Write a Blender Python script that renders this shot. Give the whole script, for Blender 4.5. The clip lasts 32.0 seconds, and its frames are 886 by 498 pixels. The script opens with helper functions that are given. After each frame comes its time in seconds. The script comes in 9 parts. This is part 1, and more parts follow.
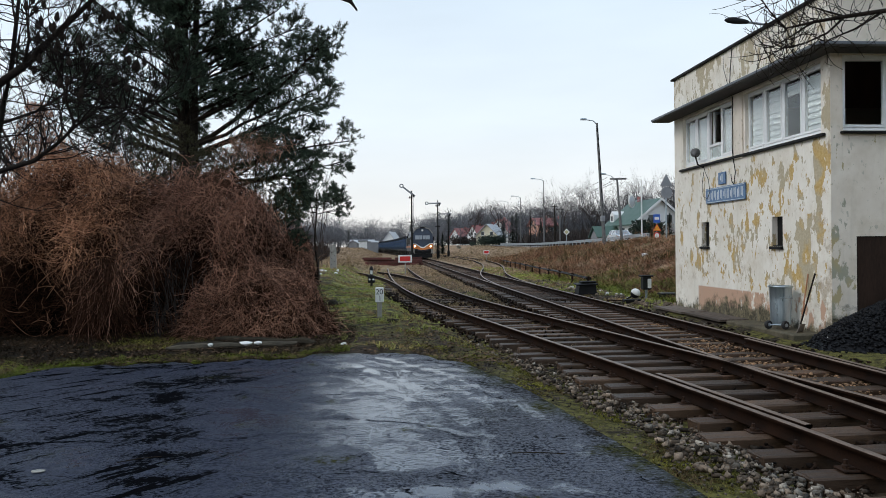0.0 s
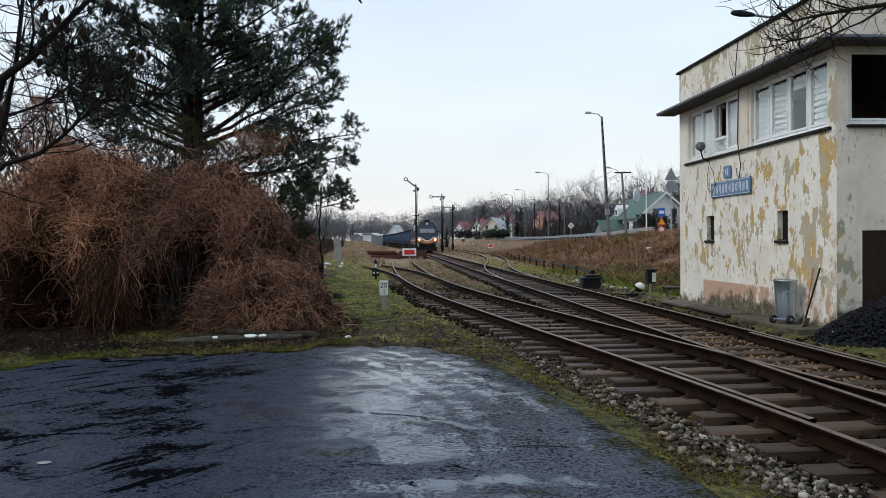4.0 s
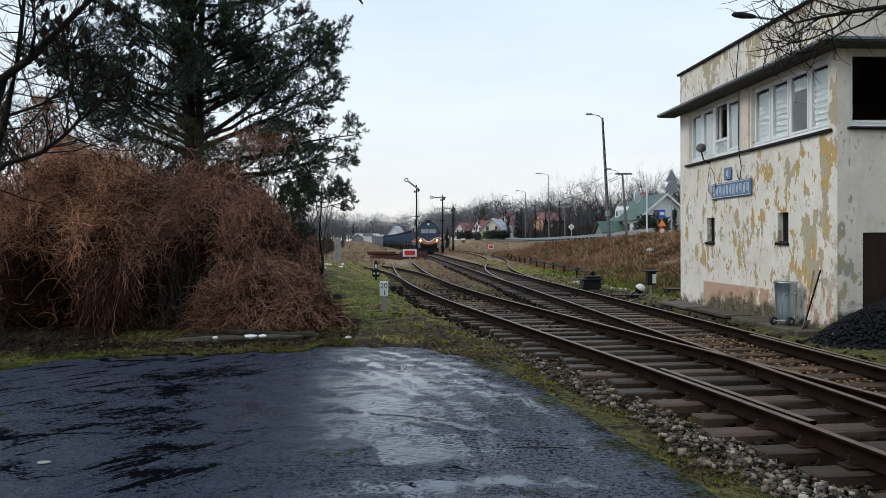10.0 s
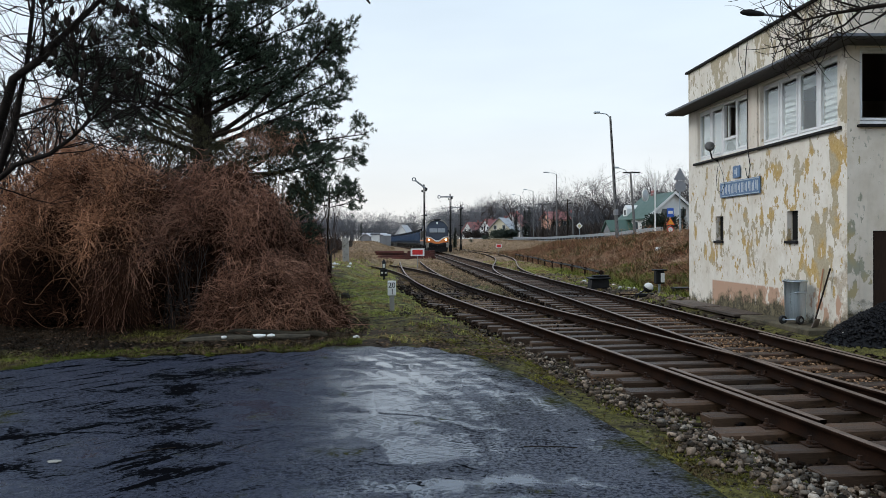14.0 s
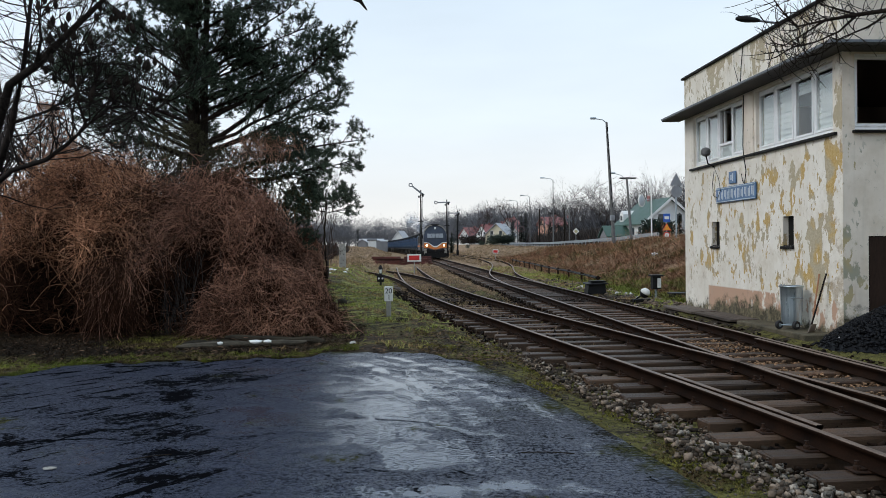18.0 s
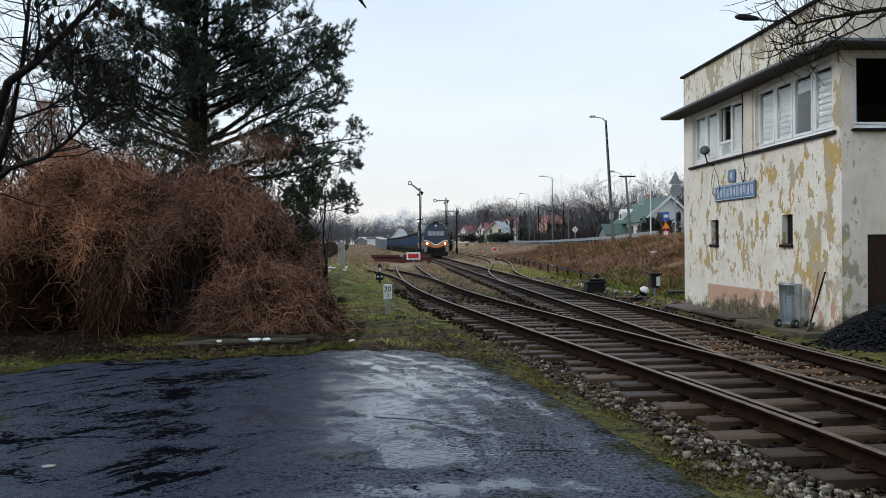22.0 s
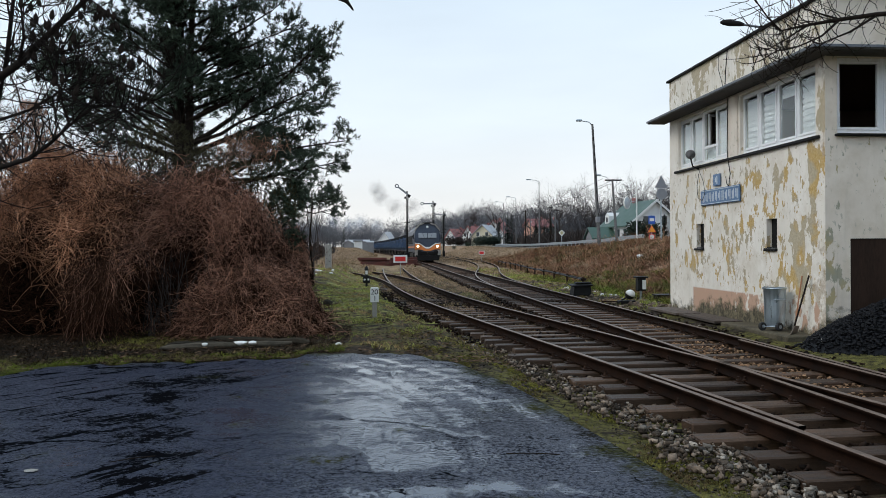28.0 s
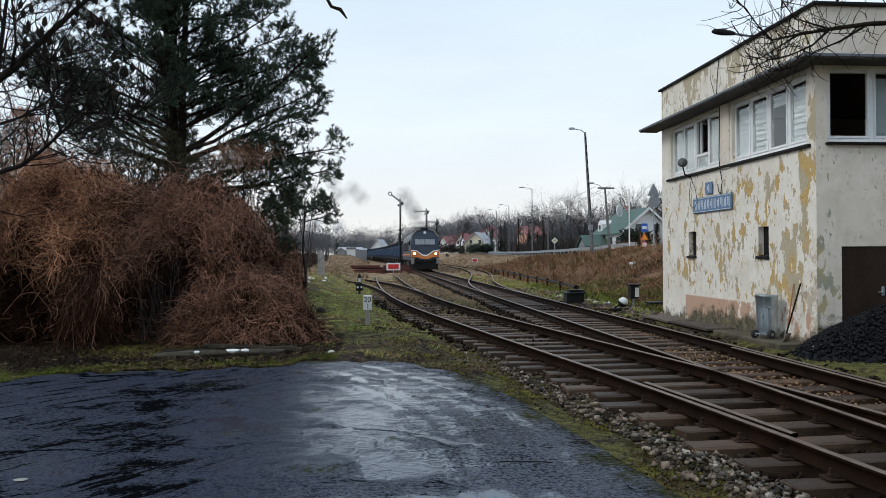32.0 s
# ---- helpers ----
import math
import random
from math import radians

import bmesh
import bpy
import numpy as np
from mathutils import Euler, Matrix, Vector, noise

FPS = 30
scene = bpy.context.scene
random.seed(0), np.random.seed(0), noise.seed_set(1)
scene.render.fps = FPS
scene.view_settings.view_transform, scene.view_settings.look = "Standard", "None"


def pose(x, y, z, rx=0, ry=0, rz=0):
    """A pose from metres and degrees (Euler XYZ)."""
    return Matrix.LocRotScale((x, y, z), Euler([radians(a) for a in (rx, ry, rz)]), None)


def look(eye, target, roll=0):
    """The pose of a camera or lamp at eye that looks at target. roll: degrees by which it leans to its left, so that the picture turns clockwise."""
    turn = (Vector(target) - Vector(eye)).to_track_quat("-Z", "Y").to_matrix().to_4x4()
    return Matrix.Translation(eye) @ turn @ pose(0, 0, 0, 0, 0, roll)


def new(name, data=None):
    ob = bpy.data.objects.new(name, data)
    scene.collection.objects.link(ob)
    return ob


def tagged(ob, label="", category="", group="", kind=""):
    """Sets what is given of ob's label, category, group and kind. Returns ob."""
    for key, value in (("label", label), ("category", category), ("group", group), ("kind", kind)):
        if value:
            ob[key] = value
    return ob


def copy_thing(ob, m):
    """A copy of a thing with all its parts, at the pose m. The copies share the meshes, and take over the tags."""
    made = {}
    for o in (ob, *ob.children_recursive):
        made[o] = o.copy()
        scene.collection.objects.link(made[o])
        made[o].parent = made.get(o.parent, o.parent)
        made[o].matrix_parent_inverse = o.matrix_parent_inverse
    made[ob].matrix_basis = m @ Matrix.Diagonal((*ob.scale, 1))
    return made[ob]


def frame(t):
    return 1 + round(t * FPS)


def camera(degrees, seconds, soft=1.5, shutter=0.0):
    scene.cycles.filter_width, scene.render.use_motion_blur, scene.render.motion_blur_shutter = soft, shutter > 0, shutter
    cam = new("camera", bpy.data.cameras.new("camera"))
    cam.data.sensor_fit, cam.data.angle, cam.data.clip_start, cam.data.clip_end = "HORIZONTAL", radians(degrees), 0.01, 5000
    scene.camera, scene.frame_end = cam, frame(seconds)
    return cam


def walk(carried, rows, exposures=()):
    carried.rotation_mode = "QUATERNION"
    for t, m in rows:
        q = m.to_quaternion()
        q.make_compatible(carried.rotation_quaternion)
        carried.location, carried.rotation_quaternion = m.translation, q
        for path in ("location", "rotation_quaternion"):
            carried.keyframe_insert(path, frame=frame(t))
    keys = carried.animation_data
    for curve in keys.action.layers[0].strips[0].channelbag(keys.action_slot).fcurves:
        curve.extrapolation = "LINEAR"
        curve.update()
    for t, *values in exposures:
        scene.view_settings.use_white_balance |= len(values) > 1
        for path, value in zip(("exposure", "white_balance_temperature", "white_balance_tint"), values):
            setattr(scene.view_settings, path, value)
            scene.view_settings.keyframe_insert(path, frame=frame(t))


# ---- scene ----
HC = 1.72
TURNS = [
(0, 89.830, 0.600, -4.502), (0.5, 89.751, 0.612, -4.418), (1, 89.637, 0.589, -4.353), (1.5, 89.546, 0.609, -4.357),
(2, 89.618, 0.540, -4.338), (2.5, 89.601, 0.530, -4.484), (3, 89.468, 0.521, -4.453), (3.5, 89.326, 0.502, -4.177),
(5.5, 89.391, 0.478, -4.328), (6, 89.398, 0.405, -4.606), (6.5, 89.575, 0.290, -4.683), (7, 89.720, 0.207, -4.678),
(7.5, 89.761, 0.284, -4.634), (8, 89.744, 0.365, -4.585), (8.5, 89.601, 0.410, -4.524), (9, 89.496, 0.429, -4.335),
(9.5, 89.429, 0.386, -4.260), (10, 89.399, 0.328, -4.149), (10.5, 89.368, 0.411, -4.090), (11, 89.261, 0.493, -4.184),
(11.5, 89.278, 0.463, -4.196), (12, 89.242, 0.437, -4.153), (12.5, 89.135, 0.485, -3.925), (13, 89.138, 0.483, -3.672),
(13.5, 89.253, 0.497, -3.565), (14, 89.350, 0.471, -3.560), (14.5, 89.462, 0.463, -3.556), (16.5, 89.448, 0.552, -3.672),
(17, 89.469, 0.594, -3.805), (17.5, 89.659, 0.501, -3.799), (18, 89.774, 0.518, -3.809), (18.5, 89.785, 0.492, -3.791),
(19, 89.816, 0.527, -3.725), (19.5, 89.794, 0.501, -3.714), (20, 89.731, 0.489, -3.690), (20.5, 89.660, 0.483, -3.610),
(21, 89.657, 0.489, -3.639), (21.5, 89.642, 0.536, -3.738), (22, 89.632, 0.478, -3.874), (22.5, 89.594, 0.479, -3.986),
(23, 89.633, 0.427, -4.151), (23.5, 89.725, 0.441, -4.332), (24, 89.790, 0.418, -4.409), (24.5, 89.758, 0.427, -4.395),
(25, 89.735, 0.400, -4.481), (25.5, 89.812, 0.419, -4.546), (27.5, 89.838, 0.367, -4.896), (28, 89.857, 0.347, -4.865),
(28.5, 89.966, 0.240, -4.767), (29, 90.043, 0.182, -4.785), (29.5, 90.074, 0.146, -4.796), (30, 90.085, 0.127, -4.977),
(30.5, 90.150, 0.122, -5.187), (31, 90.355, 0.154, -5.230), (31.5, 90.443, 0.265, -5.304), (32, 90.436, 0.321, -5.390)]
cam = camera(61, 32.0, soft=0.6)
walk(cam, [(t, pose(0, 0, HC, a, b, c)) for t, a, b, c in TURNS])

# ---------------------------------------------------------------- light
SUN_EL, SUN_AZ = radians(38), radians(-75)
world = bpy.data.worlds.new("sky")
scene.world = world
world.use_nodes = True
wn, wl = world.node_tree.nodes, world.node_tree.links
wn.clear()
w_out = wn.new("ShaderNodeOutputWorld")
w_bg = wn.new("ShaderNodeBackground")
w_sky = wn.new("ShaderNodeTexSky")
w_sky.sky_type, w_sky.sun_disc = "NISHITA", False
w_sky.sun_elevation, w_sky.sun_rotation = SUN_EL, SUN_AZ
w_sky.air_density, w_sky.dust_density = 1.0, 2.0
w_scale = wn.new("ShaderNodeMix")
w_scale.data_type, w_scale.blend_type = "RGBA", "MULTIPLY"
w_scale.inputs["Factor"].default_value = 1
w_scale.inputs["B"].default_value = (0.1, 0.1, 0.1, 1)
w_tc = wn.new("ShaderNodeTexCoord")
w_sep = wn.new("ShaderNodeSeparateXYZ")
w_ramp = wn.new("ShaderNodeValToRGB")
w_ramp.color_ramp.elements[0].position, w_ramp.color_ramp.elements[0].color = 0.0, (1.0, 0.985, 0.96, 1)
w_ramp.color_ramp.elements[1].position, w_ramp.color_ramp.elements[1].color = 0.5, (0.68, 0.86, 1.05, 1)
w_e = w_ramp.color_ramp.elements.new(0.16)
w_e.color = (0.86, 0.955, 1.03, 1)
w_map = wn.new("ShaderNodeMapping")
w_map.inputs["Scale"].default_value = (1.2, 1.2, 5.0)
w_noise = wn.new("ShaderNodeTexNoise")
w_noise.inputs["Scale"].default_value, w_noise.inputs["Detail"].default_value = 2.0, 4.0
w_cl = wn.new("ShaderNodeMapRange")
w_cl.inputs["From Min"].default_value, w_cl.inputs["From Max"].default_value = 0.3, 0.7
w_cl.inputs["To Min"].default_value, w_cl.inputs["To Max"].default_value = 0.93, 1.05
w_mul = wn.new("ShaderNodeMix")
w_mul.data_type, w_mul.blend_type = "RGBA", "MULTIPLY"
w_mul.inputs["Factor"].default_value = 1
w_mix = wn.new("ShaderNodeMix")
w_mix.data_type = "RGBA"
w_mix.inputs["Factor"].default_value = 0.88
wl.new(w_sky.outputs["Color"], w_scale.inputs["A"])
wl.new(w_tc.outputs["Generated"], w_sep.inputs["Vector"])
wl.new(w_sep.outputs["Z"], w_ramp.inputs["Fac"])
wl.new(w_tc.outputs["Generated"], w_map.inputs["Vector"])
wl.new(w_map.outputs["Vector"], w_noise.inputs["Vector"])
wl.new(w_noise.outputs["Fac"], w_cl.inputs["Value"])
wl.new(w_ramp.outputs["Color"], w_mul.inputs["A"])
wl.new(w_cl.outputs["Result"], w_mul.inputs["B"])
wl.new(w_scale.outputs["Result"], w_mix.inputs["A"])
wl.new(w_mul.outputs["Result"], w_mix.inputs["B"])
wl.new(w_mix.outputs["Result"], w_bg.inputs["Color"])
w_bg.inputs["Strength"].default_value = 1.06
wl.new(w_bg.outputs["Background"], w_out.inputs["Surface"])
sun = new("sun", bpy.data.lights.new("sun", "SUN"))
sun.data.energy, sun.data.angle, sun.data.color = 1.1, radians(25), (1.0, 0.96, 0.9)
sun.matrix_world = look((-30, -8, 25), (0, 0, 0))
scene.view_settings.exposure = 0.0


# ---------------------------------------------------------------- mesh tools
class MB:
    """A mesh in the making: points and faces."""

    def __init__(self):
        self.v, self.f = [], []

    def add(self, vs, fs, m=None):
        o = len(self.v)
        self.v += [tuple(m @ Vector(p)) if m else tuple(p) for p in vs]
        self.f += [tuple(i + o for i in f) for f in fs]
        return self

    def box(self, x0, y0, z0, x1, y1, z1, m=None):
        vs = [(x, y, z) for x in (x0, x1) for y in (y0, y1) for z in (z0, z1)]
        return self.add(vs, [(0, 1, 3, 2), (4, 6, 7, 5), (0, 4, 5, 1), (2, 3, 7, 6), (0, 2, 6, 4), (1, 5, 7, 3)], m)

    def bev(self, x0, y0, z0, x1, y1, z1, b=0.01, m=None):
        """A box with chamfered edges."""
        b = min(b, (x1 - x0) * 0.45, (y1 - y0) * 0.45, (z1 - z0) * 0.45)
        lo, hi = (x0, y0, z0), (x1, y1, z1)
        vs, ix = [], {}
        for s in [(i, j, k) for i in (0, 1) for j in (0, 1) for k in (0, 1)]:
            for ax in range(3):
                p = []
                for d in range(3):
                    e = hi[d] if s[d] else lo[d]
                    p.append(e if d == ax else e - b if s[d] else e + b)
                ix[s, ax] = len(vs)
                vs.append(tuple(p))
        fs = []
        for ax in range(3):
            a, c = (ax + 1) % 3, (ax + 2) % 3
            for side in (0, 1):
                q = []
                for i, j in ((0, 0), (1, 0), (1, 1), (0, 1)):
                    s = [0, 0, 0]
                    s[ax], s[a], s[c] = side, i, j
                    q.append(ix[tuple(s), ax])
                fs.append(tuple(q if side else q[::-1]))
            for i in (0, 1):
                for j in (0, 1):
                    s0, s1 = [0, 0, 0], [0, 0, 0]
                    s0[a], s0[c], s1[a], s1[c], s1[ax] = i, j, i, j, 1
                    s0, s1 = tuple(s0), tuple(s1)
                    q = (ix[s0, a], ix[s1, a], ix[s1, c], ix[s0, c])
                    fs.append(q if i == j else q[::-1])
        for s in [(i, j, k) for i in (0, 1) for j in (0, 1) for k in (0, 1)]:
            q = (ix[s, 0], ix[s, 1], ix[s, 2])
            fs.append(q if sum(s) % 2 else q[::-1])
        return self.add(vs, fs, m)

    def tube(self, path, radii, n=8, cap=True):
        path = [Vector(p) for p in path]
        if not isinstance(radii, (list, tuple)):
            radii = [radii] * len(path)
        o, up = len(self.v), Vector((0, 0, 1))
        for i, p in enumerate(path):
            d = (path[min(i + 1, len(path) - 1)] - path[max(i - 1, 0)]).normalized()
            a = d.cross(up if abs(d.z) < 0.95 else Vector((1, 0, 0))).normalized()
            b = a.cross(d)
            for k in range(n):
                t = 2 * math.pi * k / n
                self.v.append(tuple(p + (a * math.cos(t) + b * math.sin(t)) * radii[i]))
        for i in range(len(path) - 1):
            for k in range(n):
                a0, a1 = o + i * n + k, o + i * n + (k + 1) % n
                self.f.append((a0, a1, a1 + n, a0 + n))
        if cap:
            self.f.append(tuple(o + k for k in range(n))[::-1])
            self.f.append(tuple(o + (len(path) - 1) * n + k for k in range(n)))
        return self

    def lathe(self, prof, n=16, m=None, cap=True):
        """Turns a profile of (radius, z) round z."""
        vs = [(r * math.cos(2 * math.pi * k / n), r * math.sin(2 * math.pi * k / n), z) for r, z in prof for k in range(n)]
        fs = [(i * n + k, i * n + (k + 1) % n, (i + 1) * n + (k + 1) % n, (i + 1) * n + k) for i in range(len(prof) - 1) for k in range(n)]
        if cap:
            fs += [tuple(range(n))[::-1], tuple((len(prof) - 1) * n + k for k in range(n))]
        return self.add(vs, fs, m)

    def prism(self, poly, y0, y1, m=None):
        """An (x, z) outline drawn out from y0 to y1."""
        n = len(poly)
        vs = [(x, y0, z) for x, z in poly] + [(x, y1, z) for x, z in poly]
        fs = [tuple(range(n)), tuple(range(2 * n - 1, n - 1, -1))]
        fs += [(k, n + k, n + (k + 1) % n, (k + 1) % n) for k in range(n)]
        return self.add(vs, fs, m)

    def mesh(self, name, mat=None, smooth=False):
        me = bpy.data.meshes.new(name)
        me.from_pydata(self.v, [], self.f)
        bm = bmesh.new()
        bm.from_mesh(me)
        bmesh.ops.recalc_face_normals(bm, faces=bm.faces)
        bm.to_mesh(me)
        bm.free()
        if mat:
            me.materials.append(mat)
        if smooth:
            me.shade_smooth()
        return me


def np_mesh(name, v, f, mat, smooth=False):
    """A mesh from arrays of points (n, 3) and triangles or quads (m, k)."""
    me = bpy.data.meshes.new(name)
    v, f = np.asarray(v, np.float32), np.asarray(f, np.int32)
    me.vertices.add(len(v))
    me.vertices.foreach_set("co", v.ravel())
    me.loops.add(f.size)
    me.loops.foreach_set("vertex_index", f.ravel())
    me.polygons.add(len(f))
    me.polygons.foreach_set("loop_start", np.arange(0, f.size, f.shape[1], dtype=np.int32))
    me.update(calc_edges=True)
    me.materials.append(mat)
    if smooth:
        me.shade_smooth()
    return me


def thing(name, at, label, category, group="", kind="", rz=0):
    ob = new(name)
    ob.empty_display_size = 0.2
    ob.matrix_basis = pose(*at, 0, 0, rz)
    return tagged(ob, label, category, group, kind)


def part(name, mb, mat, parent, label="", smooth=False, at=None):
    """Links a mesh as one object under a thing or a part."""
    me = mb.mesh(name, mat, smooth) if isinstance(mb, MB) else mb
    ob = new(name, me)
    ob.parent = parent
    if at is not None:
        ob.matrix_basis = at
    return tagged(ob, label)


def one(name, mb, mat, label, category, group="", kind="", smooth=False, at=None):
    """A thing that is one mesh."""
    me = mb.mesh(name, mat, smooth) if isinstance(mb, MB) else mb
    ob = new(name, me)
    if at is not None:
        ob.matrix_basis = at
    return tagged(ob, label, category, group, kind)


def batch(tv, tf, pos, scale, rng, tilt=math.pi, fixed_up=False):
    """Copies of a small template at many places, turned at random: arrays for np_mesh."""
    tv, tf, pos = np.asarray(tv, float), np.asarray(tf), np.asarray(pos, float)
    n = len(pos)
    scale = np.broadcast_to(np.asarray(scale, float).reshape(n, -1) if np.ndim(scale) else np.full((n, 1), scale), (n, 3))
    a = rng.uniform(0, 2 * np.pi, n)
    b = np.zeros(n) if fixed_up else rng.uniform(-tilt, tilt, n)
    ca, sa, cb, sb = np.cos(a), np.sin(a), np.cos(b), np.sin(b)
    R = np.zeros((n, 3, 3))
    R[:, 0, 0], R[:, 0, 1], R[:, 0, 2] = ca, -sa * cb, sa * sb
    R[:, 1, 0], R[:, 1, 1], R[:, 1, 2] = sa, ca * cb, -ca * sb
    R[:, 2, 1], R[:, 2, 2] = sb, cb
    p = np.einsum("nij,nkj->nki", R, tv[None] * scale[:, None]) + pos[:, None]
    f = tf[None] + (np.arange(n) * len(tv))[:, None, None]
    return p.reshape(-1, 3), f.reshape(-1, tf.shape[1])


def strands(P, R):
    """Three-sided stems along many polylines P (n, k, 3) of radii R (n, k)."""
    P, R = np.asarray(P, float), np.asarray(R, float)
    n, k, _ = P.shape
    d = np.gradient(P, axis=1)
    d /= np.linalg.norm(d, axis=2, keepdims=True) + 1e-9
    ref = np.where(np.abs(d[..., 2:3]) < 0.9, np.array([0, 0, 1.0]), np.array([1.0, 0, 0]))
    a = np.cross(d, ref)
    a /= np.linalg.norm(a, axis=2, keepdims=True) + 1e-9
    b = np.cross(a, d)
    v = np.stack([P + R[..., None] * (a * math.cos(t) + b * math.sin(t)) for t in (0, 2.094, 4.189)], 2)
    i = np.arange(n)[:, None, None] * (k * 3) + np.arange(k - 1)[None, :, None] * 3 + np.arange(3)[None, None]
    j = np.arange(n)[:, None, None] * (k * 3) + np.arange(k - 1)[None, :, None] * 3 + (np.arange(3)[None, None] + 1) % 3
    f = np.stack([i, j, j + 3, i + 3], -1).reshape(-1, 4)
    return v.reshape(-1, 3), f


def ribbons(P, R):
    """Flat stems for what stays far off."""
    P, R = np.asarray(P, float), np.asarray(R, float)
    n, k, _ = P.shape
    d = np.gradient(P, axis=1)
    a = np.cross(d, np.random.default_rng(n).normal(0, 1, (n, 1, 3)) * np.array([1, 1, 0.2]))
    a /= np.linalg.norm(a, axis=2, keepdims=True) + 1e-9
    v = np.stack([P - a * R[..., None], P + a * R[..., None]], 2)
    i = np.arange(n)[:, None] * (k * 2) + np.arange(k - 1)[None] * 2
    return v.reshape(-1, 3), np.stack([i, i + 1, i + 3, i + 2], -1).reshape(-1, 4)


def spikes(P, R):
    """One thin triangle a stem, for the finest twigs far off."""
    P, R = np.asarray(P, float), np.asarray(R, float)
    n = len(P)
    d = P[:, -1] - P[:, 0]
    a = np.cross(d, np.random.default_rng(n).normal(0, 1, (n, 3)) * np.array([1, 1, 0.2]))
    a *= (R[:, :1] * 1.3) / (np.linalg.norm(a, axis=1, keepdims=True) + 1e-9)
    v = np.stack([P[:, 0] - a, P[:, 0] + a, P[:, -1]], 1)
    return v.reshape(-1, 3), np.arange(n * 3).reshape(-1, 3)


def tris(v, f):
    """Quads cut into triangles."""
    return (v, f) if f.shape[1] == 3 else (v, np.concatenate([f[:, [0, 1, 2]], f[:, [0, 2, 3]]]))


def joined(pieces):
    """One pair of arrays out of several."""
    vs, fs, o = [], [], 0
    for v, f in pieces:
        vs.append(v)
        fs.append(f + o)
        o += len(v)
    return np.concatenate(vs), np.concatenate(fs)


def smooth(t):
    t = np.clip(t, 0, 1)
    return t * t * (3 - 2 * t)


# ---------------------------------------------------------------- materials
def nodes(name):
    m = bpy.data.materials.new(name)
    m.use_nodes = True
    nt = m.node_tree
    return m, nt.nodes, nt.links, nt.nodes["Principled BSDF"]


def noise_node(n, l, vec, scale, detail=4, rough=0.6, stretch=None):
    t = n.new("ShaderNodeTexNoise")
    t.inputs["Scale"].default_value, t.inputs["Detail"].default_value, t.inputs["Roughness"].default_value = scale, detail, rough
    if stretch:
        mp = n.new("ShaderNodeMapping")
        mp.inputs["Scale"].default_value = stretch[:3]
        if len(stretch) > 3:
            mp.inputs["Rotation"].default_value = (0, 0, stretch[3])
        l.new(vec, mp.inputs["Vector"])
        vec = mp.outputs["Vector"]
    l.new(vec, t.inputs["Vector"])
    return t.outputs["Fac"]


def rng_node(n, l, val, a, b, c=0.0, d=1.0):
    t = n.new("ShaderNodeMapRange")
    for k, x in zip(("From Min", "From Max", "To Min", "To Max"), (a, b, c, d)):
        t.inputs[k].default_value = x
    l.new(val, t.inputs["Value"])
    return t.outputs["Result"]


def mix_node(n, l, fac, a, b, mode="MIX"):
    t = n.new("ShaderNodeMix")
    t.data_type, t.blend_type = "RGBA", mode
    for key, x in (("Factor", fac), ("A", a), ("B", b)):
        if hasattr(x, "is_linked"):
            l.new(x, t.inputs[key])
        elif key == "Factor":
            t.inputs[key].default_value = x
        else:
            t.inputs[key].default_value = (*x, 1) if len(x) == 3 else x
    return t.outputs["Result"]


def math_node(n, l, op, a, b=0.0):
    t = n.new("ShaderNodeMath")
    t.operation = op
    for k, x in enumerate((a, b)):
        if hasattr(x, "is_linked"):
            l.new(x, t.inputs[k])
        else:
            t.inputs[k].default_value = x
    return t.outputs["Value"]


def bump_node(n, l, p, h, strength=0.3, dist=0.01):
    t = n.new("ShaderNodeBump")
    t.inputs["Strength"].default_value, t.inputs["Distance"].default_value = strength, dist
    l.new(h, t.inputs["Height"])
    l.new(t.outputs["Normal"], p.inputs["Normal"])


def surf(name, c1, c2, rough=(0.5, 0.8), scale=3.0, fine=40.0, bump=0.3, dist=0.006, metal=0.0, spec=0.5, vary=0.0, island=0.0, stain=None, stain_at=(0.55, 0.65), space="Object", stretch=None):
    """A surface in two tones with grain; vary: tone from piece to piece; stain: a third tone in blotches."""
    m, n, l, p = nodes(name)
    tc = n.new("ShaderNodeTexCoord") if space == "Object" else n.new("ShaderNodeNewGeometry")
    vec = tc.outputs["Object" if space == "Object" else "Position"]
    big = noise_node(n, l, vec, scale, 5, 0.6, stretch)
    small = noise_node(n, l, vec, fine, 3, 0.7, stretch)
    both = math_node(n, l, "ADD", math_node(n, l, "MULTIPLY", big, 0.6), math_node(n, l, "MULTIPLY", small, 0.4))
    col = mix_node(n, l, rng_node(n, l, both, 0.32, 0.68), c1, c2)
    if stain:
        s = noise_node(n, l, vec, scale * 0.7 + 0.3, 6, 0.65)
        col = mix_node(n, l, rng_node(n, l, s, *stain_at), col, stain)
    if vary or island:
        src = n.new("ShaderNodeObjectInfo").outputs["Random"] if vary else n.new("ShaderNodeNewGeometry").outputs["Random Per Island"]
        v = vary or island
        h = n.new("ShaderNodeHueSaturation")
        l.new(rng_node(n, l, src, 0, 1, 1 - v, 1 + v), h.inputs["Value"])
        l.new(col, h.inputs["Color"])
        col = h.outputs["Color"]
    l.new(col, p.inputs["Base Color"])
    l.new(rng_node(n, l, big, 0.3, 0.7, rough[0], rough[1]), p.inputs["Roughness"])
    p.inputs["Metallic"].default_value = metal
    p.inputs["Specular IOR Level"].default_value = spec
    if bump:
        bump_node(n, l, p, both, bump, dist)
    return m


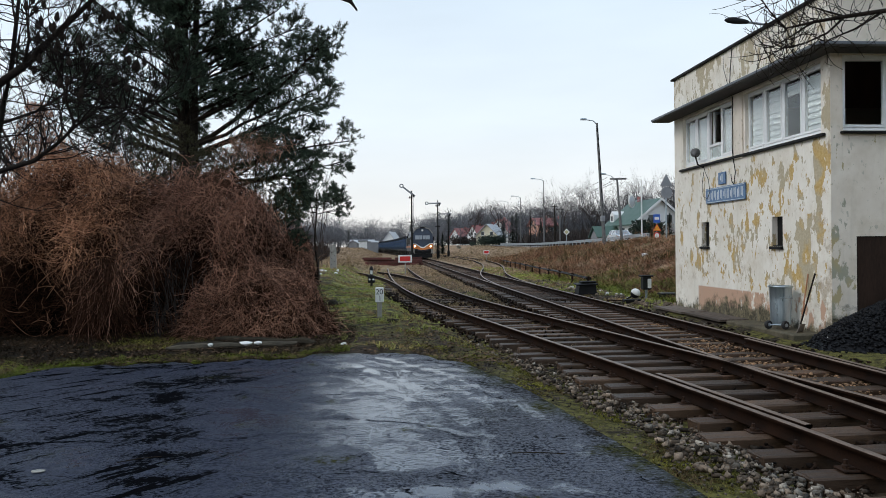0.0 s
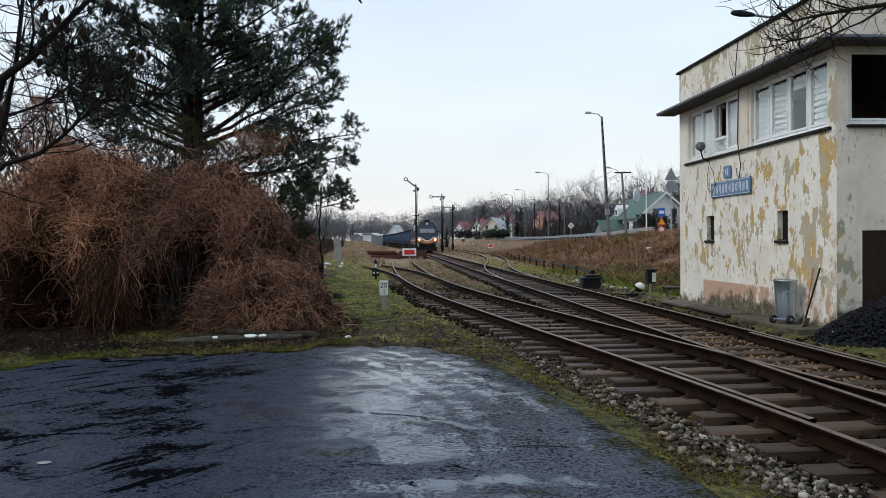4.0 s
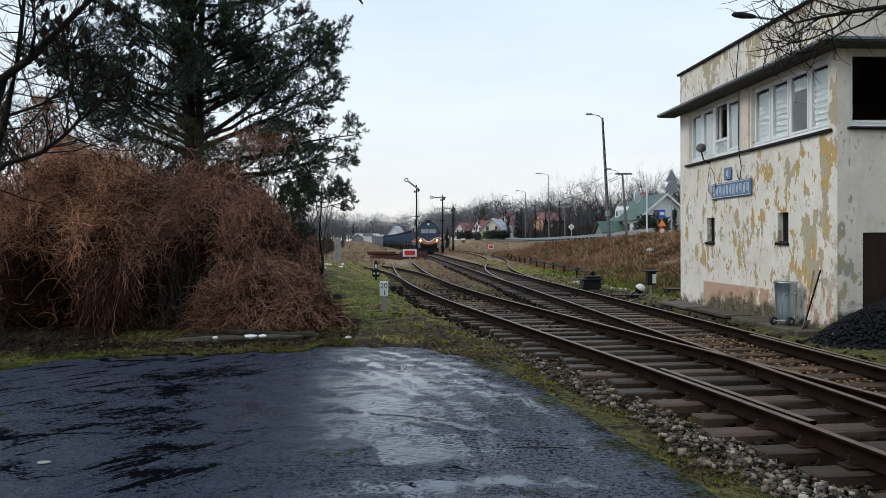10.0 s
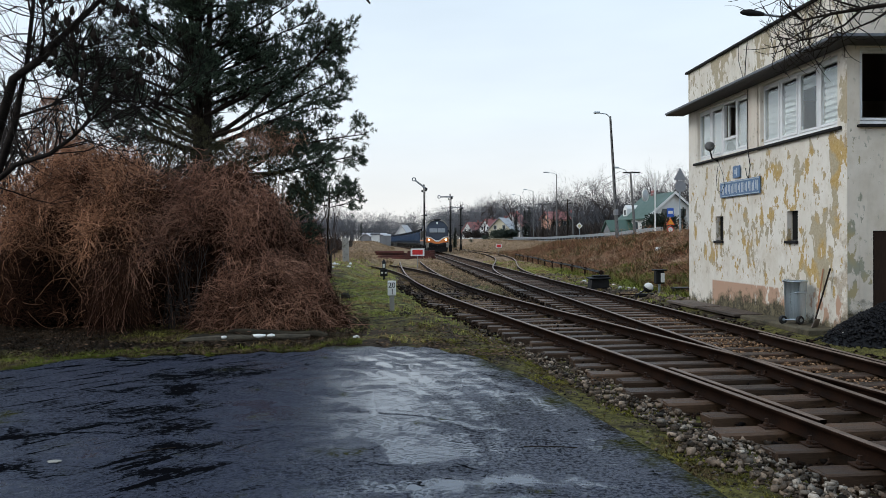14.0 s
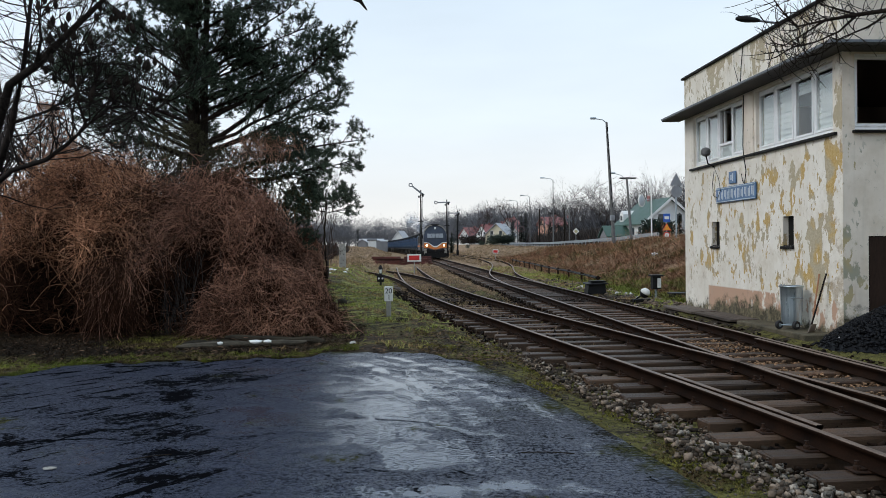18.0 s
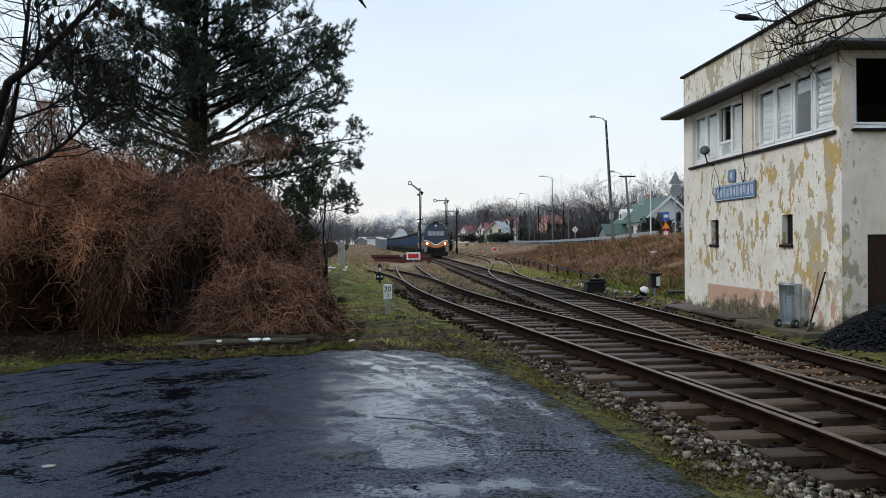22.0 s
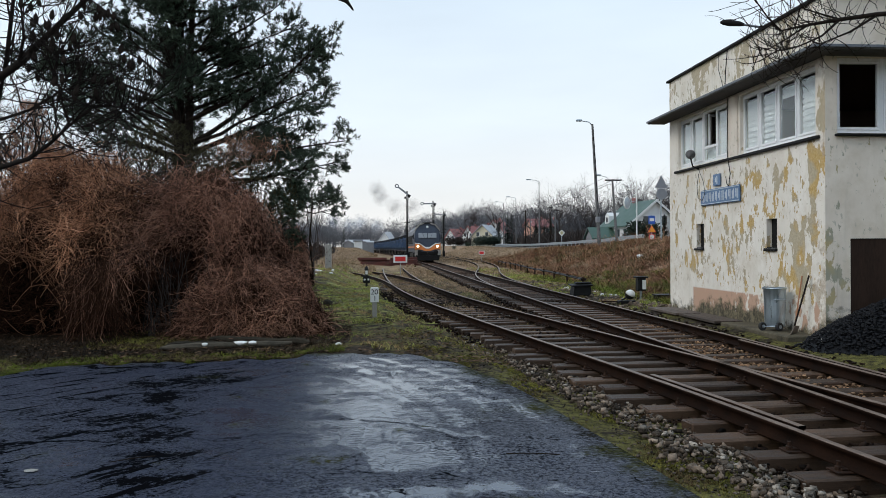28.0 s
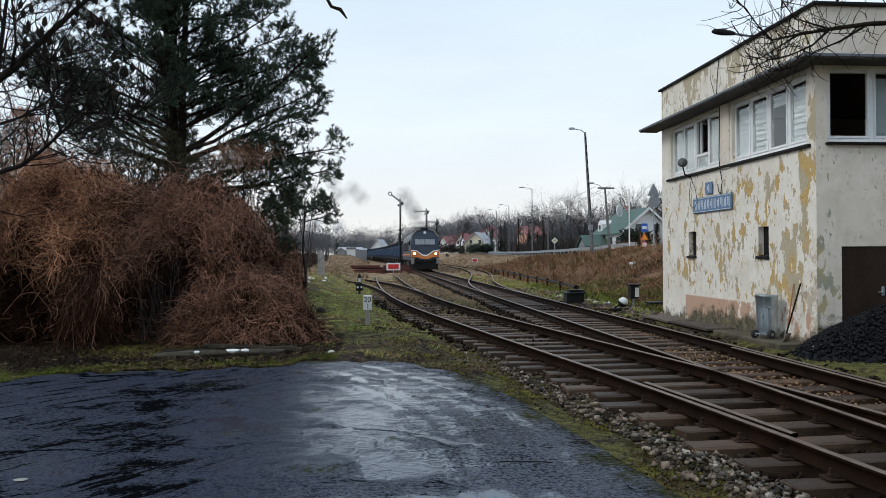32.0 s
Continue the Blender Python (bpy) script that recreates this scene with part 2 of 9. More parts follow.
def glass(name, tint=(0.9, 0.95, 0.95)):
    m, n, l, p = nodes(name)
    p.inputs["Base Color"].default_value = (*tint, 1)
    p.inputs["Roughness"].default_value = 0.02
    p.inputs["Transmission Weight"].default_value = 1.0
    p.inputs["IOR"].default_value = 1.4
    return m


def glow(name, c, s):
    m, n, l, p = nodes(name)
    p.inputs["Base Color"].default_value = (*c, 1)
    p.inputs["Emission Color"].default_value = (*c, 1)
    p.inputs["Emission Strength"].default_value = s
    return m


M_RAIL = surf("rusted_rail_steel", (0.002, 0.0013, 0.001), (0.024, 0.0115, 0.0068), (0.65, 0.9), 3, 60, 0.4, 0.002, 0.05, 0.05)
M_RAILTOP = surf("worn_rail_head", (0.085, 0.055, 0.040), (0.27, 0.195, 0.15), (0.4, 0.58), 5, 80, 0.1, 0.001, 0.45, 0.3)
M_SLEEPER = surf("weathered_timber", (0.005, 0.003, 0.002), (0.116, 0.067, 0.040), (0.45, 0.65), 4, 55, 0.9, 0.010, spec=0.27, vary=0.4, stain=(0.095, 0.048, 0.026), stain_at=(0.52, 0.68), stretch=(0.35, 4, 4))
M_WALK = surf("grey_brown_planks", (0.045, 0.036, 0.030), (0.17, 0.135, 0.112), (0.6, 0.85), 4, 50, 0.6, 0.008, spec=0.15, vary=0.3, stretch=(4, 0.35, 4))
M_PLATE = surf("rusty_iron", (0.008, 0.0048, 0.0035), (0.058, 0.028, 0.016), (0.6, 0.9), 8, 60, 0.4, 0.003, 0.1, 0.15, vary=0.25)
M_BALLAST = surf("ballast_stone", (0.014, 0.010, 0.008), (0.26, 0.198, 0.148), (0.6, 0.9), 6, 60, 0.4, 0.004, spec=0.1, island=0.9)
M_BRIGHT = surf("fresh_ballast_stone", (0.07, 0.056, 0.043), (0.36, 0.315, 0.265), (0.6, 0.9), 9, 60, 0.4, 0.004, spec=0.2, island=0.9)
# shade in the gaps between sleepers is put into this stone colour
M_GAPSHADE = surf("shaded_gap_stone", (0.002, 0.0015, 0.0012), (0.030, 0.017, 0.011), (0.6, 0.9), 6, 60, 0.4, 0.004, spec=0.08, island=0.9)
M_BEIGE = surf("sandy_ballast_stone", (0.07, 0.042, 0.024), (0.38, 0.225, 0.13), (0.6, 0.9), 9, 60, 0.4, 0.004, spec=0.15, island=0.8)
M_DARK = surf("dark_iron", (0.005, 0.005, 0.0055), (0.018, 0.017, 0.017), (0.5, 0.75), 5, 50, 0.2, 0.002, 0.2, 0.2)
M_STEEL = surf("galvanised_steel", (0.28, 0.33, 0.37), (0.45, 0.50, 0.54), (0.3, 0.5), 6, 40, 0.15, 0.002, 0.7)
# upright streaks in the colour imitate highlights along the drum
M_ZINC = surf("galvanised_bin_steel", (0.34, 0.42, 0.48), (0.56, 0.64, 0.70), (0.25, 0.4), 5, 40, 0.05, 0.001, 0.85, stretch=(5, 5, 0.25))
M_WHITE = surf("white_paint", (0.68, 0.68, 0.66), (0.82, 0.82, 0.8), (0.4, 0.6), 5, 40, 0.1, 0.002)
M_CONC = surf("weathered_concrete", (0.22, 0.21, 0.19), (0.40, 0.38, 0.35), (0.7, 0.95), 3, 40, 0.4, 0.006, spec=0.2, stain=(0.10, 0.105, 0.08))
M_POLE = surf("grey_pole_concrete", (0.09, 0.09, 0.092), (0.18, 0.178, 0.175), (0.7, 0.9), 3, 40, 0.3, 0.004, spec=0.2)
M_RED = surf("red_paint", (0.55, 0.02, 0.02), (0.7, 0.035, 0.03), (0.35, 0.5), 4, 40, 0.1, 0.001)
M_BARK = surf("dark_bark", (0.008, 0.006, 0.005), (0.038, 0.029, 0.023), (0.7, 0.95), 3, 25, 0.8, 0.02, spec=0.05, stretch=(1, 1, 0.3))
M_TWIG = surf("bare_twigs", (0.035, 0.029, 0.028), (0.085, 0.07, 0.062), (0.7, 0.9), 3, 20, 0, spec=0.1, island=0.3)
M_NEEDLE = surf("pine_needles", (0.010, 0.020, 0.016), (0.088, 0.118, 0.080), (0.5, 0.7), 0.9, 6, 0, spec=0.06, island=0.7)
M_OLIVE = surf("dull_olive_foliage", (0.020, 0.020, 0.012), (0.095, 0.085, 0.045), (0.5, 0.7), 0.9, 6, 0, spec=0.05, island=0.7)
M_VINE = surf("dead_vine", (0.165, 0.070, 0.040), (0.60, 0.31, 0.178), (0.6, 0.85), 0.45, 5, 0, spec=0.1, island=0.75)
M_VINER = surf("reddish_dead_vine", (0.12, 0.050, 0.034), (0.49, 0.268, 0.18), (0.6, 0.85), 0.45, 5, 0, spec=0.1, island=0.75)
# darker than the other vines: shade deep in the thicket is included
M_VINE2 = surf("dark_dead_vine", (0.010, 0.0048, 0.0034), (0.085, 0.040, 0.024), (0.7, 0.9), 0.6, 6, 0, spec=0.03, island=0.7)
# near-black colour stands in for the shade inside the thicket
M_SHADECORE = surf("bramble_shade_hull", (0.003, 0.002, 0.0015), (0.011, 0.007, 0.005), (0.8, 0.95), 3, 25, 1.0, 0.06, spec=0.0)
M_GRASS = surf("short_grass", (0.05, 0.066, 0.010), (0.25, 0.275, 0.05), (0.6, 0.8), 0.9, 10, 0, spec=0.08, island=0.6, stain=(0.16, 0.12, 0.055), stain_at=(0.52, 0.62))
M_MOSS = surf("olive_moss", (0.045, 0.046, 0.009), (0.265, 0.238, 0.055), (0.7, 0.9), 1.2, 12, 0, spec=0.04, island=0.8, stain=(0.10, 0.07, 0.035), stain_at=(0.48, 0.57))
M_MEADOW = surf("meadow_grass", (0.085, 0.112, 0.022), (0.52, 0.56, 0.14), (0.6, 0.8), 0.7, 8, 0, spec=0.08, island=0.8, stain=(0.33, 0.22, 0.11), stain_at=(0.47, 0.57))
M_FIELD = surf("pale_dead_grass", (0.16, 0.10, 0.06), (0.50, 0.36, 0.24), (0.7, 0.9), 0.3, 5, 0, spec=0.05, island=0.7, stain=(0.17, 0.13, 0.06), stain_at=(0.50, 0.60))
M_STRAW = surf("dead_grass", (0.075, 0.032, 0.019), (0.33, 0.18, 0.105), (0.7, 0.9), 0.35, 5, 0, spec=0.05, island=0.8, stain=(0.075, 0.08, 0.024), stain_at=(0.51, 0.60))

# ---------------------------------------------------------------- ground
rg = np.random.default_rng(7)
SIDE_Y = [-14, -4, 1, 5, 7.3, 10, 12.67, 16.5, 18.8, 22, 26.3, 31, 36, 45, 60, 75]
SIDE_X = [5.33, 5.1, 4.72, 4.38, 4.17, 3.78, 3.36, 2.80, 2.46, 2.03, 1.62, 1.33, 1.17, 1.05, 1.02, 1.02]


def side_x(y):
    """The siding's middle line, smoothed."""
    y = np.asarray(y, float)
    return sum(np.interp(y + d, SIDE_Y, SIDE_X) for d in (-2.5, -1.2, 0, 1.2, 2.5)) / 5


def main_x(y):
    y = np.asarray(y, float)
    return 5.33 - 0.0015 * np.clip(y - 20, 0, 60) - 0.000176 * np.clip(y - 80, 0, 400) ** 2


def road_x(y):
    return 27 + 0.02 * (np.asarray(y, float) - 85)


def ground_z(x, y):
    x, y = np.asarray(x, float), np.asarray(y, float)
    rise = np.interp(y, [20, 50, 75, 110, 160, 210, 400], [2.4, 2.25, 1.72, 1.42, 1.6, 2.05, 2.5])
    toe = np.interp(y, [20, 36, 60, 110], [8.9, 9.3, 11, 14])
    bank = smooth((x - toe) / 9.5) * rise * np.maximum(smooth((y - 19.5) / 5), smooth((x - 17) / 3))
    d = np.minimum(np.abs(x - main_x(y)), np.abs(x - side_x(y)) + 0.04 * np.clip(y - 25, 0, 40))
    dip = -0.13 * smooth(1 - (d - 1.35) / 0.7)
    yard = smooth((2.7 - x) / 0.5) * smooth((12.8 - y) / 0.6)
    lumps = 0.05 * np.sin(x * 1.7 + 0.6 * y) * np.sin(y * 1.1 - 0.4 * x) * np.clip((y + 5) / 20, 0, 1)
    mound = 0.5 * smooth((-1.3 - x) / 1.4) * smooth((y - 24) / 14) * smooth((75 - y) / 15) * smooth((x + 14) / 6)
    field = 1.8 * smooth((y - 105) / 90) * smooth((main_x(y) - x - 3.5) / 6)
    return field + mound + bank + dip + lumps * (1 - yard) * 0.6 - 0.035 * yard


def axis(*spans):
    out = []
    for a, b, n in spans:
        out += list(np.linspace(a, b, n, endpoint=False))
    return np.array(out + [spans[-1][1]])


def grid_mesh(name, X, Y, Z, mat):
    ny, nx = X.shape
    i = (np.arange(ny - 1)[:, None] * nx + np.arange(nx - 1)[None]).ravel()
    return np_mesh(name, np.stack([X, Y, Z], -1).reshape(-1, 3), np.stack([i, i + 1, i + nx + 1, i + nx], -1), mat, True)


def ground_material():
    """Damp earth and old leaves with moss and short grass over it, tawny grass on the bank."""
    m, n, l, p = nodes("ground")
    g = n.new("ShaderNodeNewGeometry")
    vec = g.outputs["Position"]
    sep = n.new("ShaderNodeSeparateXYZ")
    l.new(vec, sep.inputs["Vector"])
    a = noise_node(n, l, vec, 0.7, 6, 0.65)
    b = noise_node(n, l, vec, 9, 5, 0.7)
    c = noise_node(n, l, vec, 60, 3, 0.7)
    bc = math_node(n, l, "ADD", math_node(n, l, "MULTIPLY", b, 0.6), math_node(n, l, "MULTIPLY", c, 0.4))
    e2 = noise_node(n, l, vec, 2.6, 6, 0.75)
    mix3 = math_node(n, l, "ADD", math_node(n, l, "MULTIPLY", bc, 0.5), math_node(n, l, "MULTIPLY", e2, 0.5))
    earth = mix_node(n, l, rng_node(n, l, mix3, 0.42, 0.60), (0.007, 0.0055, 0.0045), (0.085, 0.062, 0.043))
    moss = mix_node(n, l, rng_node(n, l, bc, 0.40, 0.62), (0.024, 0.022, 0.009), (0.19, 0.17, 0.05))
    mossy = rng_node(n, l, math_node(n, l, "ADD", math_node(n, l, "MULTIPLY", a, 0.75), math_node(n, l, "ADD", math_node(n, l, "MULTIPLY", b, 0.25), math_node(n, l, "MULTIPLY", rng_node(n, l, sep.outputs["X"], 1.2, 2.2, 0.0, 0.10), rng_node(n, l, sep.outputs["Y"], 15, 12)))), 0.48, 0.56)
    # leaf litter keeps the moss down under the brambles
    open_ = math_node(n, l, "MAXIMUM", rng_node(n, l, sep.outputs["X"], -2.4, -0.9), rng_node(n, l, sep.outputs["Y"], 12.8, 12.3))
    # shade under the brambles is put into this near-black litter colour
    dark_cover = mix_node(n, l, rng_node(n, l, mix3, 0.44, 0.62), (0.003, 0.0022, 0.0018), (0.026, 0.018, 0.012))
    under_bush = math_node(n, l, "MULTIPLY", rng_node(n, l, sep.outputs["X"], -2.6, -4.2), math_node(n, l, "MULTIPLY", rng_node(n, l, sep.outputs["Y"], 11.6, 12.4), rng_node(n, l, sep.outputs["Y"], 21, 19)))
    earth = mix_node(n, l, under_bush, earth, dark_cover)
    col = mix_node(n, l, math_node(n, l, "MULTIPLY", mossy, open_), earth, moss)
    # open turf beyond the yard
    turf = mix_node(n, l, rng_node(n, l, mix3, 0.42, 0.60), (0.035, 0.040, 0.012), (0.34, 0.33, 0.09))
    lawn = math_node(n, l, "MULTIPLY", rng_node(n, l, sep.outputs["Y"], 14.5, 18), rng_node(n, l, e2, 0.45, 0.56))
    lawn = math_node(n, l, "MULTIPLY", lawn, math_node(n, l, "MULTIPLY", rng_node(n, l, sep.outputs["X"], -3.0, -2.0), rng_node(n, l, sep.outputs["X"], 2.6, 1.4)))
    col = mix_node(n, l, lawn, col, turf)
    straw = mix_node(n, l, rng_node(n, l, math_node(n, l, "ADD", math_node(n, l, "MULTIPLY", a, 0.5), math_node(n, l, "MULTIPLY", mix3, 0.5)), 0.42, 0.58), (0.11, 0.068, 0.038), (0.38, 0.26, 0.165))
    far = rng_node(n, l, sep.outputs["Y"], 30, 62)
    high = rng_node(n, l, sep.outputs["Z"], 0.3, 0.7)
    tawny = math_node(n, l, "MAXIMUM", math_node(n, l, "MULTIPLY", far, 0.85), high)
    col = mix_node(n, l, tawny, col, straw)
    l.new(col, p.inputs["Base Color"])
    p.inputs["Roughness"].default_value = 0.9
    p.inputs["Specular IOR Level"].default_value = 0.12
    bump_node(n, l, p, bc, 1.0, 0.05)
    return m


gx = axis((-3000, -200, 12), (-200, -30, 20), (-30, -12, 24), (-12, 22, 120), (22, 50, 24), (50, 200, 20), (200, 3000, 12))
gy = axis((-600, -30, 10), (-30, 0, 12), (0, 30, 90), (30, 90, 70), (90, 200, 40), (200, 600, 20), (600, 4000, 14))
GX, GY = np.meshgrid(gx, gy)
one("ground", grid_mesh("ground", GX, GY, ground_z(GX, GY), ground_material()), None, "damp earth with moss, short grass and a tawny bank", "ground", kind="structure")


MUD = ((-2.78, 9.84, 0.55), (-2.52, 8.9, 0.5), (-2.3, 8.0, 0.4), (-2.1, 7.1, 0.4), (-1.87, 6.3, 0.4), (-1.75, 5.6, 0.35), (-2.3, 10.2, 0.5), (-1.9, 10.0, 0.4))


def asphalt_material():
    """Wet old asphalt: grit, wheel marks, standing water in the hollows."""
    m, n, l, p = nodes("wet_asphalt")
    g = n.new("ShaderNodeNewGeometry")
    vec = g.outputs["Position"]
    sep = n.new("ShaderNodeSeparateXYZ")
    l.new(vec, sep.inputs["Vector"])
    a = noise_node(n, l, vec, 0.55, 5, 0.6)
    b = noise_node(n, l, vec, 3.0, 8, 0.72)
    c = noise_node(n, l, vec, 38, 5, 0.8)
    d = noise_node(n, l, vec, 14, 6, 0.75)
    # wheel marks sweep round in arcs
    dx, dy = math_node(n, l, "ADD", sep.outputs["X"], 3.5), math_node(n, l, "SUBTRACT", sep.outputs["Y"], 1.5)
    warp = rng_node(n, l, noise_node(n, l, vec, 0.8, 4, 0.6), 0, 1, -1.2, 1.2)
    rad = math_node(n, l, "ADD", math_node(n, l, "SQRT", math_node(n, l, "ADD", math_node(n, l, "MULTIPLY", dx, dx), math_node(n, l, "MULTIPLY", dy, dy))), warp)
    polar = n.new("ShaderNodeCombineXYZ")
    l.new(math_node(n, l, "MULTIPLY", rad, 2.6), polar.inputs["X"])
    l.new(math_node(n, l, "MULTIPLY", math_node(n, l, "ARCTAN2", dy, dx), 3.0), polar.inputs["Y"])
    tracks = noise_node(n, l, polar.outputs["Vector"], 1.0, 5, 0.62)
    tracks2 = noise_node(n, l, vec, 0.8, 6, 0.66, (1.5, 0.8, 1, -0.35))
    # hollows towards the middle of the yard hold the water
    mid = n.new("ShaderNodeVectorMath")
    mid.operation = "DISTANCE"
    mp = n.new("ShaderNodeMapping")
    mp.inputs["Scale"].default_value = (0.8, 0.34, 0)
    l.new(vec, mp.inputs["Vector"])
    l.new(mp.outputs["Vector"], mid.inputs[0])
    mid.inputs[1].default_value = (-0.2, 2.95, 0)
    hollow = rng_node(n, l, mid.outputs["Value"], 0.2, 1.7, 0.150, -0.21)
    lay = math_node(n, l, "ADD", math_node(n, l, "MULTIPLY", a, 0.35), math_node(n, l, "MULTIPLY", b, 0.65))
    water = math_node(n, l, "ADD", math_node(n, l, "ADD", lay, hollow), rng_node(n, l, sep.outputs["X"], 0.3, 1.2, 0.0, -0.13))
    for px_, py_, pr_, ps_ in ((-0.1, 7.75, 0.6, 0.17), (0.05, 9.3, 0.45, 0.12), (-0.55, 11.0, 0.4, 0.12), (1.0, 9.3, 0.7, 0.07), (-0.75, 9.6, 0.8, 0.07), (0.38, 5.30, 0.22, 0.48), (0.68, 5.32, 0.2, 0.50), (0.92, 5.32, 0.18, 0.48), (1.24, 5.30, 0.22, 0.52), (1.40, 5.16, 0.16, 0.44), (0.1, 5.22, 0.2, 0.36), (0.3, 10.2, 0.7, 0.06)):
        dist = n.new("ShaderNodeVectorMath")
        dist.operation = "DISTANCE"
        l.new(vec, dist.inputs[0])
        dist.inputs[1].default_value = (px_, py_, 0)
        water = math_node(n, l, "ADD", water, rng_node(n, l, dist.outputs["Value"], 0, pr_, ps_, 0))
    # wet wheel marks in two wide arcs
    turn = n.new("ShaderNodeVectorMath")
    turn.operation = "DISTANCE"
    l.new(vec, turn.inputs[0])
    turn.inputs[1].default_value = (-9.0, 6.0, 0)
    way_out = math_node(n, l, "ADD", turn.outputs["Value"], rng_node(n, l, noise_node(n, l, vec, 0.9, 3, 0.5), 0, 1, -0.12, 0.12))
    for ra_, wi_, am_ in ((9.9, 0.13, 0.22), (9.62, 0.08, 0.14), (10.62, 0.11, 0.30), (10.3, 0.07, 0.16), (10.95, 0.08, 0.22)):
        off_ = math_node(n, l, "ABSOLUTE", math_node(n, l, "SUBTRACT", way_out, ra_))
        water = math_node(n, l, "ADD", water, math_node(n, l, "MULTIPLY", rng_node(n, l, off_, wi_ * 0.4, wi_, am_, 0), rng_node(n, l, b, 0.38, 0.58)))
    grit = math_node(n, l, "ADD", math_node(n, l, "MULTIPLY", c, 0.55), math_node(n, l, "MULTIPLY", d, 0.45))
    pud = rng_node(n, l, water, 0.715, 0.730)
    film = rng_node(n, l, math_node(n, l, "ADD", math_node(n, l, "ADD", water, rng_node(n, l, tracks, 0.35, 0.65, 0.27, -0.27)), rng_node(n, l, grit, 0.3, 0.7, 0.32, -0.32)), 0.42, 0.64)
    # drag marks run aslant across the yard, broken into dashes
    slant = n.new("ShaderNodeMapping")
    slant.inputs["Rotation"].default_value = (0, 0, 0.72)
    l.new(vec, slant.inputs["Vector"])
    drag = noise_node(n, l, slant.outputs["Vector"], 1.0, 7, 0.68, (6.0, 1.1, 1))
    # black mud lies thick or thin, broken up by the grit
    thick = math_node(n, l, "MAXIMUM", rng_node(n, l, tracks, 0.50, 0.74), rng_node(n, l, tracks2, 0.54, 0.78))
    # the line of mud that was dragged across the yard
    for mx_, my_, mr_ in MUD:
        dist = n.new("ShaderNodeVectorMath")
        dist.operation = "DISTANCE"
        l.new(vec, dist.inputs[0])
        dist.inputs[1].default_value = (mx_, my_, 0)
        near = rng_node(n, l, dist.outputs["Value"], 0, mr_ * 1.5, 1.6, 0)
        thick = math_node(n, l, "MAXIMUM", thick, math_node(n, l, "MULTIPLY", near, rng_node(n, l, math_node(n, l, "ADD", math_node(n, l, "MULTIPLY", b, 0.6), math_node(n, l, "MULTIPLY", d, 0.4)), 0.42, 0.58, 0.0, 1.0)))
    left_part = rng_node(n, l, sep.outputs["X"], 0.2, -2.0)
    thick = math_node(n, l, "MAXIMUM", thick, math_node(n, l, "MULTIPLY", rng_node(n, l, drag, 0.555, 0.60), left_part))
    thick = math_node(n, l, "SUBTRACT", thick, rng_node(n, l, mid.outputs["Value"], 0.2, 1.7, 0.22, 0.0))
    fleck = rng_node(n, l, noise_node(n, l, vec, 24, 5, 0.75, (0.7, 1.2, 1)), 0.3, 0.7, -0.36, 0.36)
    mud = rng_node(n, l, math_node(n, l, "ADD", thick, fleck), 0.36, 0.56)
    mud = math_node(n, l, "MULTIPLY", mud, rng_node(n, l, pud, 0, 1, 1, 0))
    # the blue of the reflected sky is mixed into the base colour
    col = mix_node(n, l, rng_node(n, l, grit, 0.38, 0.62), (0.007, 0.008, 0.011), (0.052, 0.060, 0.097))
    col = mix_node(n, l, math_node(n, l, "MULTIPLY", mud, 0.97), col, (0.0025, 0.0025, 0.003))
    mossy = math_node(n, l, "MULTIPLY", rng_node(n, l, noise_node(n, l, vec, 1.1, 6, 0.7), 0.60, 0.66), rng_node(n, l, d, 0.45, 0.55))
    # moss and earth creep in over the margin
    rim = math_node(n, l, "ADD", sep.outputs["X"], rng_node(n, l, sep.outputs["Y"], 0, 20, -2.93, -0.03))
    rim = math_node(n, l, "MAXIMUM", rim, math_node(n, l, "SUBTRACT", sep.outputs["Y"], rng_node(n, l, sep.outputs["X"], -5, -0.5, 11.7, 12.5)))
    creep = rng_node(n, l, math_node(n, l, "ADD", math_node(n, l, "ADD", rim, rng_node(n, l, lay, 0.3, 0.7, -0.5, 0.5)), fleck), -0.30, 0.12)
    patch = n.new("ShaderNodeVectorMath")
    patch.operation = "DISTANCE"
    l.new(vec, patch.inputs[0])
    patch.inputs[1].default_value = (1.15, 7.4, 0)
    thin = math_node(n, l, "MULTIPLY", rng_node(n, l, patch.outputs["Value"], 0.3, 1.0, 1.0, 0.0), rng_node(n, l, math_node(n, l, "ADD", d, fleck), 0.42, 0.75))
    mossy = math_node(n, l, "MAXIMUM", math_node(n, l, "MAXIMUM", mossy, creep), math_node(n, l, "MULTIPLY", thin, 0.8))
    earth = mix_node(n, l, rng_node(n, l, a, 0.46, 0.54), (0.022, 0.018, 0.014), (0.055, 0.055, 0.018))
    earth = mix_node(n, l, rng_node(n, l, grit, 0.52, 0.42), earth, (0.010, 0.010, 0.008))
    col = mix_node(n, l, mossy, col, earth)
    pits = math_node(n, l, "MULTIPLY", rng_node(n, l, grit, 0.47, 0.41), rng_node(n, l, pud, 0, 1, 0.6, 0))
    specks = math_node(n, l, "MULTIPLY", rng_node(n, l, noise_node(n, l, vec, 60, 2, 0.6), 0.60, 0.64), rng_node(n, l, noise_node(n, l, vec, 1.7, 4, 0.6), 0.42, 0.56))
    # hollows between the stones where the surface has worn rough, mostly towards the tracks
    worn = math_node(n, l, "MULTIPLY", rng_node(n, l, noise_node(n, l, vec, 0.9, 5, 0.6), 0.40, 0.60, 0.2, 0.8), rng_node(n, l, sep.outputs["X"], -2.6, 0.4, 0.5, 1.0))
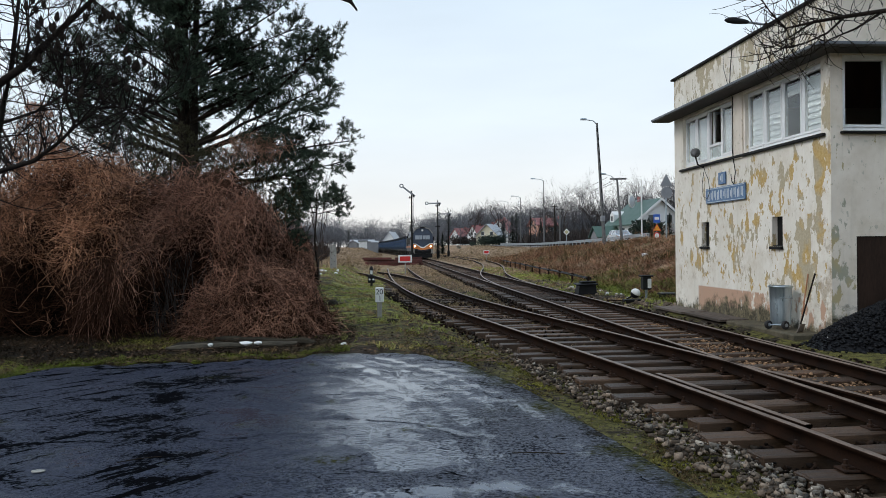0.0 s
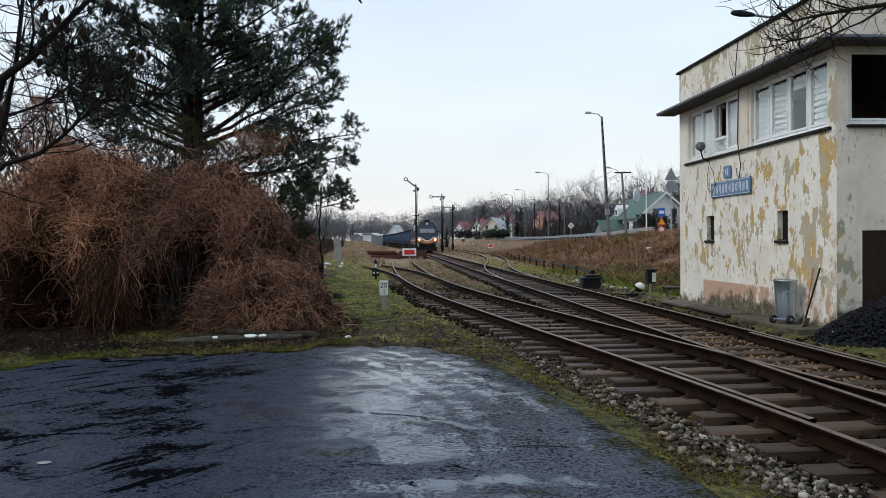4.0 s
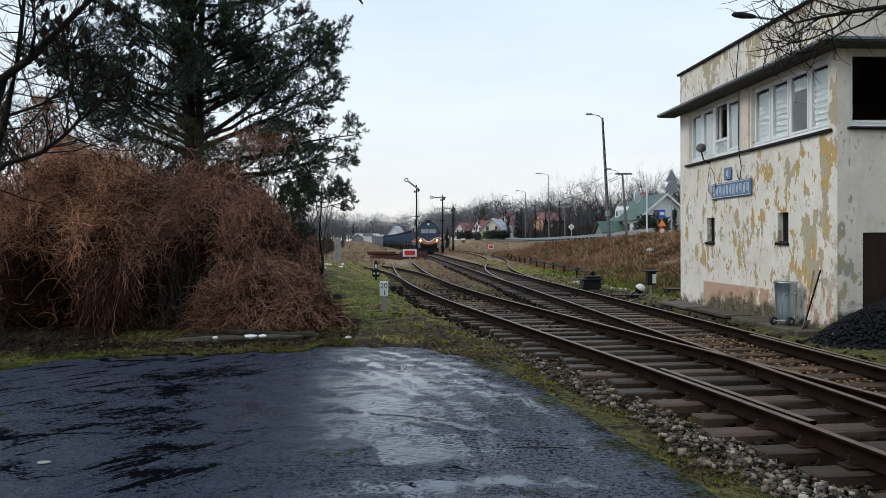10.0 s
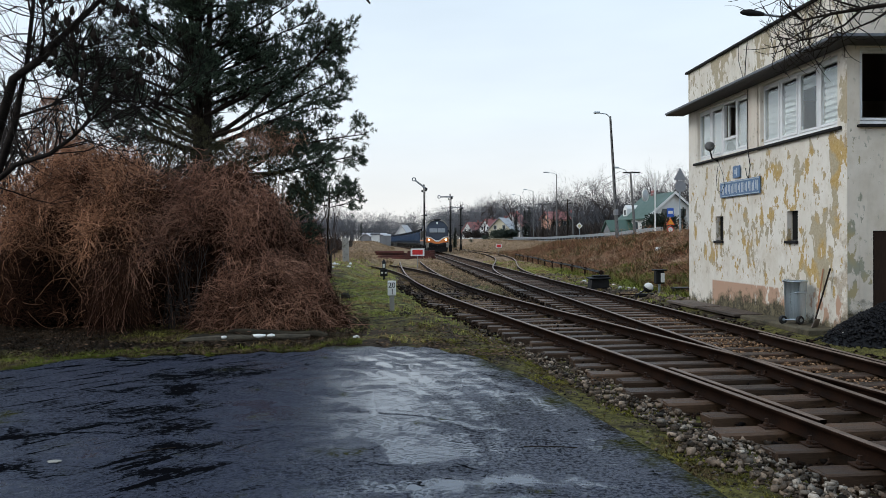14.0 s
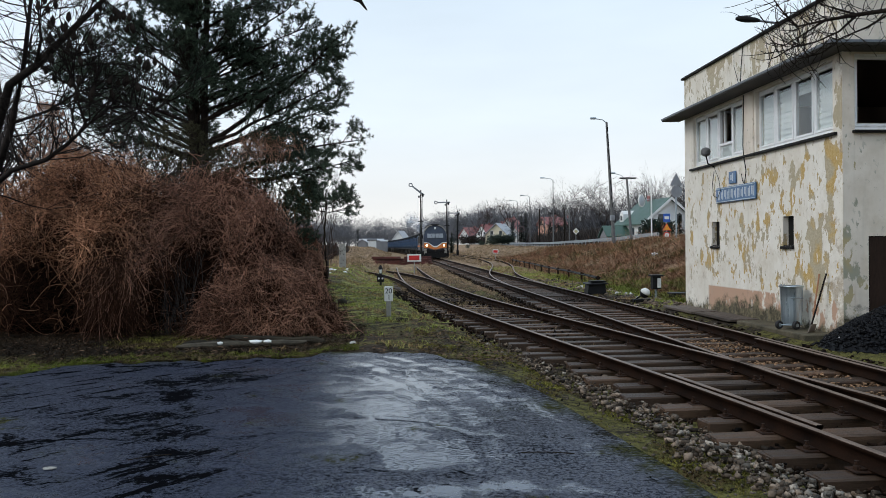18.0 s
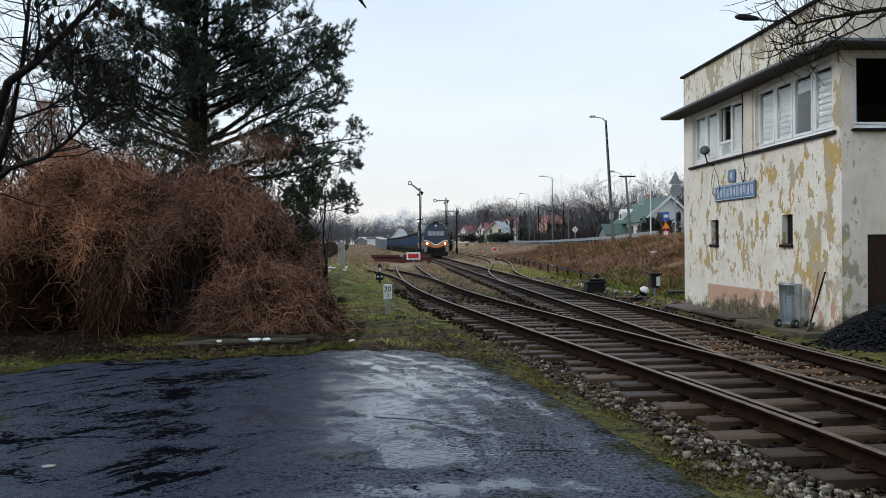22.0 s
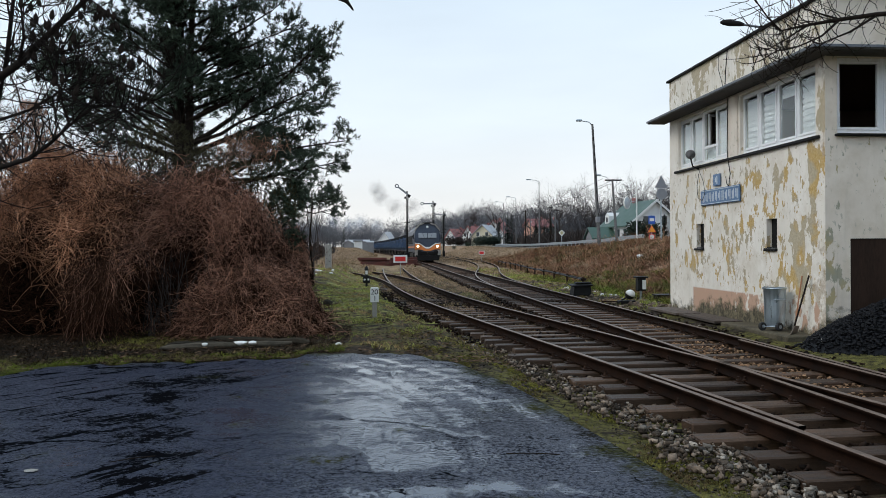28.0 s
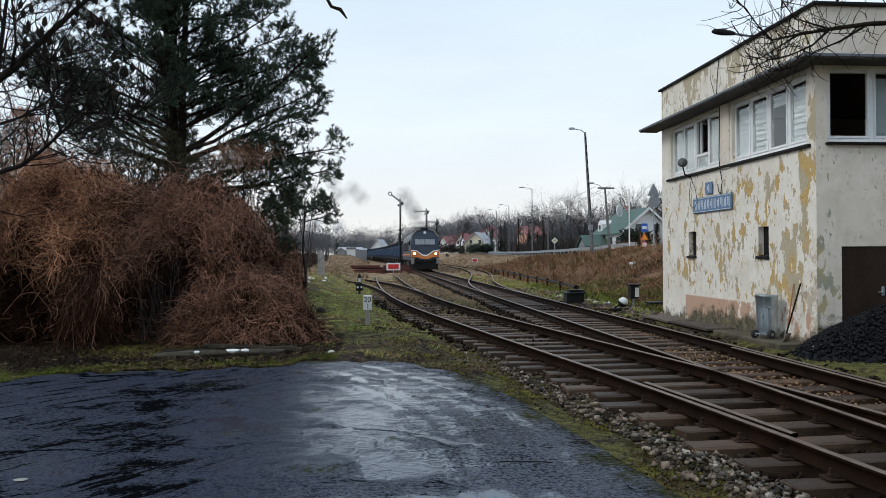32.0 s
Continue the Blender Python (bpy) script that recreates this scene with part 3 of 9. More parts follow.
    worn = math_node(n, l, "MULTIPLY", worn, rng_node(n, l, water, 0.48, 0.66, 1.0, 0.35))
    hollows = math_node(n, l, "MULTIPLY", rng_node(n, l, noise_node(n, l, vec, 27, 3, 0.65), 0.50, 0.58), worn)
    specks = math_node(n, l, "MAXIMUM", specks, hollows)
    specks = math_node(n, l, "MULTIPLY", specks, rng_node(n, l, pud, 0, 1, 1, 0.0))
    col = mix_node(n, l, specks, col, (0.0025, 0.0025, 0.003))
    dry = math_node(n, l, "MAXIMUM", math_node(n, l, "MAXIMUM", mud, math_node(n, l, "MAXIMUM", pits, specks)), mossy)
    # the same sky blue is put into the tint of the sheen
    p.inputs["Specular Tint"].default_value = (0.66, 0.84, 1.0, 1)
    ro = n.new("ShaderNodeMix")
    l.new(pud, ro.inputs["Factor"])
    l.new(rng_node(n, l, film, 0, 1, 0.38, 0.13), ro.inputs["A"])
    ro.inputs["B"].default_value = 0.03
    ro2 = n.new("ShaderNodeMix")
    l.new(dry, ro2.inputs["Factor"])
    l.new(ro.outputs["Result"], ro2.inputs["A"])
    ro2.inputs["B"].default_value = 0.95
    l.new(ro2.outputs["Result"], p.inputs["Roughness"])
    l.new(math_node(n, l, "MULTIPLY", rng_node(n, l, film, 0, 1, 0.16, 0.9), rng_node(n, l, dry, 0, 1, 1, 0.02)), p.inputs["Specular IOR Level"])
    l.new(col, p.inputs["Base Color"])
    bmp = n.new("ShaderNodeBump")
    bmp.inputs["Distance"].default_value = 0.02
    l.new(math_node(n, l, "MULTIPLY", rng_node(n, l, pud, 0, 1, 1.0, 0.0), rng_node(n, l, film, 0.2, 1, 0.30, 0.05)), bmp.inputs["Strength"])
    l.new(math_node(n, l, "ADD", math_node(n, l, "MULTIPLY", grit, 0.8), math_node(n, l, "MULTIPLY", tracks, 0.6)), bmp.inputs["Height"])
    l.new(bmp.outputs["Normal"], p.inputs["Normal"])
    return m


ax_ = np.linspace(-16, 2.42, 150)
edge = np.interp(ax_, [-16, -7, -5.5, -5.15, -5.0, -4.3, -3.4, -2.5, -1.4, -1.2, -0.4, 0.5, 1.1, 1.4, 1.75, 2.0, 2.2, 2.42], [10.4, 10.6, 10.7, 10.95, 11.5, 11.9, 11.92, 11.95, 12.1, 12.5, 12.6, 12.3, 11.5, 10.4, 8.6, 6.9, 5.0, -8])
edge = edge + 0.10 * np.sin(ax_ * 5.1) + 0.09 * np.sin(ax_ * 11.7 + 1) + 0.06 * np.sin(ax_ * 27 + 2)
av = np.linspace(0, 1, 120)
AX, AV = np.meshgrid(ax_, av)
AY = -8 + (edge[None] + 8) * AV
AZ = 0.004 + 0.006 * np.sin(AX * 1.3) * np.sin(AY * 0.9) - 0.04 * smooth((AV - 0.985) / 0.015)
one("yard_asphalt", grid_mesh("yard_asphalt", AX, AY, AZ, asphalt_material()), None, "wet dark asphalt yard with wheel marks and puddles", "road", kind="structure")

# ---------------------------------------------------------------- tracks
RAIL_FOOT = [(-0.06, 0), (0.06, 0), (0.06, 0.012), (0.012, 0.028), (0.009, 0.10), (0.033, 0.112)]
RAIL_HEAD = [(0.035, 0.140), (0.026, 0.145)]
PROFILE = RAIL_FOOT + RAIL_HEAD + [(-x, z) for x, z in RAIL_HEAD[::-1]] + [(-x, z) for x, z in RAIL_FOOT[:1:-1]]


def rail(pts, z=0.015):
    """A rail swept along points (x, y)."""
    pts = np.asarray(pts, float)
    d = np.gradient(pts, axis=0)
    d /= np.linalg.norm(d, axis=1, keepdims=True)
    nx_, ny_ = d[:, 1], -d[:, 0]
    pr = np.array(PROFILE)
    k, n = len(pr), len(pts)
    v = np.zeros((n, k, 3))
    v[..., 0] = pts[:, 0:1] + nx_[:, None] * pr[None, :, 0]
    v[..., 1] = pts[:, 1:2] + ny_[:, None] * pr[None, :, 0]
    v[..., 2] = z + pr[None, :, 1]
    i = (np.arange(n - 1)[:, None] * k + np.arange(k)[None]).ravel()
    j = (np.arange(n - 1)[:, None] * k + (np.arange(k)[None] + 1) % k).ravel()
    me = np_mesh("rail", v.reshape(-1, 3), np.stack([i, j, j + k, i + k], -1), M_RAIL)
    me.materials.append(M_RAILTOP)
    mi = np.tile(np.array([1 if RAIL_N <= q < RAIL_N + 3 else 0 for q in range(k)], np.int32), n - 1)
    me.polygons.foreach_set("material_index", mi)
    return me


RAIL_N = len(RAIL_FOOT)
G2 = 0.7525
track = thing("main_track", (0, 0, 0), "straight railway track of rusty rails on timber sleepers", "railway track", "tracks", "structure")
siding = thing("siding_track", (0, 0, 0), "curved siding of rusty rails joining the main track", "railway track", "tracks", "structure")
branch = thing("branch_track", (0, 0, 0), "narrow-looking rusty side track turning off the main track", "railway track", "tracks", "structure")
yl = np.concatenate([np.arange(-12, 30, 0.8), np.arange(30, 100, 3.0), np.arange(100, 420, 8.0)])
for s in (-1, 1):
    part("rail", rail(np.stack([main_x(yl) + s * G2, yl], -1)), None, track)
ys_ = np.concatenate([np.arange(-3, 45, 0.6), np.arange(45, 58, 2.0)])
for s in (-1, 1):
    part("rail", rail(np.stack([side_x(ys_) + s * G2, ys_], -1)), None, siding)
# check rails beside the crossing
yc = np.arange(6.2, 9.2, 0.3)
part("check_rail", rail(np.stack([side_x(yc) - G2 + 0.13, yc], -1)), None, siding)
yc = np.arange(5.2, 12.4, 0.4)
part("check_rail", rail(np.stack([main_x(yc) + G2 - 0.13, yc], -1)), None, track)
yb_ = np.array([30, 34, 38, 42, 47, 53, 60, 70, 85, 110, 150.0])
xb_ = np.array([0, 0.12, 0.38, 0.8, 1.5, 2.5, 3.5, 4.6, 5.6, 6.2, 6.4])
yf = np.arange(30, 150, 2.0)
xf = np.interp(yf, yb_, xb_)
xf = np.convolve(np.pad(xf, 3, "edge"), np.ones(7) / 7, "valid")
for s in (-1, 1):
    part("rail", rail(np.stack([main_x(yf) + xf + s * G2, yf], -1)), None, branch)
# a stub of track off the siding, behind the stop sign
yz = np.arange(30, 50, 1.0)
for s in (-1, 1):
    part("rail", rail(np.stack([side_x(yz) - 0.0062 * (yz - 30) ** 2 + s * G2, yz], -1)), None, siding)


def sleeper_mesh(length, seed):
    r = random.Random(seed)
    mb = MB().bev(-length / 2, -0.125, -0.15, length / 2, 0.125, 0.0, 0.015)
    mb.v = [(x + r.uniform(-0.008, 0.008), y + r.uniform(-0.008, 0.008), z + r.uniform(-0.006, 0.004)) for x, y, z in mb.v]
    return mb.mesh("sleeper", M_SLEEPER)


S_STD = [sleeper_mesh(2.5, k) for k in range(4)]
S_LONG = {k: sleeper_mesh(2.6 + 0.25 * k, 10 + k) for k in range(9)}
plate = MB().bev(-0.17, -0.08, 0, 0.17, 0.08, 0.016, 0.004)
for sx in (-0.12, 0.12):
    plate.lathe([(0.03, 0.016), (0.03, 0.04), (0.018, 0.05), (0.018, 0.082), (0.004, 0.084)], 6, pose(sx, 0, 0))
    plate.bev(min(sx, sx * 0.5), -0.04, 0.016, max(sx, sx * 0.5), 0.04, 0.032, 0.004)
PLATE = plate.mesh("base_plate", M_PLATE)
rs = random.Random(3)
TIMBERS = []
y = 1.2
while y < 74:
    TIMBERS.append(y)
    sx_ = float(side_x(y))
    jit = rs.uniform(-0.04, 0.04)
    if y < 15.2:
        # long timbers under both tracks
        a, b = sx_ - 1.28 + rs.uniform(-0.14, 0.1), 5.33 + 1.28
        k = min(8, max(0, round((b - a - 2.6) / 0.25)))
        part("sleeper", S_LONG[k], None, track, at=pose((a + b) / 2 + jit, y, rs.uniform(-0.01, 0.006), 0, 0, rs.uniform(-1.2, 1.2) + 2))
    else:
        part("sleeper", S_STD[rs.randrange(4)], None, track, at=pose(5.33 + jit, y, rs.uniform(-0.012, 0.004), 0, 0, rs.uniform(-1, 1)))
        if y < 50:
            ang = math.degrees(math.atan(float(side_x(y + 0.5) - side_x(y - 0.5))))
            part("sleeper", S_STD[rs.randrange(4)], None, siding, at=pose(sx_ + jit * 2, y + 0.2, rs.uniform(-0.03, 0.0) - 0.004 * min(14, max(0, y - 16)), 0, 0, -ang + rs.uniform(-1.5, 1.5)))
    if y < 30:
        for s in (-1, 1):
            part("base_plate", PLATE, None, track, at=pose(float(main_x(y)) + s * G2, y, 0))
            part("base_plate", PLATE, None, siding, at=pose(sx_ + s * G2, y + (0.2 if y >= 15.2 else 0), 0))
    y += 0.6 + rs.uniform(-0.03, 0.03)
far = MB()
while y < 300:
    far.box(float(main_x(y)) - 1.25, y - 0.12, -0.15, float(main_x(y)) + 1.25, y + 0.12, -0.005)
    y += 0.62
y = 0.6
while y > -24:
    far.box(float(side_x(0)) - 1.3, y - 0.12, -0.15, 6.6, y + 0.12, -0.005)
    y -= 0.62
part("sleeper_row", far, M_SLEEPER, track)

# ---------------------------------------------------------------- ballast
ICO_V = []
_t = (1 + 5 ** 0.5) / 2
for a, b in ((-1, _t), (1, _t), (-1, -_t), (1, -_t)):
    ICO_V += [(a, b, 0)]
for a, b in ((-1, _t), (1, _t), (-1, -_t), (1, -_t)):
    ICO_V += [(0, a, b)]
for a, b in ((_t, -1), (_t, 1), (-_t, -1), (-_t, 1)):
    ICO_V += [(a, 0, b)]
ICO_V = np.array(ICO_V) / 1.9
ICO_F = np.array([(0, 11, 5), (0, 5, 1), (0, 1, 7), (0, 7, 10), (0, 10, 11), (1, 5, 9), (5, 11, 4), (11, 10, 2), (10, 7, 6), (7, 1, 8),
                  (3, 9, 4), (3, 4, 2), (3, 2, 6), (3, 6, 8), (3, 8, 9), (4, 9, 5), (2, 4, 11), (6, 2, 10), (8, 6, 7), (9, 8, 1)])


CUBE_V = np.array([(x, y, z) for x in (-1, 1) for y in (-1, 1) for z in (-1, 1)], float)
CUBE_F = np.array([(0, 1, 3), (0, 3, 2), (4, 6, 7), (4, 7, 5), (0, 4, 5), (0, 5, 1), (2, 3, 7), (2, 7, 6), (0, 2, 6), (0, 6, 4), (1, 5, 7), (1, 7, 3)])


def stones(pos, size, seed):
    """Many angular stones."""
    r = np.random.default_rng(seed)
    out = []
    for k in range(8):
        tv = CUBE_V * r.uniform(0.35, 1.15, (8, 3)) * np.array([1.15, 0.8, 0.55])
        sel = np.arange(len(pos)) % 8 == k
        sc = np.asarray(size)[sel]
        out.append(batch(tv, CUBE_F, pos[sel], np.stack([sc] * 3, -1), r, 1.2))
    return joined(out)


def near_rail(x, y):
    d = np.min([np.abs(x - main_x(y) - G2), np.abs(x - main_x(y) + G2), np.abs(x - side_x(y) - G2), np.abs(x - side_x(y) + G2)], 0)
    return d < 0.09


n = 34000
y = 1.5 + 24 * rg.random(n) ** 1.5
x = rg.uniform(2.0, 7.3, n)
left = side_x(y) - 1.9 + 0.12 * np.sin(y * 3)
keep = (x > left) & (x < 7.05) & ~near_rail(x, y) & ~((y > 16) & (x > side_x(y) + 1.3) & (x < 3.9) & (rg.random(n) < 0.6)) & ~((x < side_x(y) + 0.6) & (y > 14) & (rg.random(n) < 0.75))
x, y = x[keep], y[keep]
beside = np.min(np.abs(y[:, None] - np.array(TIMBERS)[None]), 1) > 0.135
beside |= x < side_x(y) - 1.25
x, y = x[beside], y[beside]
size = 0.008 + 0.034 * rg.random(len(x)) ** 2.2
z = ground_z(x, y) + np.where(x < side_x(y) - 1.15, rg.uniform(0.03, 0.10, len(x)), rg.uniform(0.01, 0.07, len(x))) * np.interp(y, [14, 22], [1, 0.75])
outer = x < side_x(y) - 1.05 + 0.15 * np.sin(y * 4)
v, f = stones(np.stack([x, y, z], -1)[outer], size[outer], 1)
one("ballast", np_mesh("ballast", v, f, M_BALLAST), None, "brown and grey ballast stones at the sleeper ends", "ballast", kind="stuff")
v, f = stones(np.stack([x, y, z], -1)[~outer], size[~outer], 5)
one("shaded_gap_ballast", np_mesh("shaded_gap_ballast", v, f, M_GAPSHADE), None, "ballast stones coloured near-black for shade between the sleepers", "ballast", kind="stuff")
# coarser fill between the sleepers farther out
n = 10000
y = 14 + 40 * rg.random(n) ** 1.2
x = np.where(rg.random(n) < 0.62, main_x(y) + rg.uniform(-1.5, 1.4, n), side_x(y) + rg.uniform(-1.5, 1.2, n))
keep = ~near_rail(x, y) & ~((y > 30) & (x < 3.6))
x, y = x[keep], y[keep]
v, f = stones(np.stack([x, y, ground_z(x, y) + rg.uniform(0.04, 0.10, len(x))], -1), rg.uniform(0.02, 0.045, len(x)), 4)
one("far_ballast", np_mesh("far_ballast", v, f, M_GAPSHADE), None, "dark brown ballast stones filling the far sleepers", "ballast", kind="stuff")
# cleaner stones at the shoulder and beyond the far rail
n = 1500
y = 2.5 + 12 * rg.random(n) ** 1.3
x = side_x(y) - 1.48 + rg.normal(0, 0.13, n) - 0.1 * np.sin(y * 2)
keep = rg.random(n) < np.clip(2.3 - y * 0.3, 0.08, 1)
x3, y3 = 6.6 + rg.normal(0, 0.12, 160), rg.uniform(9, 17, 160)
x, y = np.concatenate([x[keep], x3]), np.concatenate([y[keep], y3])
z = ground_z(x, y) + rg.uniform(0.05, 0.12, len(x))
v, f = stones(np.stack([x, y, z], -1), (0.011 + 0.024 * rg.random(len(x)) ** 2) * np.interp(y, [4, 7], [1.35, 0.95]), 2)
one("clean_ballast", np_mesh("clean_ballast", v, f, M_BRIGHT), None, "pale clean ballast stones along the sleeper ends", "ballast", kind="stuff")
x, y = rg.uniform(4.70, 5.98, 3600), 7.5 + 8.5 * rg.random(3600)
z = ground_z(x, y) + rg.uniform(0.05, 0.118, len(x))
v, f = stones(np.stack([x, y, z], -1), rg.uniform(0.010, 0.026, len(x)), 3)
one("sandy_ballast", np_mesh("sandy_ballast", v, f, M_BEIGE), None, "sandy beige stones between the main rails", "ballast", kind="stuff")

# ---------------------------------------------------------------- signal box building
BX, BY0, BY1, BX1, BTOP = 7.95, 12.81, 20.0, 15.5, 6.17


def plaster(name, peel):
    """Cream paint flaking off ochre and grey older coats; a salmon plinth, dirt at the foot."""
    m, n, l, p = nodes(name)
    g = n.new("ShaderNodeNewGeometry")
    vec = g.outputs["Position"]
    sep = n.new("ShaderNodeSeparateXYZ")
    l.new(vec, sep.inputs["Vector"])
    big = noise_node(n, l, vec, 1.3, 5, 0.6, (1, 1, 0.7))
    mid = noise_node(n, l, vec, 4.6, 6, 0.60, (1, 1, 0.5))
    fine = noise_node(n, l, vec, 30, 4, 0.7)
    grain = noise_node(n, l, vec, 160, 2, 0.6)
    cream = mix_node(n, l, rng_node(n, l, big, 0.35, 0.65), *(((0.77, 0.715, 0.625), (0.85, 0.80, 0.725)) if peel else ((0.70, 0.615, 0.52), (0.80, 0.72, 0.63))))
    ochre = mix_node(n, l, rng_node(n, l, fine, 0.35, 0.65), (0.44, 0.28, 0.085), (0.60, 0.43, 0.19))
    grey = mix_node(n, l, rng_node(n, l, fine, 0.35, 0.65), (0.38, 0.32, 0.215), (0.52, 0.44, 0.31))
    coat = noise_node(n, l, vec, 1.9, 3, 0.5)
    under = mix_node(n, l, math_node(n, l, "MULTIPLY", rng_node(n, l, coat, 0.46, 0.56), rng_node(n, l, sep.outputs["Z"], 4.0, 3.4)), grey, ochre)
    h = sep.outputs["Z"]
    if peel:
        zone = math_node(n, l, "MINIMUM", rng_node(n, l, h, 0.4, 1.0), math_node(n, l, "MAXIMUM", rng_node(n, l, h, 4.2, 3.3), rng_node(n, l, h, 5.0, 5.3)))
        # heavier loss in three places
        spots = None
        for cy, cz, r, w in ((13.65, 1.25, 0.75, 0.2), (13.75, 1.95, 0.45, 0.13), (14.55, 2.75, 0.6, 0.11), (16.3, 1.9, 0.9, 0.11), (18.4, 1.4, 0.7, 0.11), (12.8, 4.55, 0.5, 0.30), (12.85, 4.0, 0.4, 0.28), (13.0, 3.2, 0.5, 0.14), (18.2, 5.75, 1.0, 0.12), (15.9, 5.8, 0.8, 0.1)):
            d = n.new("ShaderNodeVectorMath")
            d.operation = "DISTANCE"
            l.new(vec, d.inputs[0])
            d.inputs[1].default_value = (BX, cy, cz)
            s = rng_node(n, l, d.outputs["Value"], 0.0, r, w, 0.0)
            spots = s if spots is None else math_node(n, l, "ADD", spots, s)
        lay = math_node(n, l, "ADD", math_node(n, l, "ADD", math_node(n, l, "MULTIPLY", mid, 0.84), math_node(n, l, "MULTIPLY", noise_node(n, l, vec, 17, 4, 0.6, (1, 1, 0.6)), 0.16)), spots)
        # a long split beside the corner
        off = math_node(n, l, "ABSOLUTE", math_node(n, l, "SUBTRACT", sep.outputs["Y"], 13.2))
        split = math_node(n, l, "MULTIPLY", rng_node(n, l, off, 0.03, 0.16, 0.2, 0.0), math_node(n, l, "MULTIPLY", rng_node(n, l, h, 3.7, 3.3), rng_node(n, l, h, 1.7, 2.0)))
        lay = math_node(n, l, "ADD", lay, split)
        lay = math_node(n, l, "SUBTRACT", lay, rng_node(n, l, zone, 0, 1, 0.12, 0.0))
        bare = rng_node(n, l, lay, 0.556, 0.566)
    else:
        side = math_node(n, l, "MULTIPLY", rng_node(n, l, sep.outputs["X"], 9.0, 8.0), rng_node(n, l, h, 3.4, 1.6))
        lay = math_node(n, l, "ADD", math_node(n, l, "MULTIPLY", mid, 0.8), rng_node(n, l, side, 0, 1, 0.0, 0.22))
        bare = rng_node(n, l, lay, 0.60, 0.63)
        under = mix_node(n, l, rng_node(n, l, coat, 0.5, 0.6), (0.34, 0.33, 0.25), (0.44, 0.36, 0.2))
    # small chips, hairline cracks and a tan bloom over the paint
    chip = rng_node(n, l, noise_node(n, l, vec, 13, 5, 0.62, (1, 1, 0.55)), 0.625, 0.645)
    chip = math_node(n, l, "MULTIPLY", chip, rng_node(n, l, big, 0.40, 0.60))
    bare = math_node(n, l, "MAXIMUM", bare, chip)
    cream = mix_node(n, l, rng_node(n, l, noise_node(n, l, vec, 2.2, 6, 0.7), 0.46, 0.72, 0.0, 0.55), cream, (0.56, 0.47, 0.355))
    col = mix_node(n, l, bare, cream, under)
    if peel:
        # the paint is worn down to grey render beside the corner
        foot = math_node(n, l, "ADD", rng_node(n, l, sep.outputs["Y"], 12.8, 14.0, 0.16, 0.0), rng_node(n, l, h, 2.4, 0.6, -0.12, 0.02))
        worn = rng_node(n, l, math_node(n, l, "ADD", foot, noise_node(n, l, vec, 3.2, 7, 0.7)), 0.58, 0.70, 0.0, 0.8)
        col = mix_node(n, l, worn, col, mix_node(n, l, rng_node(n, l, fine, 0.4, 0.6), (0.34, 0.27, 0.19), (0.50, 0.40, 0.29)))
        band = math_node(n, l, "MULTIPLY", rng_node(n, l, h, 0.69, 0.66), rng_node(n, l, sep.outputs["Y"], 18.55, 18.45))
        col = mix_node(n, l, math_node(n, l, "MULTIPLY", band, rng_node(n, l, math_node(n, l, "ADD", mid, rng_node(n, l, sep.outputs["Y"], 14.5, 16.5, 0.12, -0.04)), 0.60, 0.55)), col, (0.52, 0.33, 0.23))
    damp = math_node(n, l, "ADD", rng_node(n, l, h, 0.0, 0.75, 0.30, -0.20), noise_node(n, l, vec, 2.4, 6, 0.7))
    if peel:
        # mould grows thickest behind the plank walk
        grown = math_node(n, l, "MULTIPLY", rng_node(n, l, sep.outputs["Y"], 14.6, 15.6), rng_node(n, l, sep.outputs["Y"], 18.4, 17.6))
        damp = math_node(n, l, "ADD", damp, rng_node(n, l, grown, 0, 1, -0.08, 0.07))
    dark_cover = mix_node(n, l, rng_node(n, l, noise_node(n, l, vec, 9, 6, 0.7), 0.42, 0.62), (0.050, 0.042, 0.026), (0.20, 0.165, 0.095))
    col = mix_node(n, l, rng_node(n, l, damp, 0.53, 0.68), col, dark_cover)
    streak = noise_node(n, l, vec, 5, 5, 0.7, (1, 1, 0.12))
    col = mix_node(n, l, rng_node(n, l, streak, 0.55, 0.8, 0.0, 0.3), col, (0.40, 0.37, 0.29))
    l.new(col, p.inputs["Base Color"])
    p.inputs["Roughness"].default_value = 0.88
    hh = math_node(n, l, "SUBTRACT", math_node(n, l, "MULTIPLY", grain, 0.25), bare)
    bump_node(n, l, p, hh, 0.6, 0.006)
    return m


M_PEEL, M_PLAIN = plaster("flaking_cream_plaster", True), plaster("cream_plaster", False)
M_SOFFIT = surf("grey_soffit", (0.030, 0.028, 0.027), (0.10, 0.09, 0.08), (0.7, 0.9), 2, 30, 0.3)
M_FASCIA = surf("grey_sheet_metal", (0.10, 0.11, 0.125), (0.2, 0.21, 0.235), (0.4, 0.6), 3, 30, 0.1, metal=0.4)
M_PVC = surf("white_window_frame", (0.72, 0.73, 0.74), (0.8, 0.81, 0.82), (0.25, 0.4), 4, 30, 0)
M_BLIND = surf("white_blind", (0.46, 0.49, 0.51), (0.58, 0.60, 0.61), (0.5, 0.6), 4, 30, 0)
M_GLASS = glass("window_glass")
# near-black floor colour makes the rooms look unlit
M_ROOM = surf("room_shade_black", (0.02, 0.02, 0.02), (0.04, 0.038, 0.035), (0.8, 0.9), 1, 10, 0)
M_DOOR = surf("dark_brown_door", (0.016, 0.009, 0.006), (0.045, 0.026, 0.018), (0.6, 0.8), 2, 30, 0.2, spec=0.15, stretch=(1, 1, 0.2))
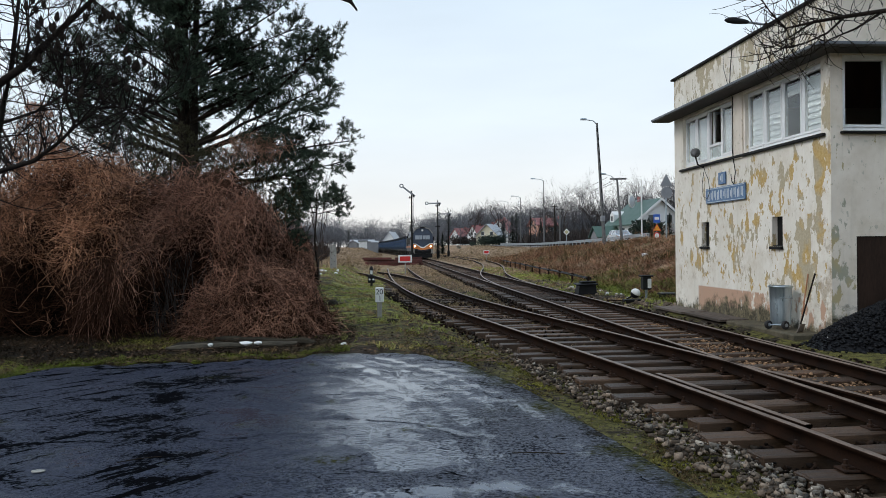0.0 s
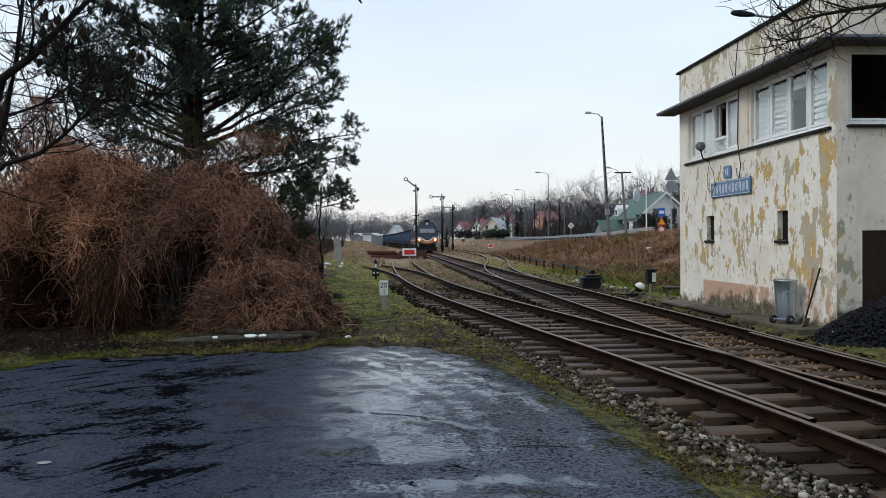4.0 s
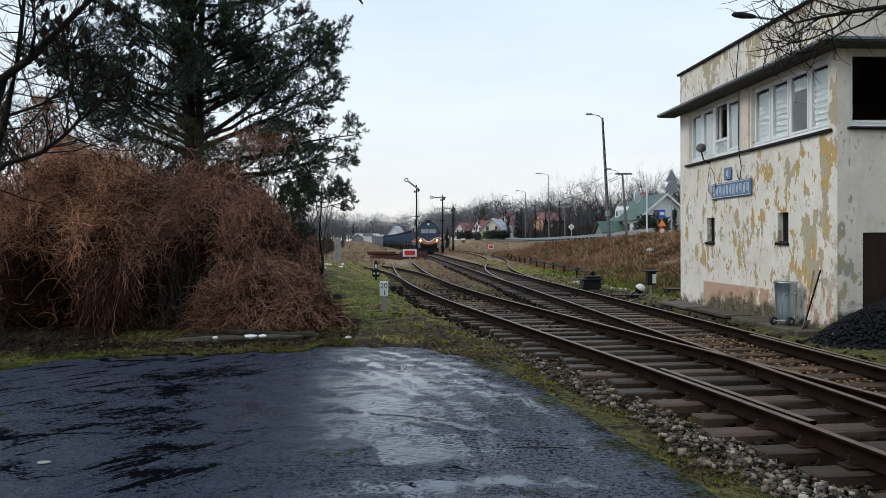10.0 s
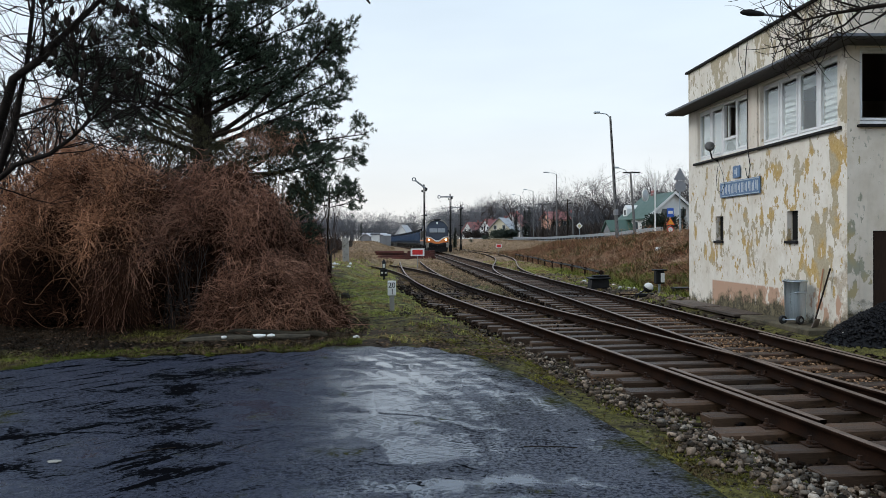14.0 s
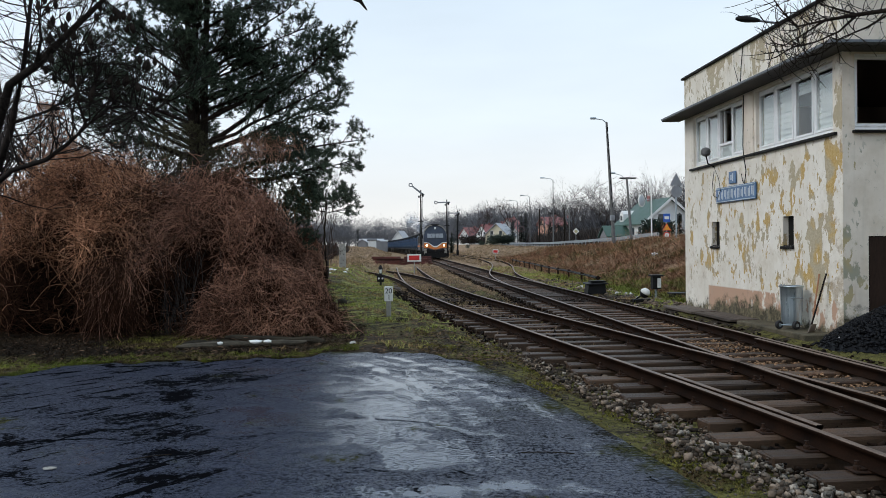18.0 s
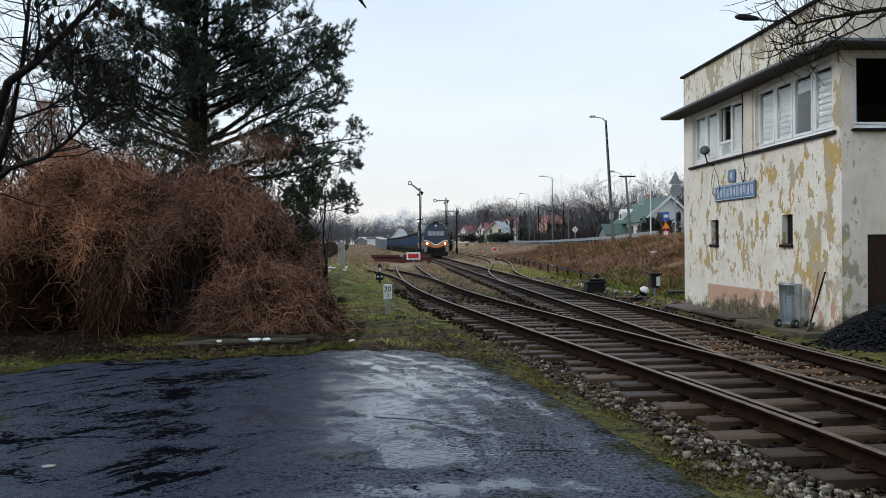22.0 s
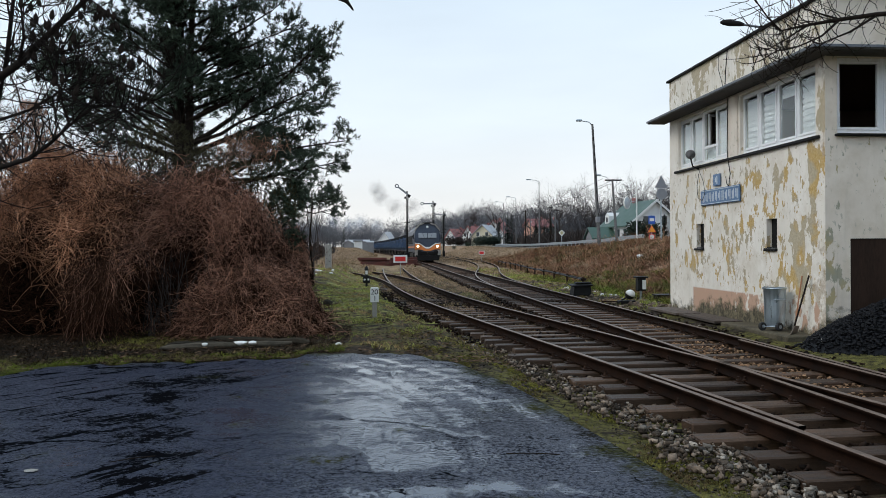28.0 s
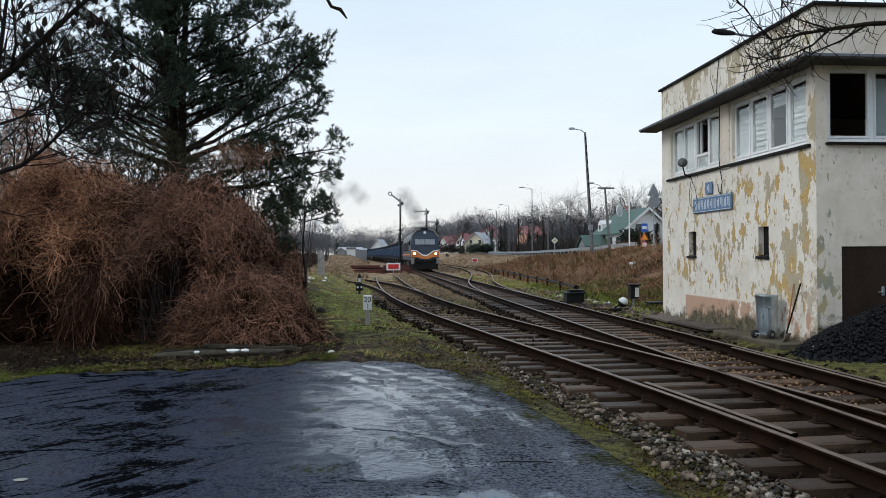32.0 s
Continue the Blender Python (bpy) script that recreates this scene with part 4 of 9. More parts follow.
M_BLUE = surf("faded_blue_enamel", (0.06, 0.13, 0.26), (0.12, 0.22, 0.38), (0.35, 0.5), 6, 50, 0.1)
M_PALE = surf("pale_lettering", (0.45, 0.52, 0.6), (0.6, 0.66, 0.7), (0.5, 0.6), 8, 40, 0)


def wall_sheet(u0, u1, z0, z1, holes, put, thick):
    """A wall with openings that go through it. put(u, d, z) gives the point at depth d."""
    us = sorted({u0, u1, *[h[0] for h in holes], *[h[1] for h in holes]})
    zs = sorted({z0, z1, *[h[2] for h in holes], *[h[3] for h in holes]})
    mb = MB()

    def inside(i, j):
        if i < 0 or j < 0 or i >= len(us) - 1 or j >= len(zs) - 1:
            return True
        u, z = (us[i] + us[i + 1]) / 2, (zs[j] + zs[j + 1]) / 2
        return any(h[0] < u < h[1] and h[2] < z < h[3] for h in holes)

    for i in range(len(us) - 1):
        for j in range(len(zs) - 1):
            if inside(i, j):
                continue
            a, b, c, d = us[i], us[i + 1], zs[j], zs[j + 1]
            q = [(a, c), (b, c), (b, d), (a, d)]
            for dep in (0, thick):
                mb.add([put(u, dep, z) for u, z in q], [(0, 1, 2, 3)])
            for (di, dj), (p0, p1) in (((-1, 0), (0, 3)), ((1, 0), (1, 2)), ((0, -1), (0, 1)), ((0, 1), (3, 2))):
                if inside(i + di, j + dj):
                    mb.add([put(*[q[p0][0], e, q[p0][1]]) for e in (0, thick)] + [put(q[p1][0], e, q[p1][1]) for e in (thick, 0)], [(0, 1, 2, 3)])
    bm = bmesh.new()
    me = mb.mesh("wall")
    bm.from_mesh(me)
    bmesh.ops.remove_doubles(bm, verts=bm.verts, dist=1e-4)
    bm.to_mesh(me)
    bm.free()
    return me


house = thing("signal_box", (0, 0, 0), "two-storey signal box with flaking cream and ochre plaster", "building")
W1, W2 = (16.6, 19.4, 3.74, 5.02), (13.1, 15.98, 3.72, 5.02)
V1, V2 = (17.85, 18.28, 1.66, 2.26), (14.45, 14.86, 1.66, 2.26)
me = wall_sheet(BY0, BY1, -0.2, BTOP, [W1, W2, V1, V2], lambda u, d, z: (BX + d, u, z), 0.22)
me.materials.append(M_PEEL)
me.materials.append(M_PLAIN)
for pl in me.polygons:
    pl.material_index = 1 if abs(pl.normal.y) > 0.9 and abs(pl.center.y - BY0) < 0.01 else 0
part("wall", me, None, house, "flaking cream plaster wall over ochre coats")
WF = (8.19, 10.83, 3.72, 5.085)
DF = (8.42, 10.3, -0.2, 1.83)
me = wall_sheet(BX + 0.222, BX1, -0.2, BTOP, [(BX + 0.23, *WF[1:]), DF], lambda u, d, z: (u, BY0 + d, z), 0.35)
me.materials.append(M_PLAIN)
front = part("wall", me, None, house, "cream plaster wall with a mouldy grey corner")
for a in ((BX1 - 0.35, BY0 + 0.35, BX1, BY1), (BX + 0.35, BY1 - 0.35, BX1 - 0.35, BY1)):
    part("wall", MB().box(a[0], a[1], -0.2, a[2], a[3], BTOP), M_PLAIN, house)
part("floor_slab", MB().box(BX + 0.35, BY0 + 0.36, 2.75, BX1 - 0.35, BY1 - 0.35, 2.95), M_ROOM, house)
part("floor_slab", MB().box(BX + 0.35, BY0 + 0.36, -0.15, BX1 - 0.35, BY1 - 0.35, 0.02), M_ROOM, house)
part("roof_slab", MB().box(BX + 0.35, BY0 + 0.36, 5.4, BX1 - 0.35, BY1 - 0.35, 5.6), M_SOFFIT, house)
# eaves round the outside, under the parapet
EO, EZ0, EZ1 = 0.5, 5.09, 5.15
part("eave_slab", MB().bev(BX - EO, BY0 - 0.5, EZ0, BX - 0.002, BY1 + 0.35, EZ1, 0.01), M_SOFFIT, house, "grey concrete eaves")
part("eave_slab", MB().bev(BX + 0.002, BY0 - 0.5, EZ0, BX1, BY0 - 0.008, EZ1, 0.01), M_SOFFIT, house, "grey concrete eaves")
part("fascia", MB().bev(BX - EO - 0.02, BY0 - 0.52, EZ0 + 0.03, BX - EO - 0.002, BY1 + 0.37, EZ1 + 0.02, 0.004), M_FASCIA, house)
part("fascia", MB().bev(BX - EO, BY0 - 0.52, EZ0 + 0.03, BX1, BY0 - 0.502, EZ1 + 0.02, 0.004), M_FASCIA, house)
part("roof_edge", MB().bev(BX - 0.07, BY0 - 0.08, BTOP + 0.003, BX + 0.42, BY1 + 0.08, BTOP + 0.06, 0.01), M_DARK, house, "black metal parapet cap")
part("roof_edge", MB().bev(BX + 0.425, BY0 - 0.08, BTOP + 0.003, BX1, BY0 + 0.42, BTOP + 0.06, 0.01), M_DARK, house, "black metal parapet cap")


def window(parent, put, u0, u1, z0, z1, panes, blinds, open_pane=-1, sill=True):
    """A row of casements in white frames. put(u0, d0, z0, u1, d1, z1) gives a box."""
    win = part("window", MB().bev(*put(u0, 0.08, z0, u1, 0.15, z0 + 0.07)).bev(*put(u0, 0.08, z1 - 0.06, u1, 0.15, z1)), M_PVC, parent, "white plastic window")
    w = (u1 - u0) / panes
    for k in range(panes + 1):
        c = u0 + k * w
        part("mullion", MB().bev(*put(max(u0, c - 0.035), 0.075, z0, min(u1, c + 0.035), 0.155, z1)), M_PVC, win)
    for k in range(panes):
        a, b = u0 + k * w + 0.037, u0 + (k + 1) * w - 0.037
        c, d = z0 + 0.072, z1 - 0.062
        if k == open_pane:
            h0 = c + (d - c) * 0.27
            part("transom", MB().bev(*put(a, 0.075, h0 - 0.035, b, 0.15, h0 + 0.035)), M_PVC, win)
            g = part("pane", MB().box(*put(a, 0.095, c, b, 0.10, h0 - 0.036)), M_GLASS, win, "window glass")
            g.visible_shadow = False
            part("blind_cloth", MB().box(*put(a, 0.158, c, b, 0.162, h0 - 0.036)), M_BLIND, win)
            part("open_casement", MB().bev(*put(b - 0.09, 0.16, h0 + 0.04, b - 0.02, 0.62, h0 + 0.10)).bev(*put(b - 0.09, 0.16, d - 0.06, b - 0.02, 0.62, d)).bev(*put(b - 0.09, 0.16, h0 + 0.102, b - 0.02, 0.22, d - 0.062)).bev(*put(b - 0.09, 0.56, h0 + 0.102, b - 0.02, 0.62, d - 0.062)), M_PVC, win, "white casement swung inwards")
            continue
        fr = MB()
        k0 = [(a, c), (b, c), (b, d), (a, d)]
        k1 = [(a + 0.045, c + 0.045), (b - 0.045, c + 0.045), (b - 0.045, d - 0.045), (a + 0.045, d - 0.045)]
        vs = [put(u, e, z, u, e, z)[:3] for e in (0.07, 0.13) for ring in (k0, k1) for u, z in ring]
        fs = []
        for i in range(4):
            q = (i + 1) % 4
            fs += [(i, q, q + 4, i + 4), (i + 8, i + 12, q + 12, q + 8), (i, i + 8, q + 8, q), (i + 4, q + 4, q + 12, i + 12)]
        fr.add(vs, fs)
        part("casement", fr, M_PVC, win)
        g = part("pane", MB().box(*put(a + 0.045, 0.095, c + 0.045, b - 0.045, 0.10, d - 0.045)), M_GLASS, win, "window glass")
        g.visible_shadow = False
        if blinds[k] > 0:
            top = d - 0.12
            bl = MB()
            z = top
            low = d - (d - c) * blinds[k]
            while z > low:
                bl.box(*put(a + 0.05, 0.135, z - 0.085, b - 0.05, 0.142, z))
                z -= 0.115
            part("blind", bl, M_BLIND, win, "white slatted blind")
            part("blind_cloth", MB().box(*put(a + 0.05, 0.158, low, b - 0.05, 0.162, top)), M_BLIND, win, "thin grey-white blind cloth")
    if sill:
        part("sill", MB().bev(*put(u0 - 0.06, -0.09, z0 - 0.06, u1 + 0.06, 0.075, z0 - 0.015)), M_DARK, win, "dark metal sill")
    return win


def put_side(u0, d0, z0, u1, d1, z1):
    return (BX + d0, u0, z0, BX + d1, u1, z1)


def put_front(u0, d0, z0, u1, d1, z1):
    return (u0, BY0 + d0, z0, u1, BY0 + d1, z1)


window(house, put_side, *W1, 4, [1, 0, 1, 1], 1, False)
window(house, put_side, *W2, 4, [1, 0.25, 1, 1], -1, False)
window(house, put_front, *WF, 3, [0, 1, 1])
# the pier between the two window groups stands a little proud
part("pier", MB().bev(BX - 0.04, 16.05, 3.62, BX - 0.002, 16.53, 5.06, 0.008), M_PLAIN, house)
part("sill_band", MB().bev(BX - 0.07, 12.95, 3.645, BX - 0.002, 19.55, 3.70, 0.008), M_DARK, house, "black strip under the windows")
for a in (V1, V2):
    # a dark panel a little way in stands for the unlit inside
    v = part("vent_window", MB().bev(BX + 0.11, a[0], a[2], BX + 0.14, a[1], a[3]), M_DARK, house, "dark panel in place of the shade in a small window hole")
    part("sill", MB().bev(BX - 0.06, a[0] - 0.03, a[2] - 0.06, BX - 0.002, a[1] + 0.03, a[2] - 0.002).bev(BX - 0.002, a[0] + 0.003, a[2] + 0.002, BX + 0.105, a[1] - 0.003, a[2] + 0.02), M_DARK, v)
dr = part("door", MB().bev(DF[0], BY0 + 0.02, -0.1, (DF[0] + DF[1]) / 2 - 0.006, BY0 + 0.07, DF[3], 0.006).bev((DF[0] + DF[1]) / 2 + 0.006, BY0 + 0.02, -0.1, DF[1], BY0 + 0.07, DF[3], 0.006), M_DOOR, house, "dark brown double door")
part("door_handle", MB().tube([(9.22, BY0 + 0.0, 1.0), (9.10, BY0 - 0.03, 1.0)], 0.012, 6).bev(9.18, BY0 - 0.01, 0.93, 9.24, BY0 + 0.018, 1.1), M_STEEL, dr)

# ---------------------------------------------------------------- brambles
def bramble_top(x):
    z = np.interp(x, [-14, -9, -8.4, -8.0, -7.6, -7.2, -6.4, -5.6, -4.9, -4.2, -3.6, -3.0, -2.6, -2.3, -2.0, -1.75, -1.5, -1.22], [1.7, 1.8, 2.1, 2.7, 3.5, 3.7, 3.6, 3.3, 3.05, 3.15, 3.1, 2.95, 2.7, 2.25, 1.7, 1.2, 0.7, 0.2])
    return z * (1 + 0.035 * np.sin(x * 5.3 + 1) + 0.03 * np.sin(x * 11.1) + 0.02 * np.sin(x * 23))


def dome_top(x):
    return 1.28 * np.sqrt(np.clip(1 - ((x + 2.55) / 1.5) ** 2, 0.02, 1)) * (1 + 0.06 * np.sin(x * 7) + 0.04 * np.sin(x * 17))


def tail_top(x):
    return 2.45 * np.sqrt(np.clip(1 - ((x + 3.75) / 1.15) ** 2, 0.02, 1)) * (1 + 0.05 * np.sin(x * 9) + 0.04 * np.sin(x * 21))


def curls(r, start, d, n, k, step, bend, wobble, droop):
    """Wandering canes from many starts."""
    P = np.zeros((n, k, 3))
    P[:, 0] = start
    for i in range(1, k):
        d = d + bend + np.array([0, 0, -droop]) + r.normal(0, wobble, (n, 3))
        d /= np.linalg.norm(d, axis=1, keepdims=True)
        P[:, i] = P[:, i - 1] + d * step
    return P


def shell(r, x, seed, inner, crest, yc):
    """Points on the lumpy skin of the thicket, undercut towards the ground."""
    n = len(x)
    a = r.random(n) * 2.0
    top = crest(x)
    dep = np.clip(top * 0.62, 0.6, 2.2)
    lumps = 1 + 0.15 * np.sin(x * 2.3 + a * 2.2) + 0.13 * np.sin(x * 4.7 - a * 5) + 0.06 * np.sin(x * 9 + a * 9)
    s = inner * lumps
    s = s * (1 - 0.10 * (np.sin(x * 3.1 + a * 4.3) * np.sin(x * 1.7 - a * 6.1) > 0.25))
    z = top * np.sin(np.clip(a, 0, np.pi / 2)) * s * 0.97 + 0.02
    low = 0.5 if crest is bramble_top else 0.95
    under = low + (1 - low) * smooth(z / 1.5)
    y = yc - dep * np.cos(a) * s * under
    return np.stack([x, y, z], -1)


def bramble(name, x0, x1, n, label, seed, mat=None, crest=bramble_top, yc=16.9):
    r = np.random.default_rng(seed)
    cx = (x0 + x1) / 2
    o = np.array([cx, yc - 0.4, 0])
    bush = thing(name, (cx, yc - 0.4, 0), label, "bush", "dead brambles")

    def fit(P, up=1.06):
        """Drops the canes that stray too far above the skin."""
        over = P[..., 2] - (crest(P[..., 0]) * up + 0.05 + 0.45 * r.random((len(P), 1)) ** 3)
        P = P[over.max(1) < 0]
        P[..., 2] = np.maximum(P[..., 2], 0.01)
        return P - o

    # fine twigs in depth, their colour darkened for the shade in there
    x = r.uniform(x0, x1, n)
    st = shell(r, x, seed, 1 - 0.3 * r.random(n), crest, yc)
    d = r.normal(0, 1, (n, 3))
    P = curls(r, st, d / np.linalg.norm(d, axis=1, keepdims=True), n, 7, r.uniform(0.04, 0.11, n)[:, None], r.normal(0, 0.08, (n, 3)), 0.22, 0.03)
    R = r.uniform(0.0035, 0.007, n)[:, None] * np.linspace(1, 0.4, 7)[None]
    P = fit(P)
    tagged(part("undergrowth", np_mesh("undergrowth", *ribbons(P[:, ::2], R[:len(P), ::2]), M_VINE2), None, bush, "thin inner twigs coloured dark for shade"), kind="stuff")
    # long canes: some spring up and arch over, the rest hang down the skin
    m = int(n * 0.85)
    x = r.uniform(x0, x1, m)
    st = shell(r, x, seed, 1.0 + r.normal(0, 0.06, m), crest, yc)
    d = np.stack([r.normal(0, 0.65, m), r.normal(-0.25, 0.35, m), r.normal(0.0, 1.0, m)], -1)
    P = curls(r, st, d / np.linalg.norm(d, axis=1, keepdims=True), m, 6, r.uniform(0.05, 0.165, m)[:, None], r.normal(0, 0.09, (m, 3)), 0.34, 0.08)
    R = r.uniform(0.0035, 0.0085, m)[:, None] * np.linspace(1, 0.5, 6)[None]
    # hollows in the skin and the undercut foot keep few pale canes
    hole = np.sin(P[:, 0, 0] * 2.7 + P[:, 0, 2] * 2.1) * np.sin(P[:, 0, 0] * 1.3 - P[:, 0, 2] * 3.1 + 1) + 0.4 * np.sin(P[:, 0, 0] * 6.1 + P[:, 0, 2] * 5.3)
    foot = (P[:, 0, 2] < np.interp(P[:, 0, 0], [-8, -5], [1.7, 1.25])) & (crest is bramble_top) & (r.random(m) < np.interp(P[:, 0, 0], [-6, -4], [0.93, 0.75]))
    gap = ((P[:, 0, 0] + 4.0) / 0.8) ** 2 + ((P[:, 0, 2] - 1.15) / 0.85) ** 2 < 1
    foot |= gap & (crest is bramble_top) & (r.random(m) < 0.9)
    P = P[~((hole > 0.3) & (r.random(m) < 0.75)) & ~foot]
    P = fit(P, 1.05)
    tagged(part("cane_tangle", np_mesh("cane_tangle", *strands(P, R[:len(P)]), mat or M_VINE), None, bush, "pale brown curling canes"), kind="stuff")
    # stray canes arch out of the top
    m = int((x1 - x0) * 36)
    st = shell(r, r.uniform(x0, x1, m), seed, 0.97, crest, yc)
    st = st[st[:, 2] > 0.55 * crest(st[:, 0])]
    m = len(st)
    d = np.stack([r.normal(0, 0.5, m), r.normal(-0.2, 0.4, m), r.uniform(0.4, 1.2, m)], -1)
    P = curls(r, st, d / np.linalg.norm(d, axis=1, keepdims=True), m, 9, r.uniform(0.04, 0.09, m)[:, None], r.normal(0, 0.06, (m, 3)), 0.13, 0.13)
    tagged(part("stray_cane_tangle", np_mesh("stray_cane_tangle", *strands(P - o, r.uniform(0.004, 0.009, m)[:, None] * np.linspace(1, 0.4, 9)[None]), mat or M_VINE), None, bush), kind="stuff")
    # an added inner hull stops light and blackens the gaps between canes
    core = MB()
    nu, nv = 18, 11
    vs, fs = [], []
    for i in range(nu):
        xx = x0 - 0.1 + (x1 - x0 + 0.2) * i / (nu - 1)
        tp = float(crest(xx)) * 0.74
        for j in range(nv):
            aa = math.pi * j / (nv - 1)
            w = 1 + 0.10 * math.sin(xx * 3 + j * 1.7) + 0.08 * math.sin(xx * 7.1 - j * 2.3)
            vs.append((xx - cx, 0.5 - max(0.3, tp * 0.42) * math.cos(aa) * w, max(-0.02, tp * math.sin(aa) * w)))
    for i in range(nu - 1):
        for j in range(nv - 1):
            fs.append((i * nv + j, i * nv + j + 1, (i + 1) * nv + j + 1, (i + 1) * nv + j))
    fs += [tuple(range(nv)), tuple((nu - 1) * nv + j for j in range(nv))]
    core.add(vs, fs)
    part("dark_brown_matter", core, M_SHADECORE, bush, "near-black inner hull that stops light behind the canes", smooth=True)


def cane_skirt(x0, x1, n, label, seed):
    """Canes that hang from the thicket down to the ground before it."""
    r = np.random.default_rng(seed)
    o = np.array([(x0 + x1) / 2, 14.3, 0])
    bush = thing("bramble_bush", tuple(o), label, "bush", "dead brambles")
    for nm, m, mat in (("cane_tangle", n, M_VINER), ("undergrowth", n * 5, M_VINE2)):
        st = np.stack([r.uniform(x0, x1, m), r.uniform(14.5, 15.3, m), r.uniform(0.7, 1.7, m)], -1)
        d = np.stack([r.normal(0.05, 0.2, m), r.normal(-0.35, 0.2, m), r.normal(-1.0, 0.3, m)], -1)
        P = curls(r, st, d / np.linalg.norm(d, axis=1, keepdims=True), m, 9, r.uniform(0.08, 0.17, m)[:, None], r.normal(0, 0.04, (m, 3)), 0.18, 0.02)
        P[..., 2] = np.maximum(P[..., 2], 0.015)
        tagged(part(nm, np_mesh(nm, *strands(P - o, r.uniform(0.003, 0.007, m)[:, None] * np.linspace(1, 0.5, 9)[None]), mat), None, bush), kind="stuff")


cane_skirt(-5.75, -5.0, 130, "skirt of thin reddish bramble canes hanging to the ground", 8)
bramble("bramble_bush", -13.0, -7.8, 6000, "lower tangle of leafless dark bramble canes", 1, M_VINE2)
bramble("bramble_bush", -7.9, -5.0, 12000, "tall dome of tawny dead bramble canes under a pine", 2)
bramble("bramble_bush", -5.3, -3.4, 8000, "tall thicket of reddish-brown bramble canes beside a pine", 3, M_VINER)
bramble("bramble_bush", -3.5, -1.3, 6500, "sloping edge of the reddish bramble thicket", 4, M_VINER)
bramble("bramble_bush", -4.8, -2.7, 3200, "reddish bramble bush beside a concrete post", 6, M_VINER, tail_top, 30.5)
bramble("bramble_bush", -4.0, -1.1, 6500, "low rounded mound of reddish bramble canes", 5, M_VINER, dome_top, 15.4)

q = np.random.default_rng(8)
st_ = np.stack([q.uniform(-4.7, -3.3, 46), q.uniform(15.0, 15.5, 46), np.zeros(46)], -1)
P = curls(q, st_, np.stack([q.normal(0, 0.18, 46), q.normal(0, 0.1, 46), np.ones(46)], -1), 46, 9, q.uniform(0.12, 0.24, 46)[:, None], q.normal(0, 0.04, (46, 3)), 0.09, 0.0)
one("upright_stems", np_mesh("upright_stems", *strands(P, q.uniform(0.006, 0.011, 46)[:, None] * np.linspace(1, 0.5, 9)[None]), M_TWIG), None, "thin grey upright stems in the hollow of the thicket", "stems", kind="stuff")

# ---------------------------------------------------------------- pines
def needle_tuft(seed, n=30):
    """A shoot one unit long, set with needles that sweep forward."""
    r = np.random.default_rng(seed)
    vs, fs = [], []
    for k in range(n):
        z = r.uniform(0.1, 0.7)
        a, th = r.uniform(0, 6.283), r.uniform(0.35, 1.75) * (1.1 - 0.4 * z)
        d = np.array([math.cos(a) * math.sin(th), math.sin(a) * math.sin(th), math.cos(th)])
        s = np.cross(d, r.normal(0, 1, 3))
        s = s / np.linalg.norm(s) * r.uniform(0.026, 0.040)
        b = np.array([0, 0, z])
        o = len(vs)
        vs += [b - s, b + s, b + d * r.uniform(0.25, 0.42)]
        fs.append((o, o + 1, o + 2))
    return np.array(vs), np.array(fs)


CLUMPS = [needle_tuft(k) for k in range(6)]


def aimed(tv, tf, pos, way, scale):
    """Copies of a template whose z axis is turned along a way of its own."""
    w = way / (np.linalg.norm(way, axis=1, keepdims=True) + 1e-9)
    ref = np.where(np.abs(w[:, 2:3]) < 0.9, np.array([0, 0, 1.0]), np.array([1.0, 0, 0]))
    a = np.cross(w, ref)
    a /= np.linalg.norm(a, axis=1, keepdims=True)
    b = np.cross(w, a)
    R = np.stack([a, b, w], -1)
    p = np.einsum("nij,nkj->nki", R, tv[None] * np.asarray(scale)[:, None, None]) + pos[:, None]
    f = tf[None] + (np.arange(len(pos)) * len(tv))[:, None, None]
    return p.reshape(-1, 3), f.reshape(-1, 3)


